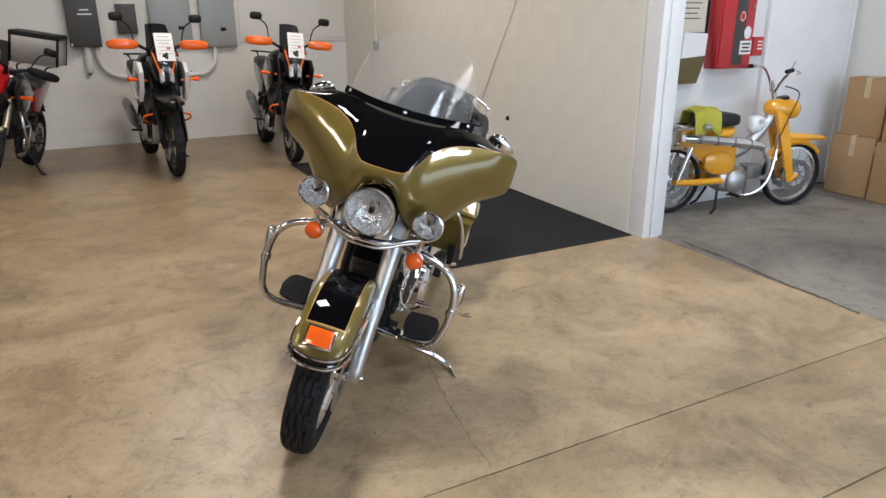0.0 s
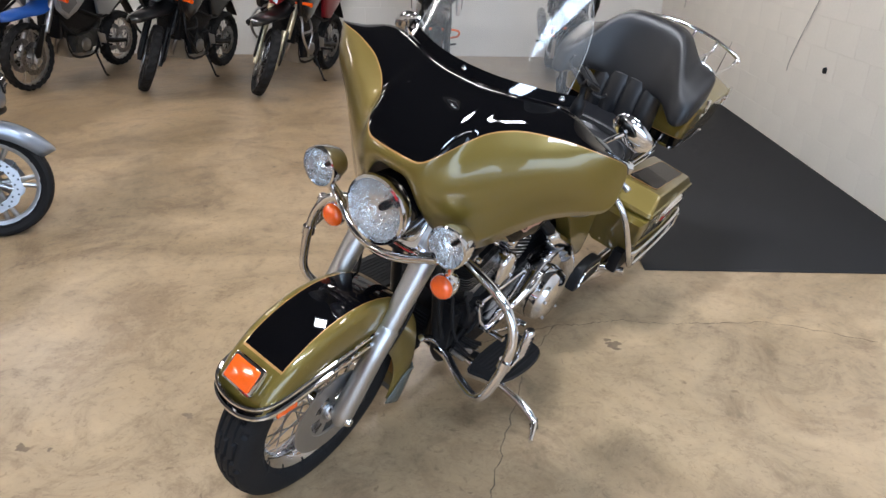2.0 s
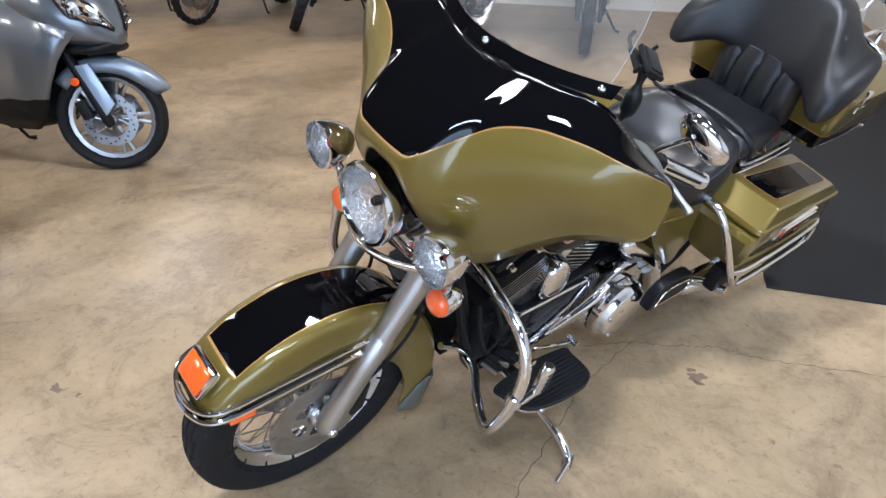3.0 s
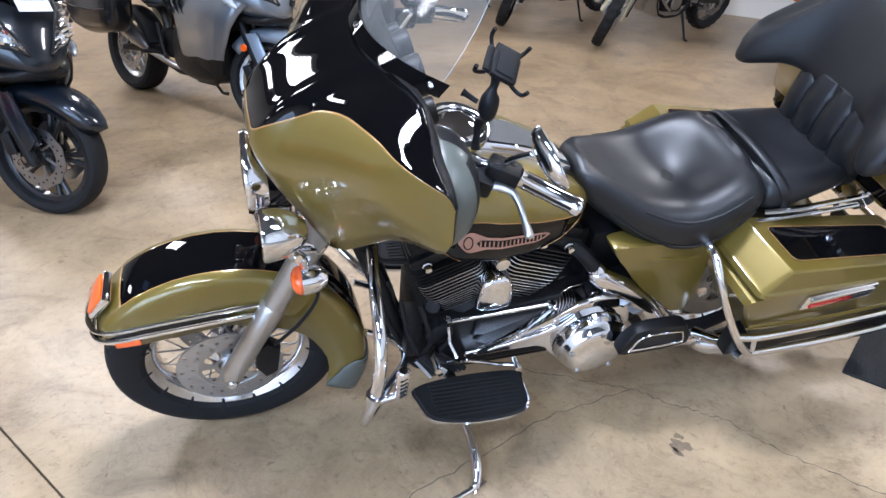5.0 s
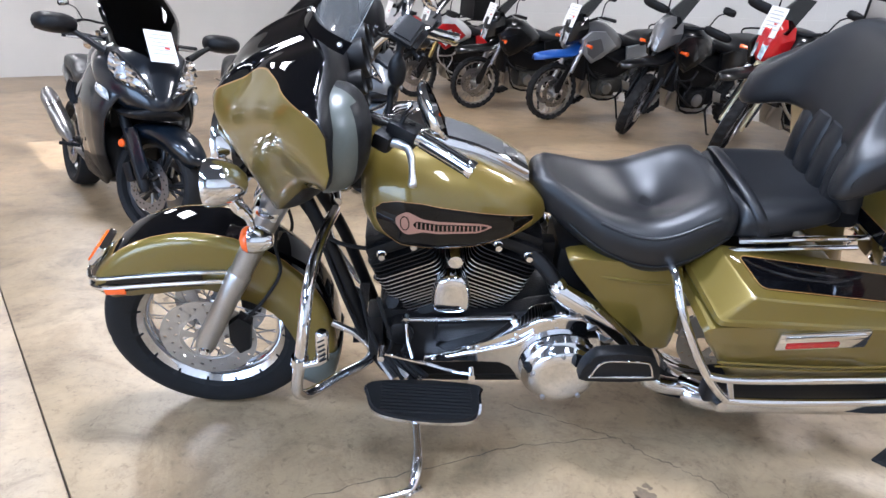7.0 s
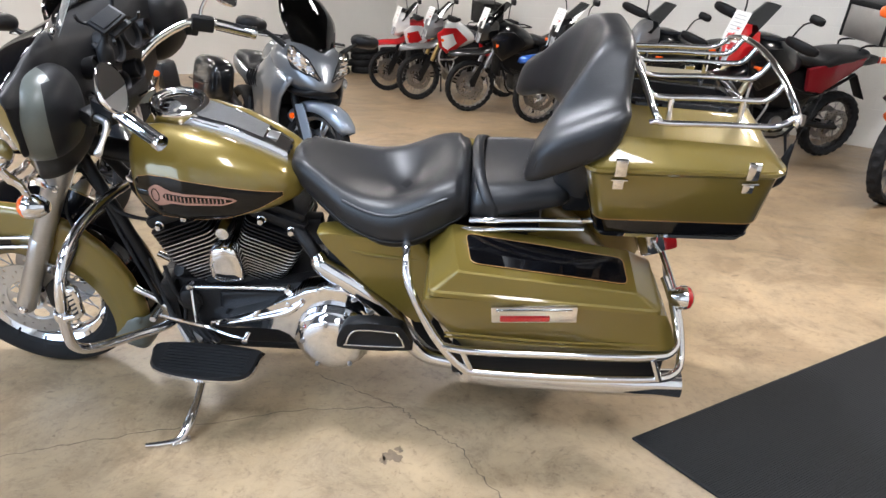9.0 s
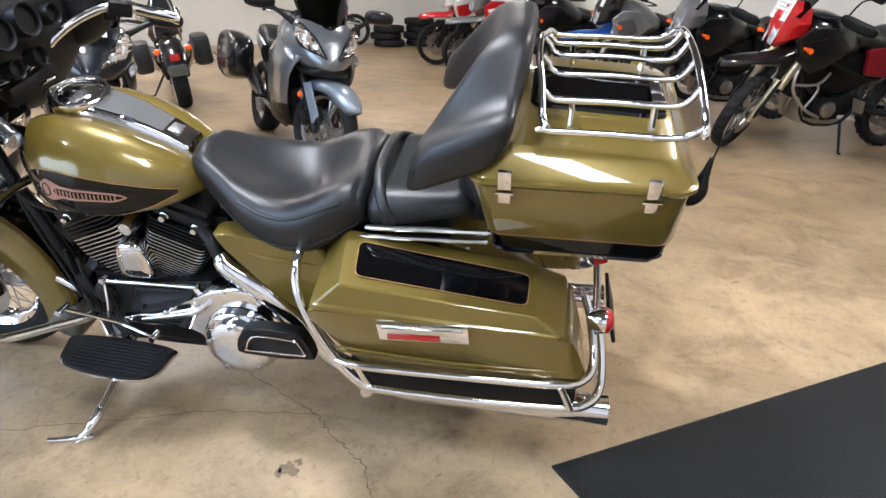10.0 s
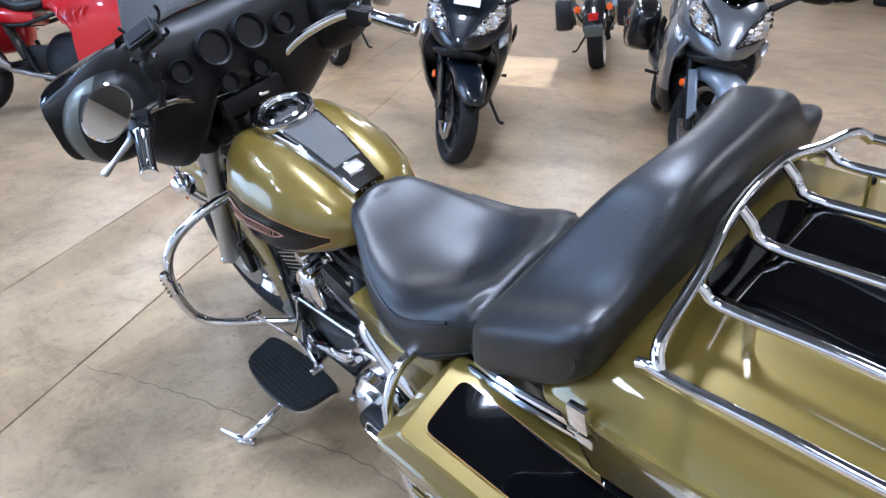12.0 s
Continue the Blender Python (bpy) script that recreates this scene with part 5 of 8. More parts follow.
part("kickstand", tube(B(), [(-0.290, 0.12, 0.232), (-0.305, 0.25, 0.212), (-0.315, 0.36, 0.194), (-0.316, 0.42, 0.184), (-0.310, 0.468, 0.170), (-0.296, 0.502, 0.158), (-0.255, 0.520, 0.160), (-0.208, 0.535, 0.166)], [0.012, 0.013, 0.012, 0.016, 0.017, 0.012, 0.009, 0.008], 10, 3), CHROME, bike, "chrome kickstand, swung out to the floor")
part("kickstand_foot", rbox(B(), (0.055, 0.030, 0.007), bevel=0.003, m=pose(-0.302, 0.500, 0.151, 16.3, 0, 30)), CHROME, bike)

# side covers
for s in (1, -1):
    out = [(-0.715, 0.735), (-0.80, 0.735), (-0.99, 0.715), (-1.035, 0.70), (-1.05, 0.60), (-1.06, 0.44), (-1.03, 0.405), (-0.985, 0.425), (-0.93, 0.48), (-0.85, 0.555), (-0.77, 0.655)]
    sc = part("side_cover", plate(B(), [(p[0], p[1]) for p in spline([(x, z, 0) for x, z in out], 3, True)], s * 0.14, s * 0.205, 0.024, None, 4), OLIVE, bike, "olive side cover under the saddle", angle=50)
    part("cover_crease", tube(B(), [(-0.760, s * 0.196, 0.690), (-0.86, s * 0.2045, 0.672), (-0.97, s * 0.2045, 0.660), (-1.035, s * 0.198, 0.655)], [0.003, 0.006, 0.006, 0.003], 8, 4), OLIVE, sc)
part("backrest_mount", rbox(B(), (0.085, 0.30, 0.20), (-1.462, TY, 0.905), 0.02), PLASTIC, bike, "black backrest mount")
part("rear_frame_cover", rbox(B(), (0.45, 0.22, 0.16), (-1.15, 0, 0.72), 0.04), PLASTIC, bike)

# saddlebags
CROWN = [(-1.136, 0.395, 0.767), (-1.616, 0.376, 0.699), (-1.620, 0.196, 0.712), (-1.108, 0.196, 0.784)]


def soft_quad(corners, r, n=5):
    """A ring through four corners, each rounded over the length r."""
    out = []
    for k in range(4):
        p, c, q = (Vector(corners[i % 4]) for i in (k - 1, k, k + 1))
        a, b = c + (p - c).normalized() * r, c + (q - c).normalized() * r
        out += [a.lerp(c, t).lerp(c.lerp(b, t), t) for t in (i / n for i in range(n + 1))]
    return out


SB = [(-1.038, 0.72), (-1.046, 0.88), (-1.07, 0.97), (-1.11, 1.0), (-1.25, 1.0), (-1.40, 1.0), (-1.55, 1.0), (-1.67, 0.985), (-1.715, 0.96), (-1.745, 0.90), (-1.756, 0.76)]
for s in (1, -1):
    body = []
    for x, k in SB:
        f = (x + 1.04) / -0.71
        zs, zt, yo = 0.692 - 0.052 * f, lerp([(0, 0.780), (0.10, 0.806), (0.25, 0.803), (0.79, 0.736), (0.9, 0.722), (1, 0.702)], f), 0.414 - 0.026 * f
        zc = 0.55
        wf = min(1.0, max(0.0, (x + 1.34) / 0.22))          # the bag's raked front
        sq = lambda y, z: (x - wf * (0.50 * max(0.0, zs - 0.02 - z) + 0.60 * max(0.0, z - zs - 0.022)) + 0.36 * max(0.0, z - 0.52) * min(1.0, max(0.0, (-1.42 - x) / 0.30)), s * (0.27 + (y - 0.27) * (0.5 + 0.5 * k)), zc + (z - zc) * k)
        body.append([sq(y, z) for y, z in ((0.165, zs), (0.165, 0.43), (0.185, 0.40), (0.30, 0.395), (0.345, 0.405), (0.366, 0.435), (0.378, 0.49), (0.384, 0.496), (yo - 0.004, zs - 0.05), (yo, zs - 0.004))])
    bm = B()
    grid(bm, body, False, True, True)
    bag = part("saddlebag", bm, OLIVE, bike, "olive hard saddlebag", angle=40)
    # lid: a lip, sloping flanks and a flat crown with a black inlay
    bm = B()
    levels = [[(-1.058, 0.410, 0.686), (-1.690, 0.390, 0.634), (-1.695, 0.165, 0.640), (-1.046, 0.165, 0.690)],
              [(-1.054, 0.418, 0.694), (-1.692, 0.398, 0.640), (-1.697, 0.162, 0.650), (-1.042, 0.162, 0.702)],
              [(-1.058, 0.417, 0.706), (-1.688, 0.397, 0.651), (-1.692, 0.162, 0.665), (-1.046, 0.162, 0.720)],
              [(-1.066, 0.411, 0.711), (-1.678, 0.391, 0.655), (-1.682, 0.165, 0.668), (-1.054, 0.165, 0.724)],
              [(-1.128, 0.400, 0.763), (-1.622, 0.380, 0.696), (-1.626, 0.190, 0.708), (-1.100, 0.190, 0.780)],
              CROWN]
    grid(bm, [soft_quad([(x, s * y, z) for x, y, z in q], r) for q, r in zip(levels, (0.02, 0.024, 0.024, 0.020, 0.012, 0.010))], False, True)
    ring = soft_quad([(x, s * y, z) for x, y, z in CROWN], 0.010)
    mid = sum(ring, Vector()) / len(ring)
    grid(bm, [[p.lerp(mid, k) for p in ring] for k in (0.0, 0.5, 0.98)], False, True, True)
    part("bag_lid", bm, OLIVE, bag, "olive bevelled saddlebag lid", angle=22)
    across = lambda u, v: (Vector(CROWN[0]).lerp(Vector(CROWN[1]), u)).lerp(Vector(CROWN[3]).lerp(Vector(CROWN[2]), u), v)
    corner = [across(u, v) for u, v in ((0.072, 0.16), (0.955, 0.14), (0.955, 0.76), (0.072, 0.80))]
    ring = soft_quad([(p.x, s * p.y, p.z + 0.0035) for p in corner], 0.024)
    mid = sum(ring, Vector()) / len(ring)
    bm = B()
    grid(bm, [[p - Vector((0, 0, 0.005)) for p in ring]] + [[p.lerp(mid, k) for p in ring] for k in (0.0, 0.5, 0.98)], False, True, True)
    inl = part("lid_inlay", bm, BLACK, bag, "black inlay with a gold pinstripe", angle=40)
    part("pinstripe", tube(B(), ring, 0.0012, 6, 0, True), GOLD, inl)
    lp = pose(-1.343, s * 0.4085, 0.640, s * -6, 0, 0) @ pose(0, 0, 0, 0, 3.5, 0)
    la = part("bag_latch", rbox(B(), (0.232, 0.014, 0.060), bevel=0.004, m=lp), CHROME, bag, "chrome latch plate")
    part("latch_lever", rbox(B(), (0.205, 0.008, 0.013), (0, s * 0.010, 0.017), 0.003, lp), CHROME, la)
    part("reflector", rbox(B(), (0.135, 0.006, 0.017), (0.025, s * 0.008, -0.013), 0.002, lp), RED, la, "red reflector strip")
    bm = B()
    tube(bm, [(-1.10, s * 0.394, 0.545), (-1.40, s * 0.400, 0.532), (-1.70, s * 0.380, 0.516)], 0.0035, 6, 4)
    tube(bm, [(-1.10, s * 0.391, 0.528), (-1.40, s * 0.396, 0.514), (-1.70, s * 0.376, 0.498)], 0.0030, 6, 4)
    part("moulded_ridge", bm, OLIVE, bag)
    part("filler_panel", rbox(B(), (0.62, 0.05, 0.11), (-1.43, s * 0.335, 0.405), 0.012), PLASTIC, bag, "black panel under the bag")
    # guard rails
    up = [(-0.985, 0.18, 0.735), (-0.985, 0.27, 0.735), (-0.996, 0.335, 0.672), (-1.045, 0.372, 0.565), (-1.095, 0.388, 0.482), (-1.150, 0.394, 0.415), (-1.20, 0.394, 0.395), (-1.45, 0.394, 0.388), (-1.70, 0.386, 0.388), (-1.775, 0.365, 0.392), (-1.805, 0.31, 0.408), (-1.80, 0.24, 0.49), (-1.775, 0.18, 0.57)]
    rl = part("bag_guard", tube(B(), [(x, s * y, z) for x, y, z in up], 0.0125, 12, 4), CHROME, bike, "chrome saddlebag guard rail")
    part("upper_rail", tube(B(), [(-1.092, s * 0.388, 0.488), (-1.18, s * 0.400, 0.484), (-1.45, s * 0.400, 0.484), (-1.69, s * 0.388, 0.478), (-1.755, s * 0.362, 0.478), (-1.778, s * 0.31, 0.495), (-1.765, s * 0.23, 0.565), (-1.745, s * 0.18, 0.61)], 0.0115, 12, 4), CHROME, rl)
    for x in (-1.150, -1.695):
        part("rail_strut", tube(B(), [(x, s * 0.394, 0.482 if x > -1.5 else 0.476), (x - 0.032, s * 0.390, 0.392)], 0.010, 10), CHROME, rl)
    part("rail_bracket", tube(B(), [(-1.12, s * 0.22, 0.30), (-1.15, s * 0.30, 0.34), (-1.165, s * 0.385, 0.36)], 0.017, 10), CHROME, rl)

# rear fender and lamps
bm, rows = B(), []
for th in range(20, 175, 8):
    c, s_ = math.cos(radians(th)), math.sin(radians(th))
    rows.append([(-1.275 + (0.40 - r) * c, y, FZ + (0.40 - r) * s_) for y, r in ((-0.105, 0.12), (-0.11, 0.03), (-0.08, 0.006), (0, 0), (0.08, 0.006), (0.11, 0.03), (0.105, 0.12))])
grid(bm, rows)
rf = part("rear_fender", bm, OLIVE, bike, "olive rear fender")
tl = part("tail_lamp", rbox(B(), (0.085, 0.135, 0.100), bevel=0.020, m=pose(-1.722, 0, 0.652, 0, 18, 0)), CHROME, bike, "chrome tail lamp housing")
part("lens", rbox(B(), (0.055, 0.127, 0.092), (-0.052, 0, 0), 0.016, pose(-1.722, 0, 0.652, 0, 18, 0)), RED, tl, "red tail lamp lens")
for s in (1, -1):
    rs = part("rear_signal", lathe(B(), [(0.0, -0.05), (0.022, -0.045), (0.036, -0.015), (0.037, 0.0)], disc_at((-1.800, s * 0.238, 0.580), (-1, 0, 0)), 24), CHROME, bike, "chrome rear turn signal")
    part("lens", lathe(B(), [(0.036, 0.0), (0.034, 0.010), (0.018, 0.022), (0.0, 0.024)], disc_at((-1.800, s * 0.238, 0.580), (-1, 0, 0)), 24), RED, rs, "red lens")
part("signal_bar", tube(B(), [(-1.775, -0.235, 0.580), (-1.785, 0, 0.570), (-1.775, 0.235, 0.580)], 0.011, 10, 3), CHROME, bike)
part("plate_bracket", rbox(B(), (0.012, 0.19, 0.12), bevel=0.004, m=pose(-1.84, 0, 0.42, 0, 14, 0)), PLASTIC, bike)
for s in (1, -1):
    part("seat_rail", tube(B(), [(-1.16, s * 0.20, 0.800), (-1.24, s * 0.215, 0.812), (-1.36, s * 0.215, 0.818), (-1.50, s * 0.20, 0.812), (-1.60, s * 0.16, 0.80)], 0.008, 8, 4), CHROME, bike, "chrome rail under the passenger seat")
    part("seat_rail_lower", tube(B(), [(-1.13, s * 0.205, 0.772), (-1.30, s * 0.22, 0.790), (-1.48, s * 0.21, 0.788)], 0.007, 8, 4), CHROME, bike)

# top box
def ring_part(name, lev, mat, parent, label="", angle=42.0, rise=0.0):
    """Stacked rounded rectangles; above the lid's edge they climb forwards by rise."""
    bm = B()
    grid(bm, [[(x, y, zz + rise * min(1.0, max(0.0, (zz - 1.05) / 0.03)) * (x + 1.76)) for x, y, zz in rrect(x0, x1, hw, r, z, 5, 0.0, rf_)] for z, x0, x1, hw, r, rf_ in lev], False, True, True)
    return part(name, bm, mat, parent, label, angle=angle)


tp = ring_part("top_box", [(0.880, -1.915, -1.487, 0.296, 0.034, 0.045), (0.885, -1.919, -1.482, 0.300, 0.034, 0.045), (1.005, -1.930, -1.454, 0.316, 0.036, 0.05), (1.024, -1.934, -1.449, 0.319, 0.036, 0.05)], OLIVE, bike, "olive hard top box with a lid")
ring_part("black_base", [(0.832, -1.904, -1.499, 0.285, 0.03, 0.04), (0.879, -1.914, -1.488, 0.2945, 0.034, 0.045)], BLACK, tp, "black lower band of the box")
ring_part("chrome_base_strip", [(0.818, -1.900, -1.502, 0.282, 0.03, 0.04), (0.8315, -1.907, -1.496, 0.288, 0.03, 0.04)], CHROME, tp)
ring_part("base_pinstripe", [(0.8785, -1.9165, -1.4855, 0.2972, 0.034, 0.045), (0.8825, -1.9185, -1.4825, 0.2990, 0.034, 0.045)], GOLD, tp)
ring_part("box_lid", [(1.026, -1.938, -1.446, 0.322, 0.036, 0.05), (1.035, -1.944, -1.441, 0.328, 0.038, 0.05), (1.043, -1.943, -1.442, 0.327, 0.038, 0.05), (1.046, -1.936, -1.448, 0.320, 0.038, 0.05), (1.052, -1.932, -1.452, 0.315, 0.038, 0.05),
                      (1.086, -1.910, -1.490, 0.268, 0.045, 0.06), (1.091, -1.905, -1.496, 0.260, 0.045, 0.06), (1.114, -1.893, -1.530, 0.14, 0.04, 0.05), (1.120, -1.885, -1.545, 0.09, 0.04, 0.05)], OLIVE, tp, "olive chamfered lid", 16, 0.055)
ring_part("lid_inlay", [(1.1085, -1.885, -1.56, 0.122, 0.03, 0.03), (1.1245, -1.880, -1.565, 0.116, 0.03, 0.03)], BLACK, tp, "black inlay on the lid", 42.0, 0.055)
part("lid_plate", rbox(B(), (0.030, 0.15, 0.006), (-1.862, 0, 1.133), 0.002), CHROME, tp)
for s in (1, -1):
    for x in (-1.526, -1.845):
        lt = part("box_latch", rbox(B(), (0.030, 0.012, 0.046), (x, s * 0.332, 1.052), 0.003), CHROME, tp, "chrome draw latch")
        part("latch_hook", rbox(B(), (0.028, 0.012, 0.026), (x, s * 0.324, 1.002), 0.003), CHROME, lt)
        part("latch_bail", rbox(B(), (0.042, 0.008, 0.005), (x, s * 0.332, 1.018), 0.0015), CHROME, lt)
# luggage rack
rack = part("luggage_rack", tube(B(), [(-1.930, y, z) for y, z in ((0.292, 1.160), (0.285, 1.180), (0.18, 1.215), (0.06, 1.232), (-0.06, 1.232), (-0.18, 1.215), (-0.285, 1.180), (-0.292, 1.160))], 0.0085, 10, 4), CHROME, bike, "chrome tubular luggage rack")
part("rack_front", tube(B(), [(-1.615, 0.285, 1.150), (-1.598, 0.26, 1.172), (-1.590, 0.16, 1.20), (-1.578, 0.06, 1.228), (-1.578, -0.06, 1.228), (-1.590, -0.16, 1.20), (-1.598, -0.26, 1.172), (-1.615, -0.285, 1.150)], 0.0085, 10, 4), CHROME, rack)
for y, zf, zr in ((0.285, 1.152, 1.150), (0.172, 1.172, 1.168), (0.058, 1.186, 1.182), (-0.058, 1.186, 1.182), (-0.172, 1.172, 1.168), (-0.285, 1.152, 1.150)):
    zb = lerp([(0.0, 1.232), (0.06, 1.232), (0.18, 1.215), (0.29, 1.178)], abs(y))
    zq = lerp([(0.0, 1.228), (0.06, 1.228), (0.16, 1.20), (0.285, 1.152)], abs(y))
    part("rack_bar", tube(B(), [(-1.585, y, zq), (-1.60, y, (zf + zq) / 2 + 0.004), (-1.625, y, zf), (-1.75, y, zf), (-1.868, y, zr), (-1.905, y, zr + 0.010), (-1.930, y, zb)], 0.0075, 10, 4), CHROME, rack)
for x in (-1.66, -1.84):
    for y in (-0.172, 0.172):
        part("rack_post", tube(B(), [(x, y, 1.170), (x, y, 1.108)], 0.008, 8), CHROME, rack)
# aerial
an = part("aerial_base", tube(B(), [(-1.925, 0.215, 0.968), (-1.942, 0.215, 0.972), (-1.958, 0.215, 0.990), (-1.966, 0.215, 1.022), (-1.974, 0.215, 1.072)], [0.018, 0.027, 0.025, 0.012, 0.005], 14, 3), PLASTIC, bike, "black rubber aerial base")
part("aerial_rod", tube(B(), [(-1.976, 0.215, 1.07), (-1.99, 0.215, 1.14), (-2.008, 0.215, 1.22)], [0.0022, 0.0014, 0.0010], 6), PLASTIC, an)


# ---- the other motorcycles in the shop: x ahead from the front wheel, y left, z up ----
paint_cache = {}


def paint(c, metal=0.0):
    key = (*c, metal)
    if key not in paint_cache:
        paint_cache[key] = material("gloss_paint", c, 0.30, metal, 1.0, 0.07, 4.0, 700.0, 0.0, 0.03, 0.2)
    return paint_cache[key]


GOLDF = material("gold_anodised", (0.50, 0.36, 0.14), 0.3, 1.0, 0, 0.08, 9.0, 100.0, 0.03)
WHEELB = material("black_cast_wheel", (0.02, 0.02, 0.022), 0.35, 0.3, 0.3, 0.15, 9.0, 100.0, 0.05)
SCREEN = material("lamp_glass_grey", (0.50, 0.52, 0.55), 0.10, 0.5, 1.0, 0.75, 28.0, 70.0, 0.8, 0.04, 0.5, 0.006)
wheel_cache = {}


def simple_wheel(parent, name, x, R, w, style, rimmat, white=False):
    """A wheel of the other motorcycles: laced or cast, with a knobby or a road tyre."""
    key = (R, w, style, rimmat.name, white)
    if key not in wheel_cache:
        ax = disc_at((0, 0, 0), (0, 1, 0))
        rr = R - w * 1.15
        rim = mesh_of("rim", lathe(B(), [(rr - 0.02, -0.02), (rr, -w * 0.45), (rr + 0.008, -w * 0.45), (rr + 0.002, 0.0), (rr + 0.008, w * 0.45), (rr, w * 0.45), (rr - 0.02, 0.02), (rr - 0.02, -0.02)], ax, 40), rimmat)
        bm, rows, seg = B(), [], 96
        for k in range(seg):
            a, row = 2 * math.pi * k / seg, []
            for y, d in ((-0.45, w * 1.12), (-0.85, w * 0.9), (-1.0, w * 0.55), (-0.92, w * 0.28), (-0.7, w * 0.10), (-0.35, 0.02 * w), (0.0, 0.0), (0.35, 0.02 * w), (0.7, w * 0.10), (0.92, w * 0.28), (1.0, w * 0.55), (0.85, w * 0.9), (0.45, w * 1.12)):
                r = R - d
                if style == "knobby" and abs(y) < 0.93 and (k + (2 if abs(y) > 0.5 else 0)) % 4 < 2:
                    r -= 0.012
                if style != "knobby" and abs(y) < 0.9 and abs(y) > 0.2 and k % 8 < 1:
                    r -= 0.004
                row.append((r * math.cos(a), y * w, r * math.sin(a)))
            rows.append(row)
        grid(bm, rows, True, False, False, (lambda i, j: 1 if (white and j in (0, 1, 10, 11)) else 0))
        tyre = mesh_of("tyre", bm, [RUBBER, WHITEP], True, 30)
        hub = mesh_of("hub", lathe(B(), [(0.0, -0.07), (0.03, -0.065), (0.05, -0.03), (0.03, 0.0), (0.05, 0.03), (0.03, 0.065), (0.0, 0.07)], ax, 20), rimmat)
        ro_, ri_ = R * 0.50, R * 0.33
        bm = B()
        grid(bm, [[((r + (0.004 * math.sin(10 * a) if r > ri_ else 0.0)) * math.cos(a), y, (r + (0.004 * math.sin(10 * a) if r > ri_ else 0.0)) * math.sin(a)) for a in np.linspace(0, 2 * math.pi, 81)[:-1]] for r, y in ((ri_, 0.068), (ro_, 0.068), (ro_, 0.073), (ri_, 0.073), (ri_, 0.068))], False, True)
        for k in range(30):                               # drilled holes
            a, r = 2 * math.pi * k / 30, ri_ + (ro_ - ri_) * (0.28, 0.50, 0.72)[k % 3]
            f = bm.faces.new([bm.verts.new((r * math.cos(a) + 0.0055 * math.cos(b), 0.0736, r * math.sin(a) + 0.0055 * math.sin(b))) for b in np.linspace(0, 2 * math.pi, 9)[:-1]])
            f.material_index = 1
        for k in range(6):
            a = 2 * math.pi * k / 6
            tube(bm, [(0.045 * math.cos(a), 0.066, 0.045 * math.sin(a)), (ri_ * 1.06 * math.cos(a + 0.25), 0.070, ri_ * 1.06 * math.sin(a + 0.25))], 0.008, 6)
        disc = mesh_of("brake_disc", bm, [STEEL, PLASTIC])
        if style == "cast":
            bm = B()
            for k in range(5):
                a = 2 * math.pi * k / 5
                for da in (-0.13, 0.13):
                    tube(bm, [(0.03 * math.cos(a), 0, 0.03 * math.sin(a)), (rr * 0.55 * math.cos(a + da * 0.8), 0.0, rr * 0.55 * math.sin(a + da * 0.8)), ((rr - 0.01) * math.cos(a + da), 0, (rr - 0.01) * math.sin(a + da))], [0.022, 0.013, 0.015], 8)
            sp = mesh_of("wheel_spokes", bm, rimmat)
        else:
            sp = mesh_of("spoke", tube(B(), [(0.036, 0.03, 0.02), (rr - 0.015, 0.008, 0.0)], 0.0026, 5), STEEL)
        wheel_cache[key] = (rim, tyre, hub, disc, sp)
    rim, tyre, hub, disc, sp = wheel_cache[key]
    ro = new(name, rim)
    ro.parent, ro.matrix_basis = parent, pose(x, 0, R)
    for nm, me, m in (("tyre", tyre, Matrix()), ("hub", hub, Matrix()), ("brake_disc", disc, Matrix()), ("brake_disc", disc, pose(0, 0, 0, 0, 0, 180))):
        o = new(nm, me)
        o.parent, o.matrix_basis = ro, m
    n = 1 if style == "cast" else 24
    for k in range(n):
        o = new("wheel_spokes" if style == "cast" else "spoke", sp)
        o.parent, o.matrix_basis = ro, pose(0, 0, 0, 0, 360 / n * k, 180 * (k % 2))
    return ro


def hull(bm, sta, n=24, e=0.6, mat=None):
    """A closed body: rings of (x, half width, low, high) along x."""
    q = spline(sta, 4)
    rows = []
    for x, w, z0, z1 in q:
        zm, h = (z0 + z1) / 2, (z1 - z0) / 2
        rows.append([(x, w * math.copysign(abs(math.cos(a)) ** e, math.cos(a)), zm + h * math.copysign(abs(math.sin(a)) ** e, math.sin(a))) for a in np.linspace(0, 2 * math.pi, n + 1)[:-1]])
    grid(bm, rows, False, True, True, mat)
    return bm


PRINT = material("grey_print", (0.42, 0.42, 0.43), 0.7, 0.0, 0.0, 0.1)


def tag_card(parent, at, turn, size=(0.16, 0.22)):
    """A price card: pale paper with plain grey bars in place of its print."""
    c = part("price_card", rbox(B(), (0.003, size[0], size[1]), bevel=0.0008), WHITEP, parent, "white price card", m=Matrix.Translation(at) @ turn)
    bm = B()
    for k in range(6):
        rbox(bm, (0.001, size[0] * (0.78 if k % 2 else 0.6), size[1] * 0.028), (0.0022, 0, size[1] * (0.36 - 0.12 * k)), 0)
    part("print_bars", bm, PRINT, c)
    part("red_bar", rbox(B(), (0.001, size[0] * 0.18, size[1] * 0.06), (0.0024, size[0] * 0.2, -size[1] * 0.05), 0), REDINK, c)


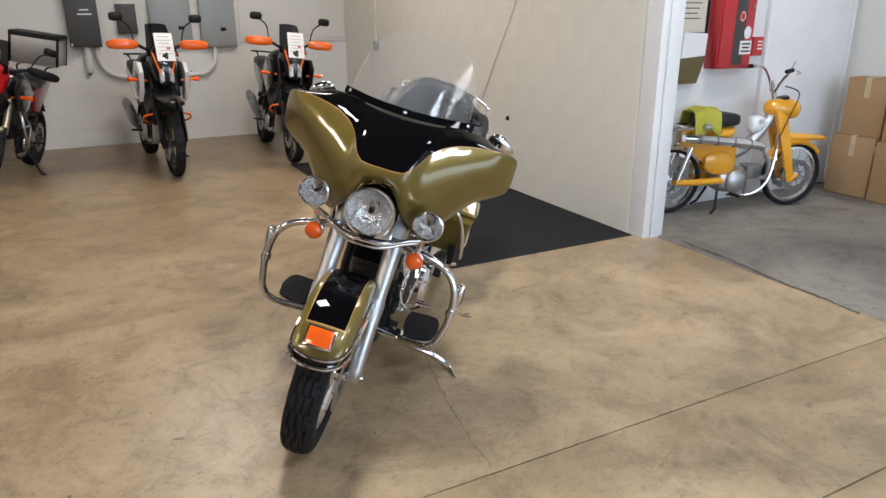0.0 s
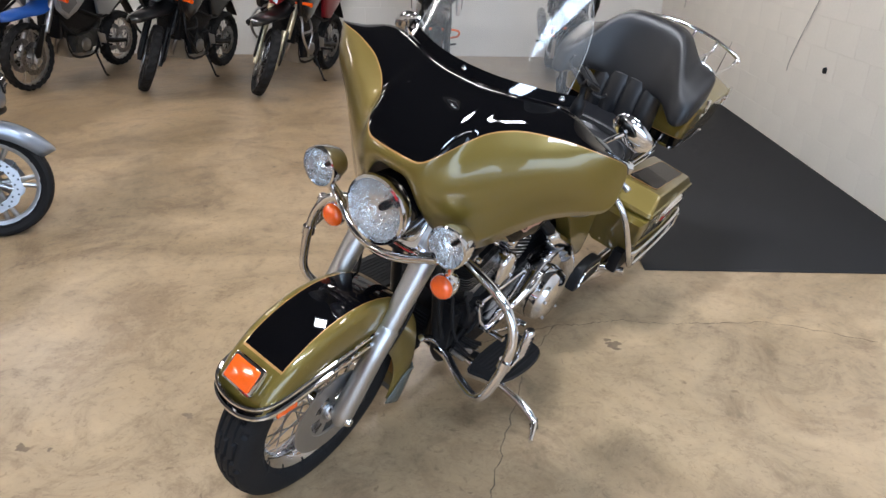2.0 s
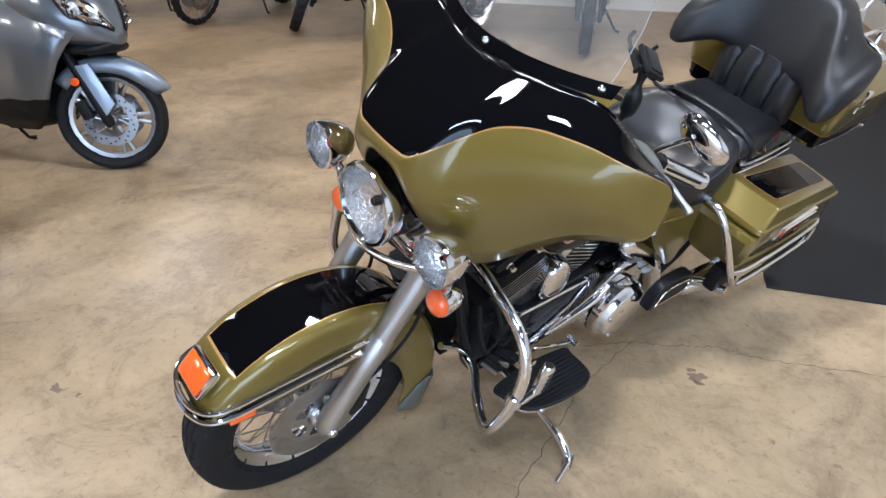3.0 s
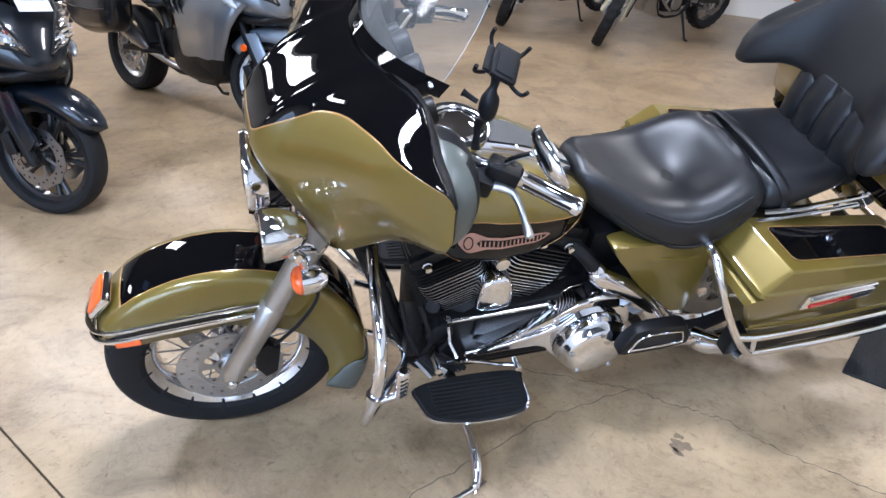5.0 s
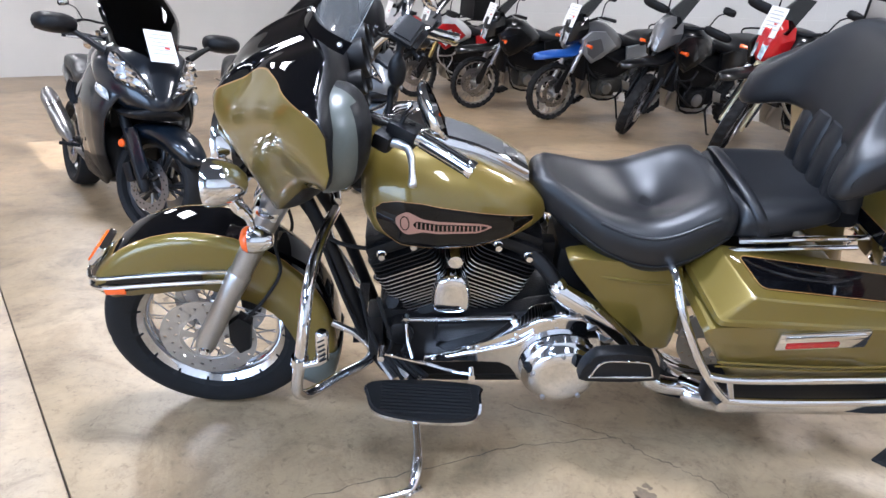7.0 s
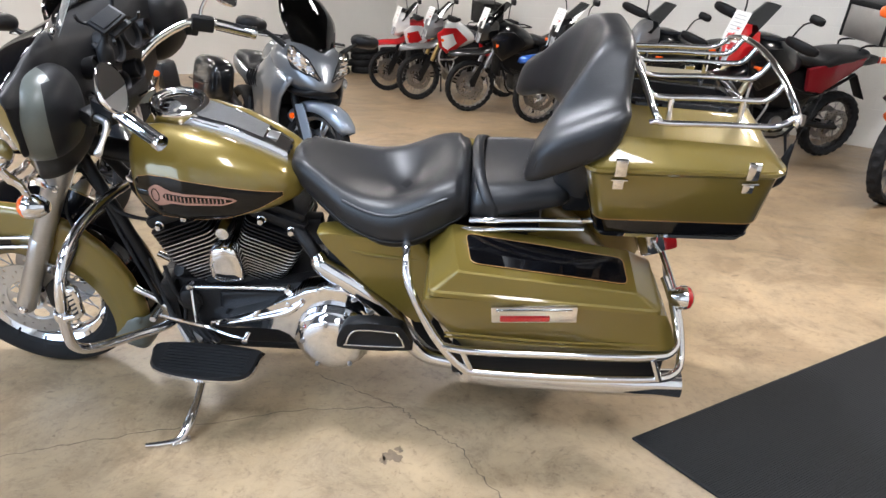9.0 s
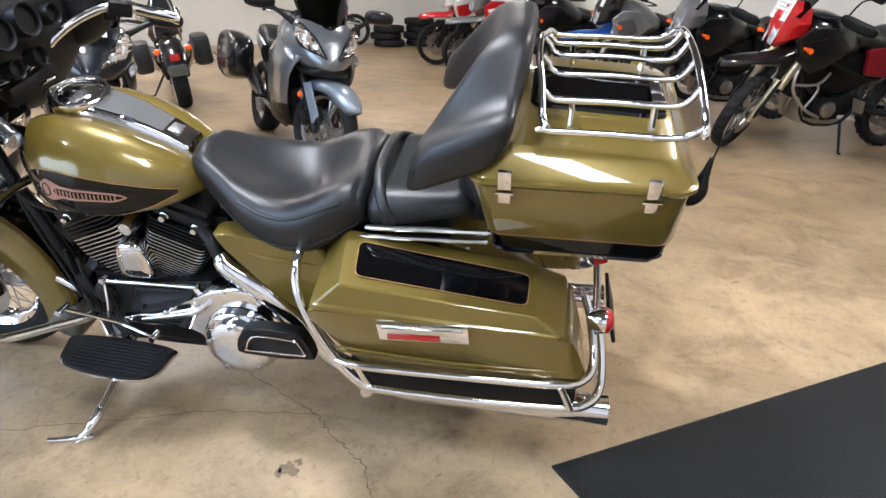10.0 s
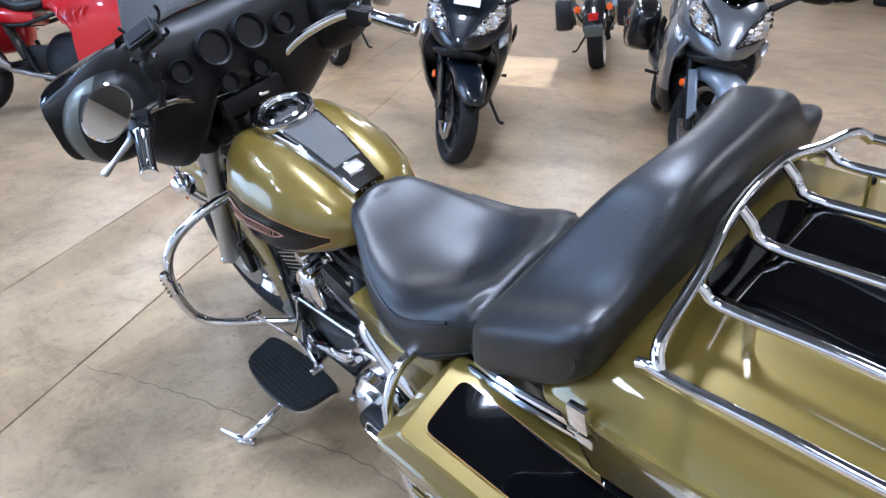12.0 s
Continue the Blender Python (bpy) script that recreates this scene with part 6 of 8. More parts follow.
def bars_and_mirrors(g, x, z, reach=0.40, guards=None, mirrors=True, rise=0.05):
    part("handlebar", tube(B(), [(x, -reach, z + rise), (x + 0.05, -reach * 0.55, z + rise), (x + 0.07, -0.06, z), (x + 0.07, 0.06, z), (x + 0.05, reach * 0.55, z + rise), (x, reach, z + rise)], 0.012, 8, 4), PLASTIC, g)
    for s in (1, -1):
        part("grip", tube(B(), [(x + 0.02, s * (reach - 0.13), z + rise), (x - 0.005, s * (reach + 0.01), z + rise)], 0.017, 10), RUBBER, g)
        part("lever", tube(B(), [(x + 0.06, s * (reach - 0.18), z + rise - 0.005), (x + 0.075, s * (reach - 0.08), z + rise - 0.008), (x + 0.05, s * reach, z + rise - 0.01)], 0.006, 6, 3), ALLOY, g)
        if guards:
            bm = B()
            hull(bm, [(x + 0.105, 0.02, -0.012, 0.014), (x + 0.095, 0.085, -0.030, 0.034), (x + 0.07, 0.125, -0.034, 0.036), (x + 0.02, 0.12, -0.020, 0.022)], 14)
            bmesh.ops.translate(bm, verts=bm.verts[:], vec=(0, s * (reach - 0.06), z + rise))
            part("hand_guard", bm, guards, g)
        if mirrors:
            part("mirror_stem", tube(B(), [(x + 0.03, s * (reach - 0.16), z + rise), (x + 0.04, s * (reach - 0.13), z + rise + 0.12), (x + 0.05, s * (reach - 0.06), z + rise + 0.17)], 0.006, 6, 3), PLASTIC, g)
            bm = hull(B(), [(0.025, 0.01, -0.008, 0.008), (0.015, 0.045, -0.022, 0.022), (0.0, 0.056, -0.030, 0.030), (-0.012, 0.05, -0.026, 0.026)], 14)
            mi = part("mirror", bm, PLASTIC, g, m=pose(x + 0.05, s * (reach - 0.03), z + rise + 0.19))
            part("mirror_glass", rbox(B(), (0.002, 0.082, 0.042), (-0.014, 0, 0), 0.0008), MIRROR, mi)


def lower_works(g, wb, frame_mat, engine_mat, fins=True, exhaust=1):
    """Engine, frame, swingarm, exhaust, stand and chain."""
    bm = B()
    rbox(bm, (0.30, 0.26, 0.22), (-wb * 0.48, 0, 0.40), 0.05)
    rbox(bm, (0.22, 0.20, 0.20), (-wb * 0.62, 0, 0.42), 0.04)
    lathe(bm, [(0.0, 0.155), (0.07, 0.15), (0.10, 0.13), (0.10, -0.13), (0.07, -0.15), (0.0, -0.155)], disc_at((-wb * 0.47, 0, 0.40), (0, 1, 0)), 20)
    part("engine", bm, engine_mat, g, "engine case")
    base = pose(-wb * 0.42, 0, 0.50, 0, 14, 0)
    if fins:
        for k in range(6):
            part("cylinder_fin", rbox(B(), (0.17, 0.20, 0.008), (0, 0, 0.02 + 0.026 * k), 0.002, base), engine_mat, g)
    part("cylinder_head", rbox(B(), (0.18, 0.20, 0.10), (0, 0, 0.22), 0.02, base), engine_mat, g)
    for s in (1, -1):
        part("frame_tube", tube(B(), [(-0.30, s * 0.05, 0.92), (-wb * 0.27, s * 0.11, 0.62), (-wb * 0.34, s * 0.12, 0.30), (-wb * 0.6, s * 0.12, 0.28), (-wb * 0.68, s * 0.13, 0.55)], 0.016, 8, 3), frame_mat, g)
        part("frame_tube", tube(B(), [(-0.30, s * 0.05, 0.90), (-wb * 0.5, s * 0.15, 0.74), (-wb * 0.72, s * 0.14, 0.66), (-wb * 1.0, s * 0.11, 0.84)], 0.015, 8, 3), frame_mat, g)
        part("swingarm", tube(B(), [(-wb * 0.66, s * 0.10, 0.40), (-wb * 0.85, s * 0.11, 0.35), (-wb, s * 0.10, 0.32)], [0.030, 0.028, 0.022], 8), frame_mat, g)
        part("foot_peg", tube(B(), [(-wb * 0.66, s * 0.14, 0.36), (-wb * 0.67, s * 0.26, 0.37)], 0.012, 8), RUBBER, g)
    part("header_pipe", tube(B(), [(-wb * 0.35, 0.04, 0.62), (-wb * 0.27, 0.05, 0.50), (-wb * 0.30, -0.03, 0.32), (-wb * 0.5, -0.10, 0.27), (-wb * 0.75, -0.15, 0.36)], 0.022, 10, 4), STEEL, g)
    for s in ((-1,) if exhaust == 1 else (1, -1)):
        part("muffler", tube(B(), [(-wb * 0.74, s * 0.16, 0.37), (-wb * 0.80, s * 0.18, 0.43), (-wb * 1.05, s * 0.20, 0.60), (-wb * 1.10, s * 0.20, 0.635)], [0.025, 0.055, 0.058, 0.04], 14), STEEL if exhaust == 1 else CHROME, g)
    part("side_stand", tube(B(), [(-wb * 0.60, 0.12, 0.28), (-wb * 0.57, 0.27, 0.06), (-wb * 0.56, 0.31, 0.052)], [0.013, 0.011, 0.016], 8), PLASTIC, g)
    part("shock_absorber", tube(B(), [(-wb * 0.70, 0, 0.40), (-wb * 0.78, 0, 0.72)], 0.035, 10), DIRTY, g)
    part("radiator", rbox(B(), (0.04, 0.26, 0.24), (-wb * 0.235, 0, 0.62), 0.008), PLASTIC, g)


def adventure_bike(m, label, body, accent, fork=PLASTIC, rim=WHEELB, frame_mat=PLASTIC, guards=None, crash=None, cards=True, boxes=None, mask=None, fender=None, top=None, group="motorcycles along the back wall", rise=1.26, steer=0.0, flank_mat=None):
    """A tall trail motorcycle with a beak, shrouds, screen and long travel."""
    g = empty("adventure_motorcycle", m, label, "motorcycle", group)
    wb = 1.50
    simple_wheel(g, "front_wheel", 0, 0.345, 0.050, "knobby", rim)
    simple_wheel(g, "rear_wheel", -wb, 0.325, 0.068, "knobby", rim)
    for s in (1, -1):
        part("fork_leg", tube(B(), [(0.02, s * 0.10, 0.30), (0.0, s * 0.10, 0.345), (-0.16, s * 0.10, 0.66)], [0.02, 0.028, 0.030], 12), PLASTIC if fork is GOLDF else fork, g)
        part("fork_tube", tube(B(), [(-0.13, s * 0.10, 0.60), (-0.29, s * 0.10, 0.93)], 0.026, 12), fork, g)
        part("fork_guard", plate(B(), [(0.035, 0.36), (0.055, 0.44), (-0.085, 0.68), (-0.135, 0.68), (-0.02, 0.36)], s * 0.120, s * 0.136, 0.006), PLASTIC, g, "black fork guard")
    bm = B()
    grid(bm, [[(x, y * w, z - 0.05 * y * y) for y in (-1, -0.6, 0, 0.6, 1)] for x, w, z in spline([(0.30, 0.02, 0.755), (0.24, 0.075, 0.77), (0.08, 0.10, 0.79), (-0.12, 0.11, 0.80), (-0.25, 0.12, 0.86)], 3)])
    bk = part("beak", bm, fender or body, g, angle=60)
    bk.modifiers.new("thick", "SOLIDIFY").thickness = 0.008
    hm = part("headlamp_mask", hull(B(), [(-0.045, 0.03, 0.88, 0.97), (-0.075, 0.072, 0.83, 1.06), (-0.15, 0.112, 0.84, 1.12), (-0.26, 0.12, 0.88, 1.12)], 10, 0.9), mask or body, g, angle=24)
    for s in (1, -1):
        part("headlamp", plate(B(), [(-0.028, -0.085), (0.006, -0.100), (0.044, 0.080), (-0.012, 0.100)] if s > 0 else [(-0.044, 0.080), (-0.006, -0.100), (0.028, -0.085), (0.012, 0.100)], -0.006, 0.006, 0.003, pose(0, 0, 0, 0, 0, 90)), SCREEN, hm, "narrow clear headlamp", m=pose(-0.056, s * 0.036, 0.945, 0, -14, s * 30))
        if guards and guards is not PLASTIC:
            part("mask_stripe", tube(B(), [(-0.040, s * 0.022, 0.865), (-0.062, s * 0.062, 0.96), (-0.085, s * 0.095, 1.06)], 0.007, 6, 3), guards, hm, "orange stripe")
        part("turn_signal", tube(B(), [(-0.20, s * 0.14, 0.86), (-0.19, s * 0.24, 0.87), (-0.18, s * 0.29, 0.87)], [0.008, 0.012, 0.018], 8), AMBER, g)
    bm = B()
    grid(bm, [[(-0.12 - 0.26 * h - 1.6 * y * y, y * (1 - 0.35 * h), 1.04 + 0.22 * h - 0.5 * y * y) for y in np.linspace(-0.13, 0.13, 9)] for h in np.linspace(0, 1, 6)])
    part("screen", bm, SMOKE, g, "smoked wind screen", angle=60)
    part("tank", hull(B(), [(-0.26, 0.07, 0.84, 0.96), (-0.32, 0.15, 0.78, 1.03), (-0.45, 0.19, 0.74, 1.06), (-0.60, 0.165, 0.76, 1.01), (-0.74, 0.11, 0.80, 0.92)], 24, 0.7), body, g, angle=60)
    for s in (1, -1):
        part("shroud", plate(B(), [(-0.14, 0.92), (-0.19, 0.78), (-0.30, 0.70), (-0.42, 0.75), (-0.60, 0.86), (-0.42, 0.99), (-0.24, 0.99)], s * 0.165, s * 0.205, 0.015), accent, g)
        part("shroud_inset", plate(B(), [(-0.19, 0.90), (-0.22, 0.79), (-0.30, 0.745), (-0.43, 0.82), (-0.36, 0.93)], s * 0.204, s * 0.212, 0.004), body, g)
        part("side_panel", plate(B(), [(-0.80, 0.84), (-0.84, 0.68), (-1.0, 0.66), (-1.34, 0.86), (-1.36, 0.92), (-1.1, 0.90)], s * 0.115, s * 0.150, 0.012), flank_mat or accent, g)
    part("seat", hull(B(), [(-0.70, 0.06, 0.88, 0.95), (-0.78, 0.12, 0.84, 0.94), (-0.95, 0.15, 0.82, 0.91), (-1.10, 0.16, 0.85, 0.96), (-1.38, 0.14, 0.88, 0.97), (-1.44, 0.08, 0.90, 0.95)], 20, 0.65), VINYL, g, "black seat", angle=60)
    part("tail", hull(B(), [(-1.28, 0.11, 0.84, 0.91), (-1.48, 0.09, 0.84, 0.92), (-1.62, 0.05, 0.85, 0.91)], 16), PLASTIC, g)
    part("tail_lamp", rbox(B(), (0.03, 0.10, 0.05), (-1.63, 0, 0.88), 0.01), RED, g)
    part("rear_mudguard", rbox(B(), (0.30, 0.12, 0.012), bevel=0.004, m=pose(-1.68, 0, 0.70, 0, -52, 0)), PLASTIC, g)
    rk = B()
    for s in (1, -1):
        tube(rk, [(-1.30, s * 0.10, 0.95), (-1.34, s * 0.12, 1.0), (-1.62, s * 0.12, 1.0), (-1.64, 0, 1.0)], 0.008, 8, 3)
    part("luggage_rack", rk, PLASTIC, g)
    lower_works(g, wb, frame_mat, ENGINE if rim is WHEELB else DIRTY)
    for s in (1, -1):
        part("clutch_cover" if s > 0 else "alternator_cover", lathe(B(), [(0.0, 0.022), (0.050, 0.020), (0.066, 0.012), (0.072, -0.01)], disc_at((-wb * 0.47, s * 0.156, 0.40), (0, s, 0)), 20), ALLOY, g, "bare metal engine cover")
        part("heel_plate", plate(B(), [(-0.93, 0.50), (-1.06, 0.46), (-1.08, 0.36), (-0.98, 0.33)], s * 0.135, s * 0.142, 0.002), ALLOY, g)
        part("radiator_hose", tube(B(), [(-0.35, s * 0.11, 0.70), (-0.42, s * 0.15, 0.60), (-0.56, s * 0.14, 0.52)], 0.016, 8, 3), RUBBER, g)
    part("skid_plate", plate(B(), [(-0.40, 0.50), (-0.46, 0.28), (-0.95, 0.25), (-0.95, 0.28), (-0.50, 0.32), (-0.44, 0.50)], -0.13, 0.13, 0.008), ALLOY, g)
    if crash is ORANGE:
        part("crash_bar", tube(B(), [(-0.40, 0.13, 0.52), (-0.26, 0.22, 0.56), (-0.20, 0.235, 0.61), (-0.18, 0.17, 0.635), (-0.17, 0, 0.64), (-0.18, -0.17, 0.635), (-0.20, -0.235, 0.61), (-0.26, -0.22, 0.56), (-0.40, -0.13, 0.52)], 0.011, 8, 4), crash, g, "orange crash bar round the radiator")
    elif crash:
        for s in (1, -1):
            bm = B()
            tube(bm, [(-0.36, s * 0.12, 0.86), (-0.22, s * 0.25, 0.78), (-0.20, s * 0.29, 0.62), (-0.36, s * 0.28, 0.46), (-0.62, s * 0.17, 0.34)], 0.013, 8, 4)
            tube(bm, [(-0.20, s * 0.28, 0.66), (-0.42, s * 0.27, 0.66), (-0.60, s * 0.16, 0.72)], 0.012, 8, 4)
            tube(bm, [(-0.36, s * 0.28, 0.46), (-0.44, s * 0.275, 0.60), (-0.42, s * 0.27, 0.66)], 0.010, 8, 3)
            part("crash_bar", bm, crash, g)
    if top or boxes:
        part("top_case", rbox(B(), (0.34, 0.40, 0.26), (-1.56, 0, 1.14), 0.03), top or boxes, g, "hard top case")
        part("top_case_lid", rbox(B(), (0.355, 0.415, 0.045), (-1.56, 0, 1.262), 0.016), PLASTIC, g, "black rim of the top case")
        for sx in (-1, 1):
            for sy in (-1, 1):
                part("case_corner", rbox(B(), (0.022, 0.022, 0.24), (-1.56 + sx * 0.163, sy * 0.193, 1.135), 0.006), PLASTIC, g)
    if boxes:
        for s in (1, -1):
            part("pannier", rbox(B(), (0.42, 0.19, 0.32), (-1.40, s * 0.245, 0.76), 0.03), boxes, g, "hard side case")
    bars_and_mirrors(g, -0.36, 1.06, 0.35, guards)
    part("engine_block", hull(B(), [(-0.30, 0.05, 0.64, 0.86), (-0.40, 0.085, 0.55, 0.86), (-0.75, 0.09, 0.50, 0.82), (-1.0, 0.08, 0.60, 0.86), (-1.2, 0.06, 0.72, 0.88)], 18, 0.65), ENGINE, g, "black frame and engine parts")
    if cards:
        tag_card(g, (-0.10, 0.01, 1.10), pose(0, 0, 0, 0, -20, 4), (0.15, 0.21))
    tall = Matrix.Translation((0, 0, 0.58)) @ Matrix.Diagonal((1.10, 1.22, rise, 1)) @ Matrix.Translation((0, 0, -0.58))
    fork_axis = Vector((-0.31, 0, 0.63)).normalized()
    turn = Matrix.Translation((0, 0, 0.345)) @ Matrix.Rotation(radians(steer), 4, fork_axis) @ Matrix.Translation((0, 0, -0.345))
    for o in g.children:
        if o.name.split(".")[0] in ("front_wheel", "fork_leg", "fork_tube", "fork_guard", "handlebar", "grip", "lever", "hand_guard", "mirror_stem", "mirror"):
            o.matrix_basis = turn @ o.matrix_basis
    for o in g.children:                       # long-legged: the upper works ride high
        if o.name.split(".")[0] in ("headlamp_mask", "screen", "tank", "shroud", "shroud_inset", "seat", "side_panel", "tail", "tail_lamp", "handlebar", "grip", "lever", "hand_guard", "mirror_stem", "mirror",
                                    "price_card", "luggage_rack", "turn_signal", "beak", "top_case", "top_case_lid", "case_corner", "engine_block", "fork_tube"):
            o.matrix_basis = tall @ o.matrix_basis
    return g


def sport_tourer(m, label, body, dark, rim, cases=True, card=True, screen=SMOKE, group="sport tourers in a row", front_fender=None, steer=24.0, case=None):
    """A fully faired touring motorcycle with twin headlamps and side cases."""
    g = empty("sport_touring_motorcycle", m, label, "motorcycle", group)
    wb = 1.52
    simple_wheel(g, "front_wheel", 0, 0.300, 0.060, "cast", rim)
    simple_wheel(g, "rear_wheel", -wb, 0.310, 0.085, "cast", rim)
    for s in (1, -1):
        part("fork_leg", tube(B(), [(0.015, s * 0.105, 0.27), (0.0, s * 0.105, 0.30), (-0.15, s * 0.105, 0.62), (-0.23, s * 0.105, 0.80)], [0.02, 0.030, 0.028, 0.026], 12), PLASTIC, g)
        part("brake_caliper", rbox(B(), (0.06, 0.05, 0.11), bevel=0.012, m=pose(-0.12, s * 0.09, 0.36, 0, -24, 0)), ENGINE, g)
    # mudguard
    rows = []
    for a in np.linspace(27, 142, 18):
        k = lerp([(27, 0.30), (34, 0.66), (52, 1.0), (110, 1.0), (142, 0.7)], a)
        R = lerp([(27, 0.378), (45, 0.362), (80, 0.352), (142, 0.35)], a)
        sec = ((-0.095, 0.085), (-0.098, 0.03), (-0.075, 0.008), (-0.035, 0.0), (0, -0.001), (0.035, 0.0), (0.075, 0.008), (0.098, 0.03), (0.095, 0.085))
        rows.append([((R - d) * math.cos(radians(a)), y * k, 0.30 + (R - d) * math.sin(radians(a))) for y, d in sec])
    bm = B()
    grid(bm, rows)
    fd = part("front_fender", bm, front_fender or body, g, angle=50)
    fd.modifiers.new("thick", "SOLIDIFY").thickness = 0.006
    for s in (1, -1):
        part("fender_stay", plate(B(), [(-0.02, 0.30), (-0.15, 0.60), (-0.06, 0.62), (0.05, 0.40)], s * 0.112, s * 0.130, 0.006), front_fender or body, g)
        part("side_reflector", lathe(B(), [(0.0, 0.010), (0.020, 0.009), (0.024, 0.0)], disc_at((-0.135, s * 0.142, 0.52), (0, s, 0)), 16), AMBER, g, "round amber reflector")
    # nose, flanks, tank
    nose = [(0.150, 0.028, 0.735, 0.775), (0.125, 0.080, 0.712, 0.830), (0.05, 0.165, 0.695, 0.955), (-0.06, 0.232, 0.69, 1.035), (-0.19, 0.262, 0.72, 1.075), (-0.34, 0.24, 0.80, 1.06)]
    xs = [q[0] for q in nose][::-1]

    def skin(x, a, off):
        """The nose's skin at x; a: 0 at the flank, 90 at the crown."""
        w, z0, z1 = (float(np.interp(x, xs, [q[k] for q in nose][::-1])) for k in (1, 2, 3))
        c, q = math.cos(radians(a)), math.sin(radians(a))
        return (x + off * 0.6, (w + off) * abs(c) ** 0.86, (z0 + z1) / 2 + ((z1 - z0) / 2 + off) * math.copysign(abs(q) ** 0.86, q))

    part("nose_fairing", hull(B(), nose, 28, 0.86), body, g, angle=60)
    part("nose_grille", hull(B(), [(0.135, 0.03, 0.700, 0.735), (0.10, 0.11, 0.675, 0.735), (0.0, 0.17, 0.66, 0.72), (-0.15, 0.18, 0.66, 0.76)], 18, 0.8), PLASTIC, g, "black lower nose")
    for s in (1, -1):
        def lens_rows(off, bumpy):
            out = []
            for k in range(15):
                f = k / 14
                x = 0.138 - 0.235 * f
                lo = lerp([(0, 38), (0.25, 8), (0.6, 4), (0.85, 22), (1, 40)], f)
                hi = lerp([(0, 50), (0.2, 52), (0.6, 46), (0.85, 46), (1, 43)], f)
                row = [skin(x, a, off + (0.009 * ((k * 7 + n * 5) % 4) if bumpy and 0 < n < 7 and 0 < k < 14 else 0.0)) for n, a in enumerate(np.linspace(lo, hi, 8))]
                out.append([(q[0], s * q[1], q[2]) for q in row])
            return out
        bm = B()
        grid(bm, lens_rows(0.005, True))
        hl = part("headlamp", bm, CHROME, g, "large slanted faceted headlamp", smooth=False)
        ring = lens_rows(0.008, False)
        part("lamp_rim", tube(B(), [r[0] for r in ring] + [r[-1] for r in ring[::-1]], 0.006, 6, 0, True), PLASTIC, hl)
        for f, a, r in ((0.02, 24, 0.036), (0.085, 32, 0.028)):
            q = skin(f, a, 0.012)
            part("projector", lathe(B(), [(0.0, 0.012), (r * 0.7, 0.009), (r, 0.0), (r * 1.05, -0.03)], disc_at((q[0], s * q[1], q[2]), (0.8, s * 0.5, 0.3)), 18), SCREEN, hl)
        # broad flank from the nose to the rider's knee, dark along its foot
        rows = []
        for k in range(17):
            f = k / 16
            xt, zt = lerp([(0, 0.02), (0.2, -0.12), (1, -0.80)], f), lerp([(0, 0.800), (0.2, 0.93), (0.5, 0.98), (0.8, 0.88), (1, 0.80)], f)
            xb, zb = lerp([(0, -0.30), (0.3, -0.36), (1, -0.74)], f), lerp([(0, 0.30), (0.3, 0.235), (0.7, 0.225), (1, 0.30)], f)
            row = []
            for n in range(13):
                h = n / 12
                bow = lerp([(0, 0.205), (0.15, 0.258), (0.32, 0.285), (0.42, 0.272), (0.6, 0.255), (0.8, 0.215), (1, 0.135)], h)
                lead = lerp([(0, 0.82), (0.12, 0.97), (0.4, 1.0), (1, 0.86)], f)
                x = xt + (xb - xt) * h + (0.16 * math.sin(math.pi * h) if f > 0.8 else 0.0) * (f - 0.8) / 0.2
                row.append((x, s * bow * lead, zt + (zb - zt) * h))
            rows.append(row)
        bm = B()
        grid(bm, rows, mat=lambda i, j: 1 if j >= 9 or (i >= 13 and j >= 5) else 0)
        sf = part("side_fairing", bm, [body, PLASTIC], g, "broad painted side fairing with a dark foot", angle=34)
        mod = sf.modifiers.new("thick", "SOLIDIFY")
        mod.thickness, mod.offset = 0.012, 0
        for k in range(4):
            x = -0.50 - 0.055 * k
            part("louvre", tube(B(), [(x, s * 0.276, 0.80), (x - 0.035, s * 0.280, 0.735), (x - 0.005, s * 0.262, 0.665)], [0.006, 0.011, 0.005], 6, 2), dark, sf)
        part("indicator", hull(B(), [(0.075, 0.006, -0.006, 0.006), (0.03, 0.022, -0.020, 0.026), (-0.02, 0.024, -0.024, 0.022), (-0.06, 0.006, -0.010, 0.008)], 12, 0.9), SCREEN, g, "clear side indicator", m=pose(-0.085, s * 0.248, 0.795, 0, 30, s * -14))
        # mirrors on arms
        part("mirror_arm", tube(B(), [(-0.12, s * 0.22, 1.00), (-0.16, s * 0.32, 1.06), (-0.18, s * 0.38, 1.09)], [0.022, 0.016, 0.014], 8, 3), dark, g)
        mi = part("mirror", hull(B(), [(0.07, 0.02, -0.015, 0.015), (0.04, 0.085, -0.038, 0.042), (-0.02, 0.11, -0.05, 0.055), (-0.05, 0.105, -0.048, 0.05)], 18, 0.75), dark, g, m=pose(-0.18, s * 0.44, 1.11, 0, 0, -s * 10))
        part("mirror_glass", rbox(B(), (0.002, 0.18, 0.080), (-0.051, 0, 0), 0.0008), MIRROR, mi)
    part("belly_pan", hull(B(), [(-0.28, 0.10, 0.28, 0.50), (-0.36, 0.20, 0.24, 0.60), (-0.60, 0.21, 0.22, 0.62), (-0.80, 0.16, 0.25, 0.60), (-0.90, 0.10, 0.30, 0.5)], 20, 0.6), ENGINE, g)
    part("tank", hull(B(), [(-0.36, 0.09, 0.84, 0.98), (-0.44, 0.17, 0.78, 1.04), (-0.58, 0.195, 0.74, 1.06), (-0.74, 0.165, 0.74, 1.0), (-0.88, 0.10, 0.76, 0.88)], 24, 0.7), body, g, angle=60)
    bm = B()
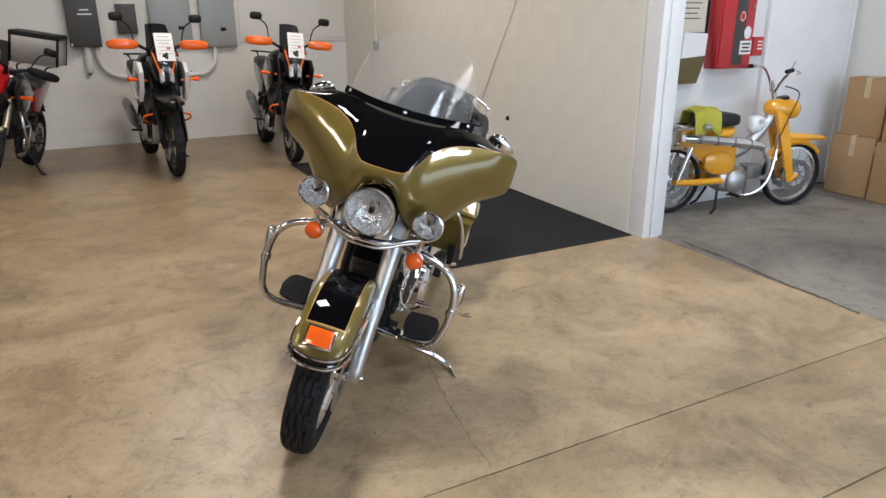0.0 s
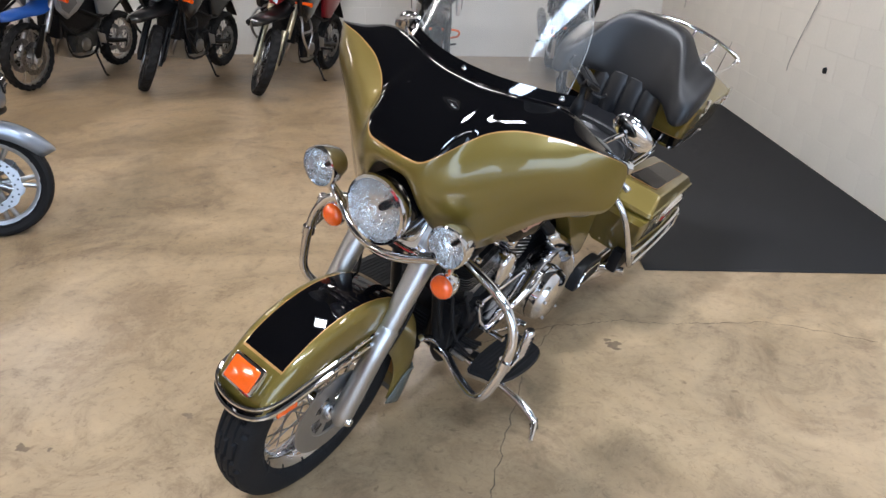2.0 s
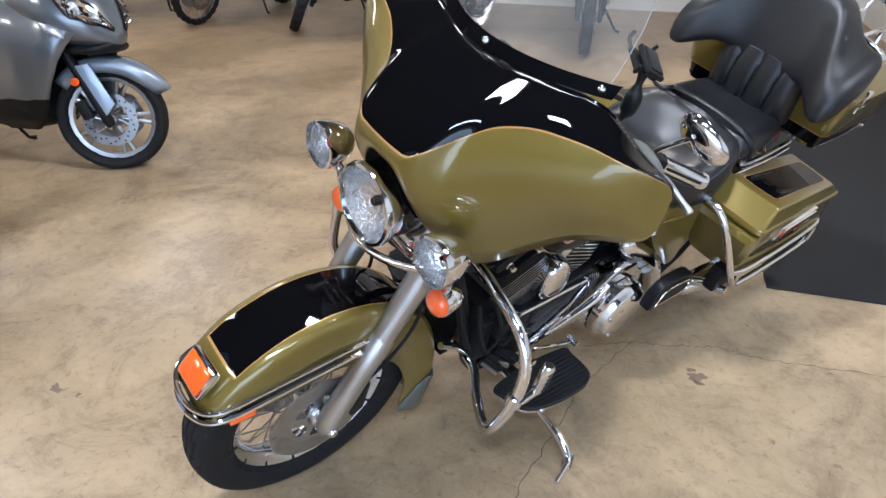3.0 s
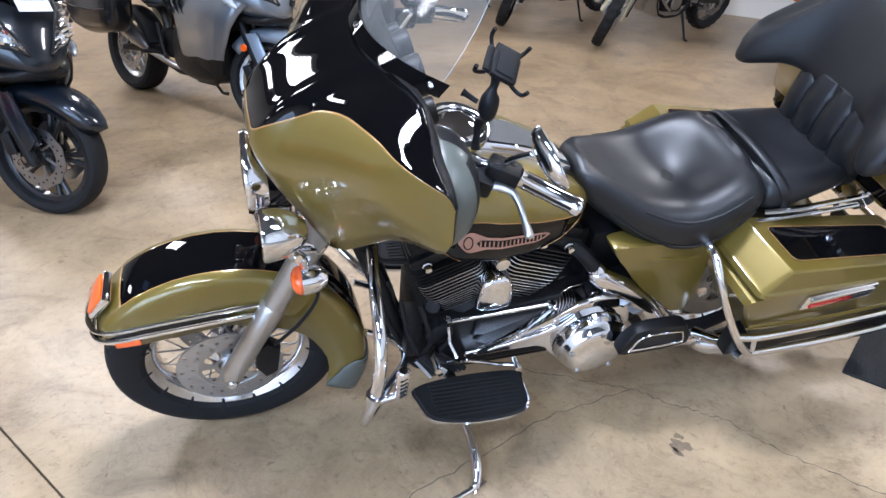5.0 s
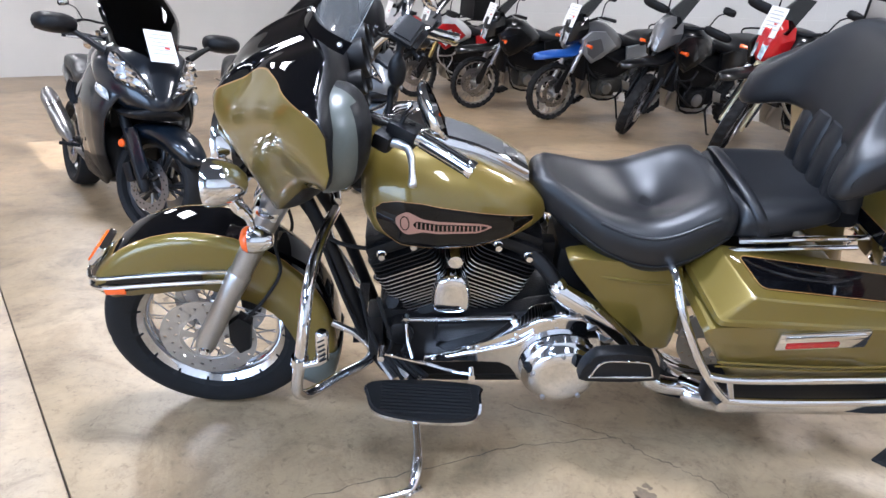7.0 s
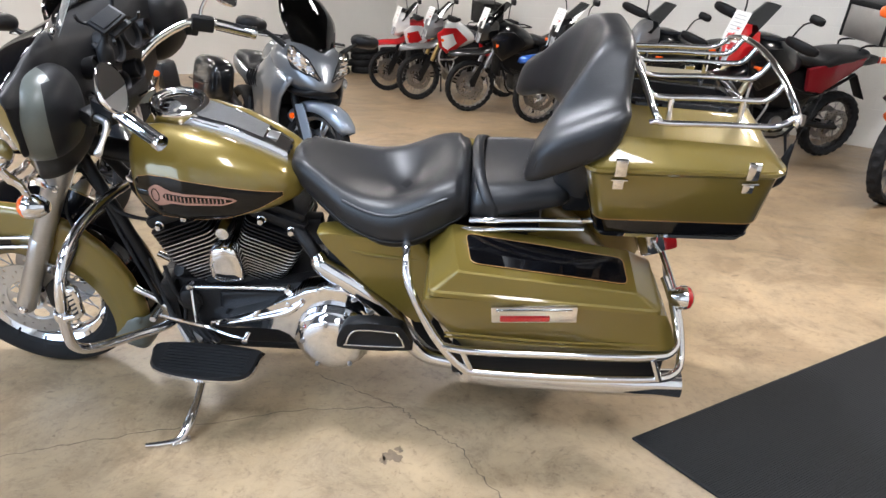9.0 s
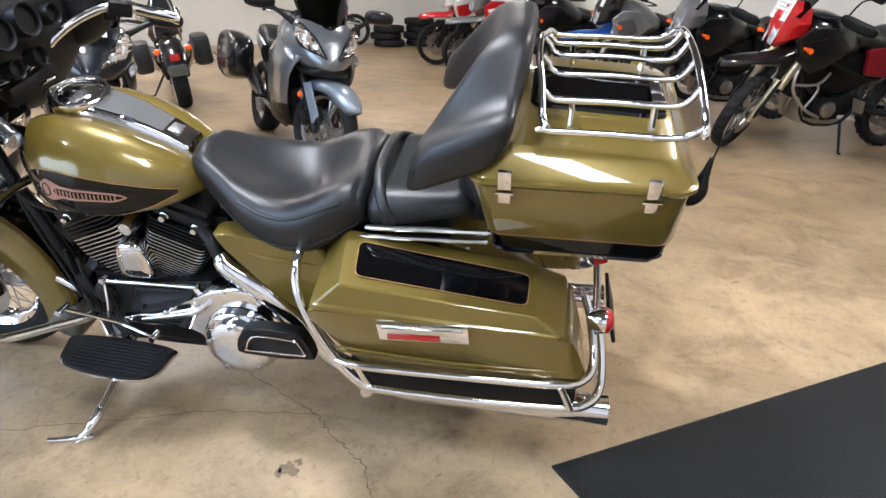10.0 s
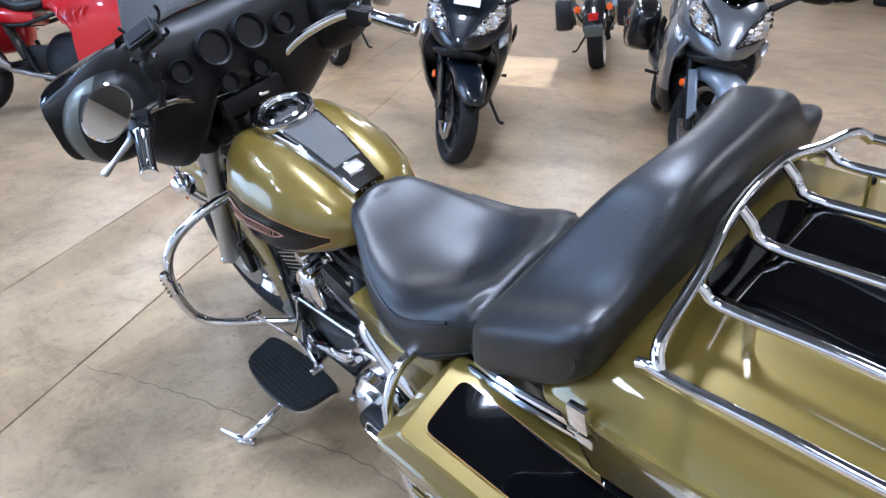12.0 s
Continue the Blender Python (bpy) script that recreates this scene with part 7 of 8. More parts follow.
    grid(bm, [[(0.035 - 0.44 * h - 1.9 * y * y * (1 - 0.3 * h), y * (0.62 + 0.62 * min(h, 0.45) - 0.42 * max(0.0, h - 0.55)), 0.965 + 0.42 * h + 0.05 * math.sin(math.pi * h) - 0.4 * y * y) for y in np.linspace(-0.24, 0.24, 15)] for h in np.linspace(0, 1, 11)])
    sc = part("wind_screen", bm, screen, g, "dark tinted wind screen", angle=60)
    sc.modifiers.new("thick", "SOLIDIFY").thickness = 0.004
    part("dash", rbox(B(), (0.14, 0.34, 0.05), bevel=0.015, m=pose(-0.26, 0, 1.03, 0, 30, 0)), PLASTIC, g)
    part("seat", hull(B(), [(-0.80, 0.07, 0.80, 0.88), (-0.88, 0.14, 0.76, 0.86), (-1.02, 0.17, 0.74, 0.84), (-1.14, 0.17, 0.78, 0.91), (-1.40, 0.15, 0.82, 0.93), (-1.50, 0.09, 0.85, 0.92)], 20, 0.65), VINYL, g, "black seat", angle=60)
    part("tail_fairing", hull(B(), [(-0.92, 0.15, 0.66, 0.76), (-1.15, 0.17, 0.66, 0.80), (-1.45, 0.15, 0.72, 0.88), (-1.66, 0.09, 0.78, 0.90), (-1.72, 0.04, 0.82, 0.88)], 20, 0.65), body, g, angle=60)
    part("tail_lamp", rbox(B(), (0.04, 0.16, 0.05), (-1.70, 0, 0.83), 0.014), RED, g)
    lower_works(g, wb, PLASTIC, ENGINE, False)
    if cases:
        for s in (1, -1):
            cs = part("side_case", hull(B(), [(-1.12, 0.05, 0.56, 0.72), (-1.18, 0.105, 0.48, 0.80), (-1.42, 0.115, 0.44, 0.84), (-1.66, 0.105, 0.48, 0.82), (-1.74, 0.05, 0.56, 0.74)], 24, 0.5), case or body, g, "painted hard side case", angle=60, m=Matrix.Translation((0, s * 0.33, 0)))
            part("case_seam", tube(B(), [(-1.13, s * 0.118, 0.63), (-1.42, s * 0.120, 0.60), (-1.73, s * 0.118, 0.62)], 0.006, 6, 4), PLASTIC, cs)
    bars_and_mirrors(g, -0.40, 1.06, 0.36, None, False, 0.0)
    turn = pose(-0.10, 0, 0, 0, 0, steer) @ pose(0.10, 0, 0)
    for o in g.children:
        if o.name.split(".")[0] in ("front_wheel", "fork_leg", "brake_caliper", "front_fender", "fender_stay", "side_reflector"):
            o.matrix_basis = turn @ o.matrix_basis
    if card:
        tag_card(g, (0.055, 0.01, 1.06), pose(0, 0, 0, 0, -38, 4), (0.15, 0.20))
    return g


def cruiser(m, label, body, white=True, screen=False, group=""):
    """A low cruiser with wide fenders, leather bags and much chrome."""
    g = empty("cruiser_motorcycle", m, label, "motorcycle", group)
    wb = 1.65
    simple_wheel(g, "front_wheel", 0, 0.325, 0.065, "laced", CHROME, white)
    simple_wheel(g, "rear_wheel", -wb, 0.325, 0.075, "laced", CHROME, white)
    for x0, a0, a1, nm in ((0.0, 30, 160, "front_fender"), (-wb, 15, 165, "rear_fender")):
        bm = B()
        grid(bm, [[(x0 + (0.38 - d) * math.cos(radians(a)), y, 0.325 + (0.38 - d) * math.sin(radians(a))) for y, d in ((-0.10, 0.10), (-0.105, 0.03), (-0.07, 0.006), (0, 0), (0.07, 0.006), (0.105, 0.03), (0.10, 0.10))] for a in np.linspace(a0, a1, 18)])
        f = part(nm, bm, body, g, angle=50)
        f.modifiers.new("thick", "SOLIDIFY").thickness = 0.006
    for s in (1, -1):
        part("fork_leg", tube(B(), [(0.0, s * 0.11, 0.325), (-0.32, s * 0.11, 0.98)], 0.026, 12), CHROME, g)
        part("saddlebag", rbox(B(), (0.46, 0.17, 0.30), (-wb + 0.02, s * 0.29, 0.56), 0.05), VINYL, g, "black leather saddlebag")
        part("bag_rail", tube(B(), [(-wb + 0.25, s * 0.38, 0.46), (-wb - 0.2, s * 0.38, 0.44)], 0.012, 8), CHROME, g)
        part("passing_lamp", lathe(B(), [(0.0, -0.07), (0.04, -0.05), (0.06, 0.0), (0.0, 0.012)], disc_at((-0.14, s * 0.20, 0.86), (1, 0, 0)), 20), CHROME, g)
        part("rear_signal", lathe(B(), [(0.0, -0.04), (0.028, -0.02), (0.032, 0.0), (0.0, 0.015)], disc_at((-wb - 0.32, s * 0.15, 0.62), (-1, 0, 0)), 16), AMBER, g)
    part("headlamp", lathe(B(), [(0.0, -0.14), (0.06, -0.12), (0.095, -0.04), (0.10, 0.0), (0.09, 0.008), (0.0, 0.016)], disc_at((-0.12, 0, 0.92), (1, 0, 0)), 24), CHROME, g)
    part("tank", hull(B(), [(-0.36, 0.08, 0.80, 0.92), (-0.44, 0.16, 0.74, 0.96), (-0.62, 0.17, 0.74, 0.94), (-0.82, 0.10, 0.76, 0.86), (-0.88, 0.05, 0.78, 0.84)], 24, 0.7), body, g, angle=60)
    part("seat", hull(B(), [(-0.82, 0.06, 0.72, 0.80), (-0.95, 0.16, 0.68, 0.75), (-1.12, 0.18, 0.68, 0.77), (-1.28, 0.14, 0.74, 0.84), (-1.58, 0.12, 0.76, 0.83)], 20, 0.65), VINYL, g, "black seat", angle=60)
    part("backrest", hull(B(), [(-1.60, 0.10, 0.90, 1.06), (-1.62, 0.12, 0.86, 1.10), (-1.67, 0.12, 0.88, 1.10)], 18), VINYL, g)
    part("sissy_bar", tube(B(), [(-wb + 0.02, 0.12, 0.66), (-1.66, 0.11, 0.86), (-1.69, 0.06, 1.10), (-1.69, -0.06, 1.10), (-1.66, -0.11, 0.86), (-wb + 0.02, -0.12, 0.66)], 0.009, 8, 3), CHROME, g)
    part("tail_lamp", rbox(B(), (0.05, 0.10, 0.07), (-wb - 0.37, 0, 0.55), 0.02), RED, g, "red tail lamp")
    part("plate", rbox(B(), (0.006, 0.18, 0.10), (-wb - 0.38, 0, 0.42), 0.002), GREYP, g)
    lower_works(g, wb, PLASTIC, CHROME, True, 2)
    bars_and_mirrors(g, -0.50, 1.06, 0.40, None, True, 0.06)
    if screen:
        bm = B()
        grid(bm, [[(-0.16 - 0.22 * h - 0.9 * y * y, y, 0.98 + 0.44 * h) for y in np.linspace(-0.26, 0.26, 13)] for h in np.linspace(0, 1, 7)])
        part("wind_screen", bm, CLEAR, g, "clear wind screen", angle=60)
    return g


def stand(u, v, heading, lean=-9.0):
    """Where a bike's front wheel touches the floor; heading in the room's degrees, 0 along +u."""
    return ROOM @ pose(u, v, 0, 0, 0, heading) @ pose(0, 0, 0, lean, 0, 0)


ORANGE, WHITE, DKGREY = paint((0.85, 0.13, 0.01)), paint((0.72, 0.72, 0.72)), paint((0.006, 0.0062, 0.007))
REDP, SILVER, BLUE = paint((0.48, 0.012, 0.015)), paint((0.42, 0.44, 0.46), 0.6), paint((0.02, 0.10, 0.42), 0.2)
PALEGOLD = material("pale_gold_anodised", (0.62, 0.54, 0.36), 0.35, 0.8, 0, 0.08, 9.0, 100.0, 0.03)
WINE = paint((0.20, 0.008, 0.014))
GUN, SLATE, GREYM = paint((0.004, 0.007, 0.012)), paint((0.17, 0.185, 0.205), 0.6), paint((0.18, 0.18, 0.185), 0.4)
adventure_bike(stand(1.17, 7.70, -86, -2), "black and white adventure motorcycle with orange hand guards and crash bars", DKGREY, WHITE, PLASTIC, WHEELB, PLASTIC, ORANGE, ORANGE, mask=DKGREY, rise=1.42)
adventure_bike(stand(2.47, 7.80, -92, -6), "black adventure motorcycle with orange trim and white cards", DKGREY, DKGREY, PLASTIC, WHEELB, PLASTIC, ORANGE, ORANGE, mask=DKGREY, rise=1.40)
adventure_bike(stand(-0.58, 7.66, -104, -10), "black adventure motorcycle with a red nose and silver crash bars", DKGREY, DKGREY, PALEGOLD, WHEELB, PLASTIC, PLASTIC, ALLOY, fender=DKGREY, mask=REDP, top=ALLOY, steer=36.0, flank_mat=WINE)
adventure_bike(stand(-1.80, 7.79, -100, -9), "black adventure motorcycle with a pale nose", DKGREY, DKGREY, PLASTIC, WHEELB, PLASTIC, PLASTIC, PLASTIC, mask=GREYM, cards=False, steer=36.0)
adventure_bike(stand(-3.08, 7.80, -100, -9), "silver and blue trail motorcycle with spoked wheels and a white card", GREYM, SILVER, ALLOY, ALLOY, PLASTIC, None, None, fender=BLUE, mask=DKGREY)
adventure_bike(stand(-4.32, 7.62, -104, -9), "black trail motorcycle with a white card on its nose", DKGREY, DKGREY, STEEL, ALLOY, PLASTIC, None, None, mask=DKGREY)
adventure_bike(stand(-5.70, 7.60, -97, -8), "white and grey adventure motorcycle with silver crash bars", WHITE, REDP, GOLDF, WHEELB, PLASTIC, PLASTIC, ALLOY, fender=GREYM, mask=GREYM)
adventure_bike(stand(-7.0, 7.77, -100, -8), "red and white adventure motorcycle with a black side case", REDP, WHITE, PLASTIC, WHEELB, PLASTIC, PLASTIC, None, fender=REDP, mask=WHITE, boxes=PLASTIC)
sport_tourer(stand(-1.13, 4.09, 2, -8), "slate blue sport touring motorcycle with a black wind screen", SLATE, PLASTIC, ALLOY, True, False, SMOKE, front_fender=paint((0.30, 0.35, 0.42), 0.5), case=DKGREY)
sport_tourer(stand(-0.98, 2.59, 3, -8), "glossy black sport touring motorcycle with a white price card", GUN, PLASTIC, WHEELB, False, True, SMOKE)
cruiser(stand(-5.71, 3.56, 178, -8), "black cruiser motorcycle with whitewall tyres and a red tail lamp", DKGREY, True, True)
sport_tourer(stand(-3.55, 0.85, 12, -8), "pale silver touring motorcycle with hard side cases", SILVER, SILVER, ALLOY, True, False, CLEAR)
sport_tourer(stand(-1.58, 0.35, 110, -8), "glossy red touring motorcycle with black wheels", REDP, REDP, WHEELB, True, False, SMOKE, "", steer=10.0)


# ---- things on and along the walls ----
CABGREY = material("grey_enamel", (0.30, 0.32, 0.32), 0.42, 0.1, 0.0, 0.06, 2.0, 160.0, 0.08)
CABDARK = material("dark_grey_enamel", (0.055, 0.054, 0.052), 0.5, 0.1, 0.0, 0.10, 3.0, 160.0, 0.08)
ALARM = material("alarm_red_enamel", (0.48, 0.022, 0.028), 0.35, 0.0, 0.3, 0.06, 3.0, 160.0, 0.05)
YELLOW = material("yellow_gloss_paint", (0.80, 0.36, 0.012), 0.30, 0.0, 1.0, 0.05, 4.0, 500.0, 0.0, 0.03)
CARD = material("brown_cardboard", (0.36, 0.22, 0.11), 0.85, 0.0, 0.0, 0.10, 4.0, 120.0, 0.15)
CLOTH = material("yellow_green_cloth", (0.42, 0.40, 0.05), 0.9, 0.0, 0.0, 0.15, 9.0, 300.0, 0.4)
TAPE = material("buff_tape", (0.52, 0.40, 0.25), 0.4, 0.0, 0.0, 0.08)
PARCH = material("parchment_print", (0.62, 0.58, 0.47), 0.7, 0.0, 0.0, 0.06, 6.0, 90.0, 0.03)
CABLEM = material("grey_cable", (0.40, 0.385, 0.36), 0.6, 0.0, 0.0, 0.1)


def on_back(u, z):
    return ROOM @ pose(u, VB, z)                      # x along the wall, y into it


def cabinet(name, u0, u1, z0, z1, d, mat, label, latch=None, print_bars=False):
    g = empty(name, on_back((u0 + u1) / 2, z0), label, "electrical box", "electrical boxes on the back wall")
    w, h = u1 - u0, z1 - z0
    part("housing", rbox(B(), (w, d - 0.012, h), (0, -(d - 0.012) / 2 + 0.003, h / 2), 0.006), mat, g)
    dr = part("door", rbox(B(), (w - 0.03, 0.012, h - 0.04), (0, -d + 0.008, h / 2), 0.004), mat, g)
    if latch:
        part("latch", rbox(B(), (0.07, 0.012, 0.045), (latch, -d, h * 0.28), 0.004), PLASTIC, dr, "black latch")
    if print_bars:
        for k, bw in enumerate((0.10, 0.16)):
            part("print_bar", rbox(B(), (bw, 0.002, 0.016), (0.03, -d, h * 0.60 - 0.05 * k), 0.0005), WHITEP, dr, "pale bar of print")
        part("hasp", rbox(B(), (0.03, 0.03, 0.05), (-w / 2 + 0.02, -d + 0.01, 0.02), 0.004), STEEL, g)
    return g


cabinet("switch_box", 0.38, 0.74, 1.25, 1.98, 0.16, CABDARK, "dark grey steel switch box with pale print, on the wall", None, True)
cabinet("small_junction_box", 0.95, 1.18, 1.40, 1.76, 0.10, CABDARK, "small dark grey junction box on the wall")
cabinet("breaker_panel", 1.33, 1.84, 1.24, 2.05, 0.11, CABGREY, "grey enamelled breaker panel with a black latch", 0.12)
cabinet("breaker_panel", 1.95, 2.41, 1.22, 2.02, 0.11, CABGREY, "grey enamelled breaker panel beside its twin", 0.06)
cd = empty("conduit", on_back(0.6, 0.9), "white painted steel conduit bent between the electrical boxes", "conduit")
part("pipe", tube(B(), [(0.08, -0.05, 0.36), (0.08, -0.05, 0.22), (0.13, -0.05, 0.08), (0.26, -0.05, -0.01), (0.42, -0.05, -0.03), (1.22, -0.05, -0.03), (1.38, -0.05, 0.0), (1.48, -0.05, 0.10), (1.51, -0.05, 0.24), (1.51, -0.05, 0.33)], 0.030, 12, 4), PAINTW, cd)
part("pipe_stub", tube(B(), [(-0.04, -0.05, 0.36), (-0.04, -0.05, 0.06), (-0.04, -0.05, 0.035)], [0.046, 0.046, 0.034], 14), PAINTW, cd)
for x in (0.45, 1.18):
    part("clamp", rbox(B(), (0.03, 0.012, 0.10), (x, -0.012, -0.03), 0.003), STEEL, cd)
wr = empty("wall_rail", on_back(3.2, 1.285), "white painted metal rail along the block wall", "rail")
part("strip", rbox(B(), (1.52, 0.03, 0.03), (0.02, -0.013, 0), 0.005), PAINTW, wr)
part("board", rbox(B(), (1.50, 0.02, 0.90), (0.02, -0.009, 0.48), 0.004), PAINTW, wr, "white painted panel over the rail")

# on the block wall
jb = empty("socket_box", ROOM @ pose(4.0, 8.83, 1.24), "pale grey socket box with a conduit and a hanging cable", "socket")
part("box", rbox(B(), (0.05, 0.10, 0.12), (-0.024, 0, 0), 0.008), CABGREY, jb)
part("conduit", tube(B(), [(-0.02, 0, 0.06), (-0.02, -0.01, 1.6)], 0.012, 10), PAINTR, jb)
part("cable", tube(B(), [(-0.05, 0.01, 0.02), (-0.06, 0.05, -0.10), (-0.03, 0.14, -0.30), (-0.02, 0.20, -0.50)], 0.005, 8, 4), CABLEM, jb)
wl = empty("wall_cable", ROOM @ pose(3.994, 5.54, 1.73), "thin pale grey cable running down the block wall", "cable")
part("strand", tube(B(), [(0, -0.30, 0.62), (0, 0.0, 0.0), (-0.002, 0.26, -0.42), (0, 0.61, -1.0), (-0.002, 0.66, -1.16)], 0.0035, 6, 4), CABLEM, wl)
pg = empty("wall_plug", ROOM @ pose(4.0, 5.62, 0.68), "small dark hole with a plug in the block wall", "plug")
part("plug_body", hull(B(), [(-0.022, 0.004, -0.006, 0.006), (-0.018, 0.012, -0.020, 0.018), (0.002, 0.014, -0.024, 0.020)], 12, 0.9), PLASTIC, pg)


# ---- side room ----
def on_side(u, z):
    return ROOM @ pose(u, 4.30, z)


fa = empty("fire_alarm_panel", on_side(5.30, 1.19) @ Matrix.Diagonal((0.80, 1, 1, 1)), "red steel fire alarm panel with a black stripe on the wall", "alarm panel")
part("housing", rbox(B(), (0.50, 0.13, 0.86), (0, -0.063, 0.43), 0.008), ALARM, fa)
ad = part("door", rbox(B(), (0.47, 0.014, 0.82), (0, -0.135, 0.43), 0.004), ALARM, fa)
part("stripe", rbox(B(), (0.16, 0.004, 0.80), (0.03, -0.143, 0.43), 0.001), CABDARK, ad, "black display stripe")
part("round_sticker", lathe(B(), [(0.0, 0.003), (0.045, 0.003), (0.046, 0.0)], disc_at((0.04, -0.146, 0.42), (0, -1, 0)), 24), ALARM, ad, "round red sticker")
part("sticker_ring", tube(B(), [(0.04 + 0.034 * math.cos(a), -0.149, 0.42 + 0.034 * math.sin(a)) for a in np.linspace(0, 6.2832, 25)[:-1]], 0.003, 5, 0, True), WHITEP, ad)
part("white_badge", lathe(B(), [(0.0, 0.003), (0.050, 0.003), (0.052, 0.0)], disc_at((0.145, -0.146, 0.29), (0, -1, 0)), 24), WHITEP, ad, "round pale badge")
lab = part("warning_label", rbox(B(), (0.17, 0.003, 0.11), (0.135, -0.147, 0.17), 0.001), WHITEP, ad, "white label with plain dark bars")
for k in range(3):
    part("print_bar", rbox(B(), (0.13 - 0.02 * (k % 2), 0.002, 0.014), (0.135, -0.1495, 0.20 - 0.03 * k), 0.0004), INK, lab)
for k in range(3):
    part("print_bar", rbox(B(), (0.11, 0.002, 0.010), (0.03, -0.146, 0.78 - 0.035 * k), 0.0004), WHITEP, ad, "pale bar of print")
part("lock", lathe(B(), [(0.0, 0.01), (0.012, 0.009), (0.014, 0.0)], disc_at((0.19, -0.143, 0.50), (0, -1, 0)), 14), STEEL, ad)
fs = empty("alarm_call_point", on_side(5.68, 1.28), "small red alarm call point with white print bars", "alarm")
part("body", rbox(B(), (0.13, 0.06, 0.16), (0, -0.027, 0.08), 0.008), ALARM, fs)
for k in range(3):
    part("print_bar", rbox(B(), (0.06, 0.002, 0.012), (0.02, -0.058, 0.06 + 0.03 * k), 0.0004), WHITEP, fs)
fr = empty("framed_certificate", on_side(4.885, 1.475), "certificate on parchment in a thin black frame", "picture")
for x, z, sx, sz in ((-0.185, 0.22, 0.02, 0.46), (0.185, 0.22, 0.02, 0.46), (0, -0.0, 0.35, 0.02), (0, 0.44, 0.35, 0.02)):
    part("frame_bar", rbox(B(), (sx, 0.022, sz), (x, -0.009, z), 0.003), PLASTIC, fr)
part("sheet", rbox(B(), (0.352, 0.008, 0.424), (0, -0.003, 0.22), 0.0), PARCH, fr)
for k in range(7):
    part("print_bar", rbox(B(), (0.22 - 0.04 * (k % 3), 0.001, 0.008), (0, -0.008, 0.36 - 0.04 * k), 0.0), INK, fr)
ht = empty("paper_holder", on_side(4.86, 1.08), "brown file holder on the wall, full of white papers", "file holder")
part("tray", plate(B(), [(-0.16, 0.0), (0.08, 0.0), (0.16, 0.22), (-0.16, 0.20)], -0.09, -0.005, 0.004), material("olive_brown_board", (0.11, 0.085, 0.030), 0.6), ht, "brown board tray")
rng = random.Random(4)
for k in range(6):
    a = rng.uniform(-8, 8)
    part("paper", rbox(B(), (0.27, 0.0015, 0.22), (rng.uniform(-0.02, 0.03), -0.014 - 0.011 * k, 0.28 + rng.uniform(-0.05, 0.03)), 0.0, pose(0, 0, 0, 0, a * 0.4, 0)), WHITEP, ht, "white paper sheet")

sd = slab("door_1", 5.86, 6.95, 4.262, 4.297, 0.004, 2.05, TRIMW, "white painted flush door, closed", bevel=0.004)
slab("trim", 5.80, 5.855, 4.255, 4.297, 0.0, 2.11, TRIMW, "white door casing", bevel=0.005)
slab("trim", 6.955, 7.01, 4.255, 4.297, 0.0, 2.11, TRIMW, "white door casing", bevel=0.005)
slab("trim", 5.80, 7.01, 4.255, 4.297, 2.113, 2.17, TRIMW, "white door casing", bevel=0.005)
slab("baseboard", 4.21, 5.79, 4.286, 4.298, 0.0, 0.09, TRIMW, "white baseboard", bevel=0.003)


def carton(u, v, z, sx, sy, sz, turn, label):
    g = empty("cardboard_box", ROOM @ pose(u, v, z, 0, 0, turn), label, "box", "cardboard boxes in the side room")
    part("body", rbox(B(), (sx, sy, sz - 0.01), (0, 0, sz / 2 - 0.005), 0.006), CARD, g)
    for k in (-1, 1):
        part("flap", rbox(B(), (sx - 0.004, sy / 2 - 0.004, 0.006), (0, k * sy / 4, sz - 0.006), 0.002), CARD, g)
    part("tape", rbox(B(), (sx + 0.004, 0.05, sz * 0.35), (0, 0, sz * 0.83), 0.002), TAPE, g, "strip of buff packing tape")
    part("label_patch", rbox(B(), (0.10, 0.002, 0.07), (-0.08, -sy / 2 - 0.002, sz * 0.8), 0.0005), WHITEP, g, "pale shipping label of plain bars")


carton(6.80, 3.86, 0.0, 0.26, 0.40, 0.56, 3, "tall brown cardboard box standing on the floor")
carton(6.80, 3.40, 0.0, 0.34, 0.42, 0.54, -4, "brown cardboard box standing on the floor")
carton(6.82, 3.84, 0.56, 0.24, 0.36, 0.52, 6, "brown cardboard box stacked on another box")
carton(6.83, 3.42, 0.54, 0.30, 0.38, 0.40, 2, "brown cardboard box stacked on another box")


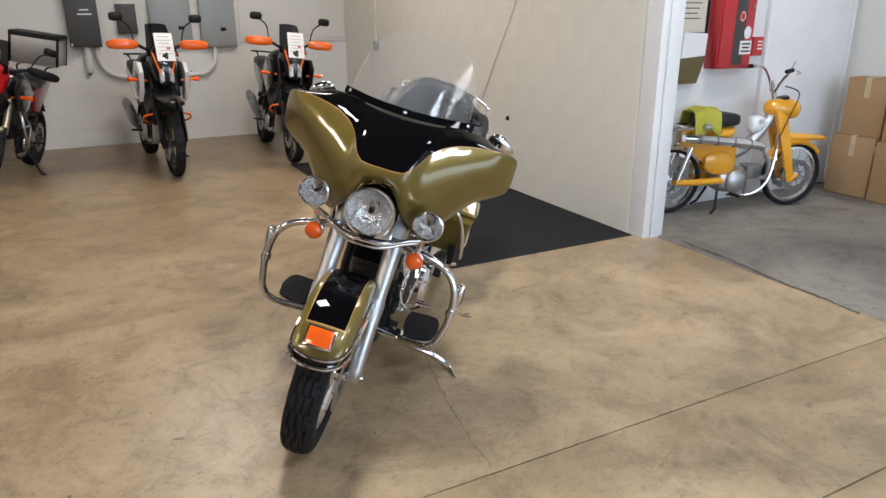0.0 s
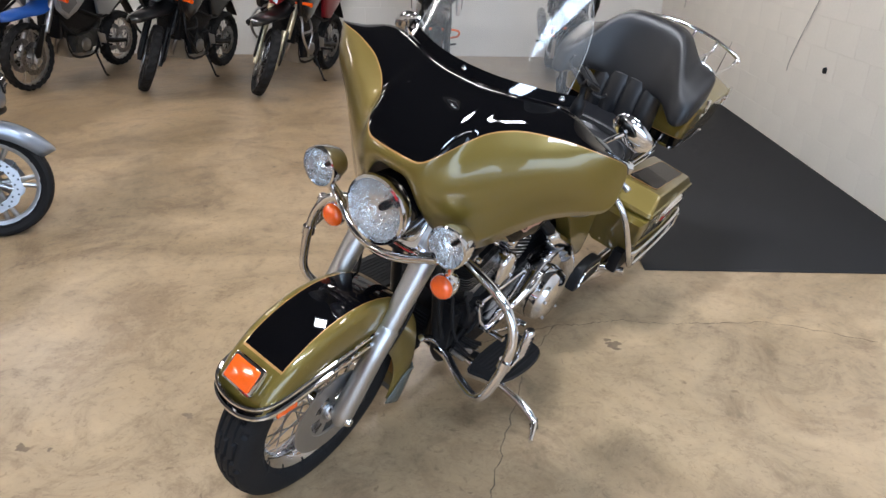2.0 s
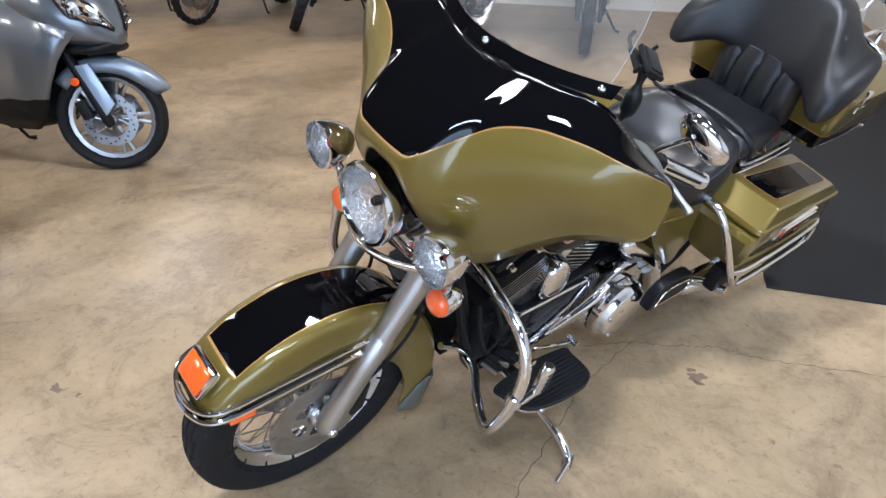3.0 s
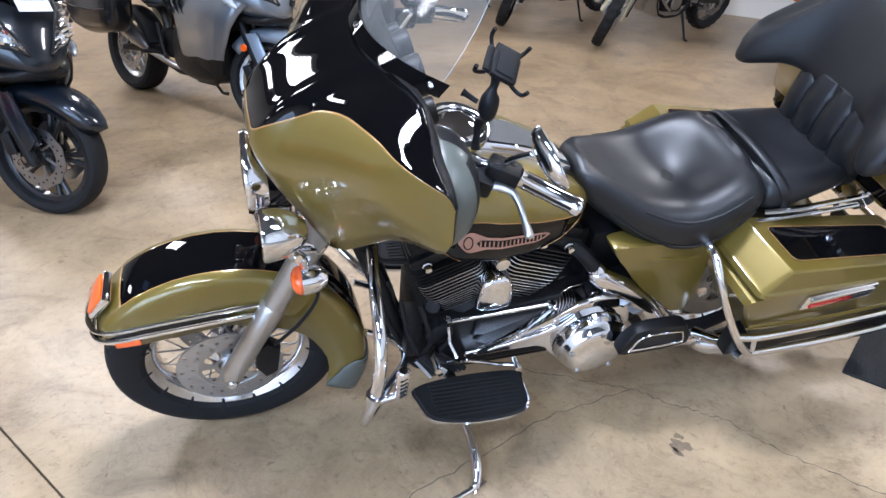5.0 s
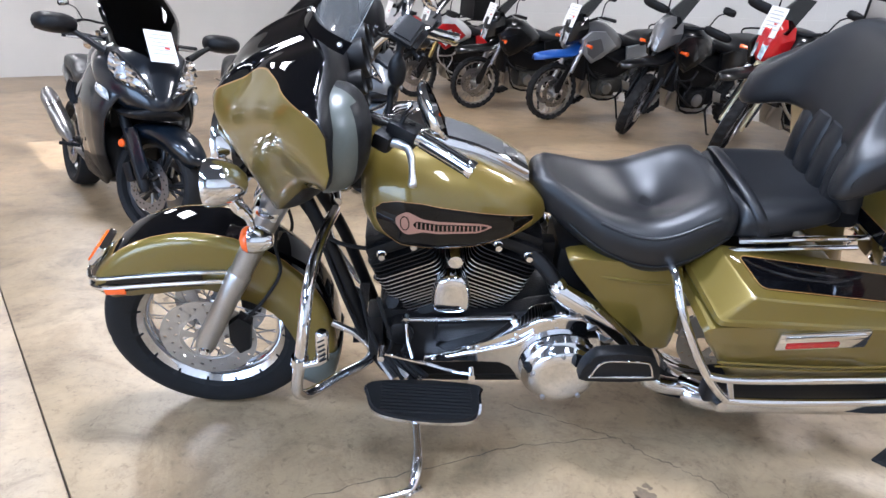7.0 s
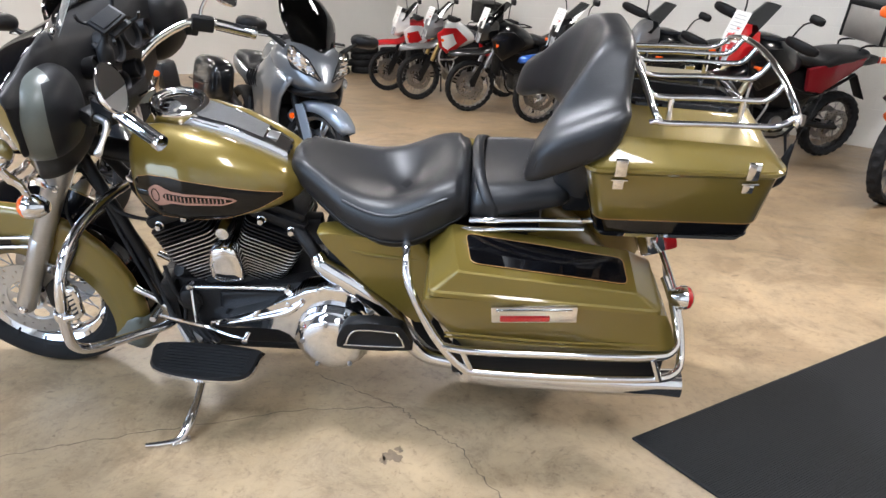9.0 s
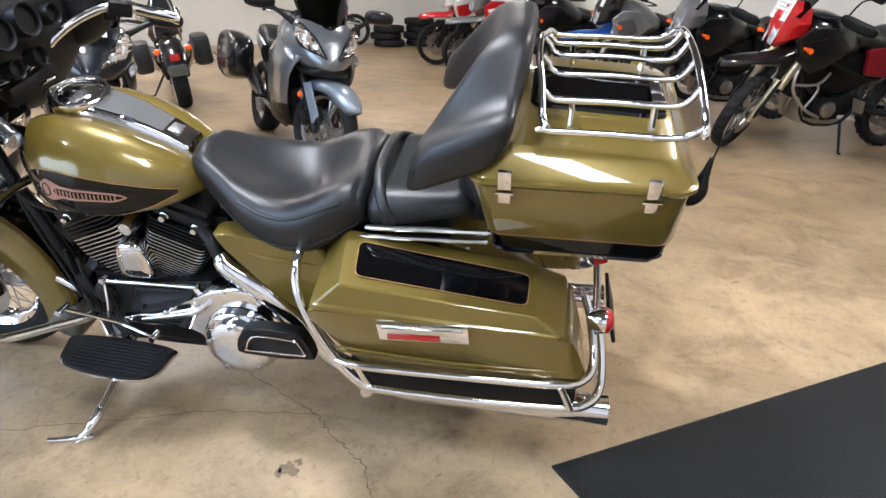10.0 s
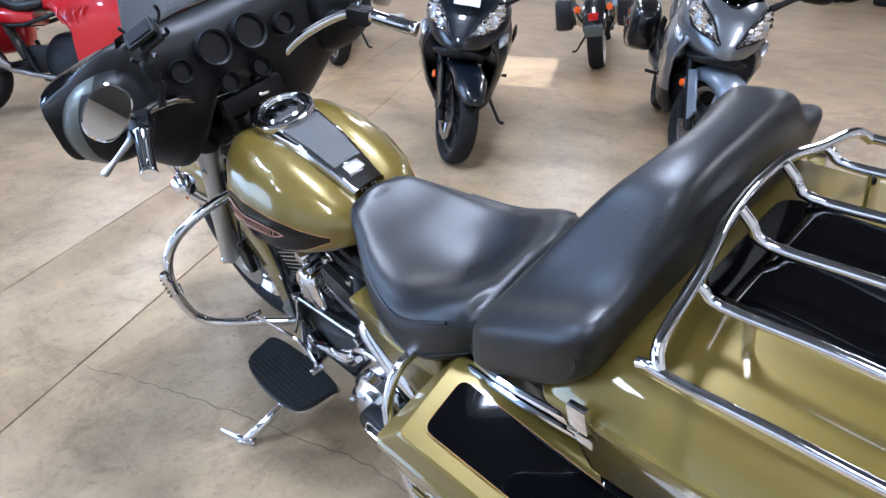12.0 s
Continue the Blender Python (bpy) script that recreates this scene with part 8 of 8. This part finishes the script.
# yellow step-through moped
def moped(m):
    g = empty("moped", m, "yellow step-through moped with chrome exhaust on its centre stand", "moped")
    wb, R = 1.19, 0.282
    hd = wb - 0.13                            # the steering head, well behind the axle
    for x, nm in ((wb, "front_wheel"), (0.0, "rear_wheel")):
        simple_wheel(g, nm, x, R, 0.034, "laced", CHROME)
        bm = B()
        grid(bm, [[(x + (0.315 - d) * math.cos(radians(a)), y, R + (0.315 - d) * math.sin(radians(a))) for y, d in ((-0.05, 0.045), (-0.052, 0.015), (-0.03, 0.003), (0, 0), (0.03, 0.003), (0.052, 0.015), (0.05, 0.045))]
                  for a in (np.linspace(38, 150, 16) if x else np.linspace(30, 190, 20))])
        fd = part("front_fender" if x else "rear_fender", bm, YELLOW if x else CHROME, g, angle=50)
        fd.modifiers.new("thick", "SOLIDIFY").thickness = 0.005
    part("fender_peak", hull(B(), [(wb + 0.30, 0.02, 0.575, 0.60), (wb + 0.22, 0.05, 0.575, 0.625), (wb + 0.05, 0.055, 0.57, 0.64), (wb - 0.12, 0.05, 0.57, 0.66)], 14, 0.8), YELLOW, g, angle=60)
    part("front_hub", lathe(B(), [(0.0, -0.05), (0.065, -0.05), (0.07, -0.03), (0.07, 0.04), (0.05, 0.055), (0.0, 0.06)], disc_at((wb, 0, R), (0, -1, 0)), 24), ALLOY, g, "alloy drum hub")
    part("rear_hub", lathe(B(), [(0.0, -0.05), (0.065, -0.05), (0.07, -0.03), (0.07, 0.04), (0.05, 0.055), (0.0, 0.06)], disc_at((0, 0, R), (0, -1, 0)), 24), ALLOY, g, "alloy drum hub")
    for s in (1, -1):
        part("fork_leg", plate(B(), [(wb - 0.31, 0.86), (wb - 0.18, 0.85), (wb - 0.09, 0.50), (wb - 0.01, 0.22), (wb - 0.09, 0.23), (wb - 0.17, 0.50)], s * 0.048, s * 0.082, 0.012), YELLOW, g, "pressed yellow fork leg")
        part("fork_link", tube(B(), [(wb - 0.05, s * 0.075, 0.25), (wb + 0.01, s * 0.075, 0.285)], 0.016, 8), YELLOW, g)
    part("headlamp_shell", hull(B(), [(hd + 0.07, 0.07, 0.79, 0.92), (hd + 0.05, 0.085, 0.775, 0.935), (hd - 0.05, 0.095, 0.77, 0.95), (hd - 0.17, 0.07, 0.80, 0.94), (hd - 0.22, 0.03, 0.84, 0.90)], 20, 0.85), YELLOW, g, angle=60)
    part("headlamp_lens", lathe(B(), [(0.0, 0.03), (0.04, 0.025), (0.068, 0.008), (0.074, -0.004), (0.074, -0.02)], disc_at((hd + 0.072, 0, 0.855), (1, 0, -0.05)), 24), SCREEN, g, "clear headlamp lens")
    part("speedometer", lathe(B(), [(0.0, 0.018), (0.045, 0.016), (0.052, 0.006), (0.052, -0.01)], disc_at((hd - 0.06, 0, 0.945), (-0.2, 0, 1)), 20), PLASTIC, g, "black round speedometer")
    part("steering_stem", tube(B(), [(hd - 0.14, 0, 0.92), (hd - 0.19, 0, 1.10)], [0.024, 0.018], 12), CHROME, g)
    for s in (1, -1):
        part("handlebar", tube(B(), [(hd - 0.17, s * 0.02, 1.00), (hd - 0.16, s * 0.08, 1.10), (hd - 0.16, s * 0.18, 1.19), (hd - 0.23, s * 0.27, 1.20)], 0.011, 8, 4), CHROME, g)
        part("grip", tube(B(), [(hd - 0.21, s * 0.25, 1.20), (hd - 0.31, s * 0.31, 1.195)], 0.017, 10), RUBBER, g)
        part("lever", tube(B(), [(hd - 0.16, s * 0.24, 1.195), (hd - 0.18, s * 0.31, 1.18), (hd - 0.24, s * 0.34, 1.175)], 0.006, 6, 3), ALLOY, g)
    part("mirror_stem", tube(B(), [(hd - 0.19, -0.20, 1.195), (hd - 0.17, -0.22, 1.27)], 0.005, 6), CHROME, g)
    part("leg_tank", hull(B(), [(0.70, 0.03, 0.69, 0.77), (0.725, 0.055, 0.66, 0.80), (0.79, 0.06, 0.66, 0.81), (0.84, 0.045, 0.69, 0.79)], 16, 0.8), TRIMW, g, "white rounded auxiliary tank", angle=60)
    part("tank_cap", lathe(B(), [(0.0, 0.02), (0.022, 0.018), (0.025, 0.0)], disc_at((0.78, -0.06, 0.76), (0, -1, 0.1)), 14), CHROME, g)
    part("main_tube", tube(B(), [(wb - 0.28, 0, 0.80), (0.80, 0, 0.65), (0.66, 0, 0.52), (0.46, 0, 0.46)], [0.045, 0.05, 0.05, 0.06], 14, 3), ALLOY, g, "silver step-through frame tube")
    part("body_pressing", hull(B(), [(0.60, 0.04, 0.40, 0.56), (0.52, 0.07, 0.34, 0.66), (0.40, 0.085, 0.34, 0.72), (0.24, 0.075, 0.44, 0.73), (0.10, 0.05, 0.54, 0.72)], 20, 0.7), YELLOW, g, "yellow pressed frame body", angle=60)
    for s in (1, -1):
        part("side_cover", hull(B(), [(0.54, 0.015, 0.36, 0.46), (0.48, 0.028, 0.33, 0.52), (0.34, 0.032, 0.34, 0.53), (0.26, 0.02, 0.40, 0.50)], 16, 0.75), YELLOW, g, angle=60, m=Matrix.Translation((0, s * 0.085, 0)))
        part("swingarm", tube(B(), [(0.48, s * 0.085, 0.28), (0.20, s * 0.09, 0.275), (0.0, s * 0.09, 0.282)], [0.030, 0.028, 0.026], 10), YELLOW, g)
        part("shock_absorber", tube(B(), [(0.02, s * 0.10, 0.30), (0.12, s * 0.10, 0.58)], 0.022, 10), CHROME, g)
    part("seat", hull(B(), [(0.56, 0.07, 0.76, 0.82), (0.53, 0.11, 0.74, 0.84), (0.40, 0.125, 0.73, 0.85), (0.22, 0.12, 0.735, 0.84), (0.18, 0.07, 0.75, 0.82)], 20, 0.55), VINYL, g, "black dual seat", angle=60)
    part("seat_band", hull(B(), [(0.53, 0.08, 0.68, 0.73), (0.48, 0.10, 0.62, 0.735), (0.36, 0.10, 0.62, 0.735), (0.24, 0.08, 0.68, 0.735)], 16, 0.7), YELLOW, g, angle=60)
    rk = part("carrier", tube(B(), [(0.20, 0.13, 0.74), (-0.28, 0.14, 0.74), (-0.32, 0.10, 0.74), (-0.32, -0.10, 0.74), (-0.28, -0.14, 0.74), (0.20, -0.13, 0.74)], 0.010, 8, 3), CHROME, g, "chrome luggage carrier")
    for x in (-0.22, -0.08, 0.06):
        part("carrier_bar", tube(B(), [(x, -0.135, 0.742), (x, 0.135, 0.742)], 0.008, 8), CHROME, rk)
    part("indicator", lathe(B(), [(0.0, 0.06), (0.025, 0.05), (0.032, 0.0), (0.0, -0.02)], disc_at((0.18, -0.16, 0.755), (1, -0.2, 0)), 16), ALLOY, g)
    eng = part("engine", hull(B(), [(0.70, 0.06, 0.22, 0.36), (0.66, 0.10, 0.18, 0.38), (0.56, 0.125, 0.16, 0.38), (0.44, 0.11, 0.18, 0.36), (0.40, 0.06, 0.22, 0.34)], 20, 0.75), ALLOY, g, "alloy engine case", angle=60)
    part("clutch_cover", lathe(B(), [(0.0, 0.03), (0.06, 0.028), (0.09, 0.016), (0.10, 0.0), (0.10, -0.03)], disc_at((0.56, -0.125, 0.27), (0, -1, 0)), 28), ALLOY, eng, "round alloy clutch cover")
    for k in range(8):
        part("cylinder_fin", rbox(B(), (0.008, 0.13, 0.12), (0.71 + 0.018 * k, 0, 0.33), 0.002), ALLOY, eng)
    part("cylinder", rbox(B(), (0.17, 0.09, 0.08), (0.78, 0, 0.33), 0.01), DIRTY, eng)
    part("exhaust_pipe", tube(B(), [(0.84, -0.06, 0.28), (0.86, -0.11, 0.30), (0.85, -0.14, 0.40), (0.79, -0.15, 0.52), (0.70, -0.15, 0.57), (0.62, -0.15, 0.585)], 0.021, 12, 4), CHROME, g, "upswept chrome exhaust pipe")
    sh = part("heat_shield", tube(B(), [(0.76, -0.155, 0.56), (0.70, -0.16, 0.585), (0.45, -0.165, 0.62), (0.12, -0.165, 0.66), (0.0, -0.165, 0.672)], [0.030, 0.037, 0.040, 0.040, 0.030], 14, 3), CHROME, g, "chrome perforated heat shield")
    for k in range(4):
        p = Vector((0.62 - 0.16 * k, -0.165, 0.598 + 0.02 * k))
        part("shield_band", tube(B(), [p, p + Vector((-0.016, 0, 0.002))], 0.0425, 14), STEEL, sh)
    part("crash_loop", tube(B(), [(0.92, -0.10, 0.66), (0.90, -0.14, 0.48), (0.84, -0.15, 0.26), (0.70, -0.14, 0.16), (0.48, -0.12, 0.16)], 0.012, 8, 4), CHROME, g, "chrome engine guard tube")
    for s in (1, -1):
        part("stand_leg", tube(B(), [(0.42, s * 0.08, 0.19), (0.38, s * 0.14, 0.05), (0.33, s * 0.16, 0.014)], 0.011, 8), PLASTIC, g, "black centre stand leg")
        part("foot_peg", tube(B(), [(0.52, s * 0.12, 0.17), (0.52, s * 0.25, 0.175)], 0.013, 8), RUBBER, g)
    part("cables", tube(B(), [(hd - 0.15, -0.12, 1.06), (hd - 0.02, -0.14, 1.00), (hd - 0.05, -0.10, 0.80), (hd - 0.12, -0.09, 0.60)], 0.005, 6, 4), RUBBER, g)
    return g


moped(pose(1.936, 5.986, 0.0, 0, 0, 15.5))
# cloth thrown over the moped's seat and carrier
rng = random.Random(11)
bm, rows = B(), []
for i in range(19):
    row = []
    for j in range(17):
        x, y = 0.12 + 0.24 * i / 18, -0.185 + 0.37 * j / 16
        drop = max(0.0, abs(y) - 0.125) * 3.2
        z = 0.862 + 0.030 * math.sin(9 * x * 2.4 + 5 * y) * math.cos(14 * y) + 0.035 * math.exp(-((x - 0.24) / 0.07) ** 2) + rng.uniform(-0.004, 0.004) - drop
        row.append((x + 0.02 * math.sin(7 * y), y * (1 - 0.2 * min(1, drop * 3)) + rng.uniform(-0.004, 0.004), z))
    rows.append(row)
grid(bm, rows)
rag = part("cloth", bm, CLOTH, None, "", True, 70, pose(1.936, 5.986, 0.0, 0, 0, 15.5))
rag.modifiers.new("thick", "SOLIDIFY").thickness = 0.004
tagged(rag, "yellow-green cloth crumpled over the moped's black seat", "cloth")


# loose tyres at the end of the back wall
def loose_tyre(m, R, w, label):
    rows = []
    for k in range(72):
        a, row = 2 * math.pi * k / 72, []
        for y, d in ((0.55, 1.25), (0.9, 0.9), (1.0, 0.55), (0.9, 0.25), (0.6, 0.06), (0.0, 0.0), (-0.6, 0.06), (-0.9, 0.25), (-1.0, 0.55), (-0.9, 0.9), (-0.55, 1.25), (-0.5, 1.15), (0.0, 0.3), (0.5, 1.15)):
            r = R - w * d - (0.008 if abs(y) < 0.95 and d < 0.3 and k % 4 < 1 else 0)
            row.append((r * math.cos(a), r * math.sin(a), y * w))
        rows.append(row)
    bm = B()
    grid(bm, rows, True, True)
    ob = part("loose_tyre", bm, RUBBER, None, "", True, 40, m)
    return tagged(ob, label, "tyre", "loose tyres")


for u, v, n in ((-10.3, 8.9, 4), (-10.25, 8.15, 3), (-9.6, 9.3, 4)):
    for k in range(n):
        loose_tyre(ROOM @ pose(u + 0.03 * math.sin(k * 2 + u), v + 0.03 * math.cos(k * 3), 0.07 + 0.14 * k, 0, 0, 30 * k), 0.32, 0.068, "black motorcycle tyre lying in a stack")
for u, v, tilt in ((-10.55, 7.55, 14), (-10.45, 7.30, 16)):
    loose_tyre(ROOM @ pose(u, v, 0.312, 0, 90 - tilt, 0), 0.32, 0.06, "black motorcycle tyre leaning by the wall")


# ---- blocks of the walls ----
BW, BH = 0.4064, 0.2032
BLOCK = {}


def block_mesh(w, h, mat):
    key = (round(w, 3), round(h, 3), mat.name)
    if key not in BLOCK:
        c, d = 0.0035, 0.0026
        bm = B()
        outer = [(0.0, -w / 2, -h / 2), (0.0, w / 2, -h / 2), (0.0, w / 2, h / 2), (0.0, -w / 2, h / 2)]
        rows = [outer, [(-d * 0.6, y, z) for _, y, z in outer], [(-d, y - math.copysign(c, y), z - math.copysign(c, z)) for _, y, z in outer]]
        V = grid(bm, rows, False, True)
        bm.faces.new(V[-1])
        BLOCK[key] = mesh_of("block", bm, mat, False)
    return BLOCK[key]


wall = bpy.data.objects["wall_right"]
row_n = 0
z = 0.0
while z < 2.60:
    v = 3.88
    first = BW if row_n % 2 else BW / 2
    while v < 10.04:
        w = min(first, 10.05 - v)
        first = BW
        if w > 0.03:
            ob = new("block", block_mesh(w - 0.002, BH - 0.002, PAINTR))
            ob.parent, ob.matrix_basis = wall, pose(UR + 0.0035, v + w / 2, z + BH / 2)
        v += w
    z += BH
    row_n += 1


def block_field(name, bm, mat, parent, label, span, height, place):
    """The rest of a block wall in one mesh: span of start and end along it, height of low and high."""
    r, z = 0, height[0]
    while z < height[1] - 0.02:
        h = min(BH, height[1] - z)
        x, first = span[0], BW if r % 2 else BW / 2
        while x < span[1] - 0.02:
            w = min(first, span[1] - x)
            first = BW
            a, b, lo, hi = x + 0.0006, x + w - 0.0006, z + 0.0006, z + h - 0.0006
            ring = [(a, lo), (b, lo), (b, hi), (a, hi)]
            inn = [(a + 0.0035, lo + 0.0035), (b - 0.0035, lo + 0.0035), (b - 0.0035, hi - 0.0035), (a + 0.0035, hi - 0.0035)]
            V = grid(bm, [[place(p, q, 0.0) for p, q in ring], [place(p, q, 0.0018) for p, q in inn]], False, True)
            bm.faces.new(V[-1])
            x += w
        z += h
        r += 1
    return tagged(part(name, bm, mat, parent, "", False), label, "", "", "stuff")


block_field("upper_blocks", B(), PAINTR, wall, "painted concrete blocks", (3.88, 10.05), (13 * BH, CEIL), lambda p, q, d: (UR + 0.0035 - d, p, q))
block_field("wall_blocks", B(), PAINTW, bpy.data.objects["wall_back"], "painted concrete blocks", (UL, 4.0), (0.0, 3.2), lambda p, q, d: (p, VB + 0.0035 - d, q))
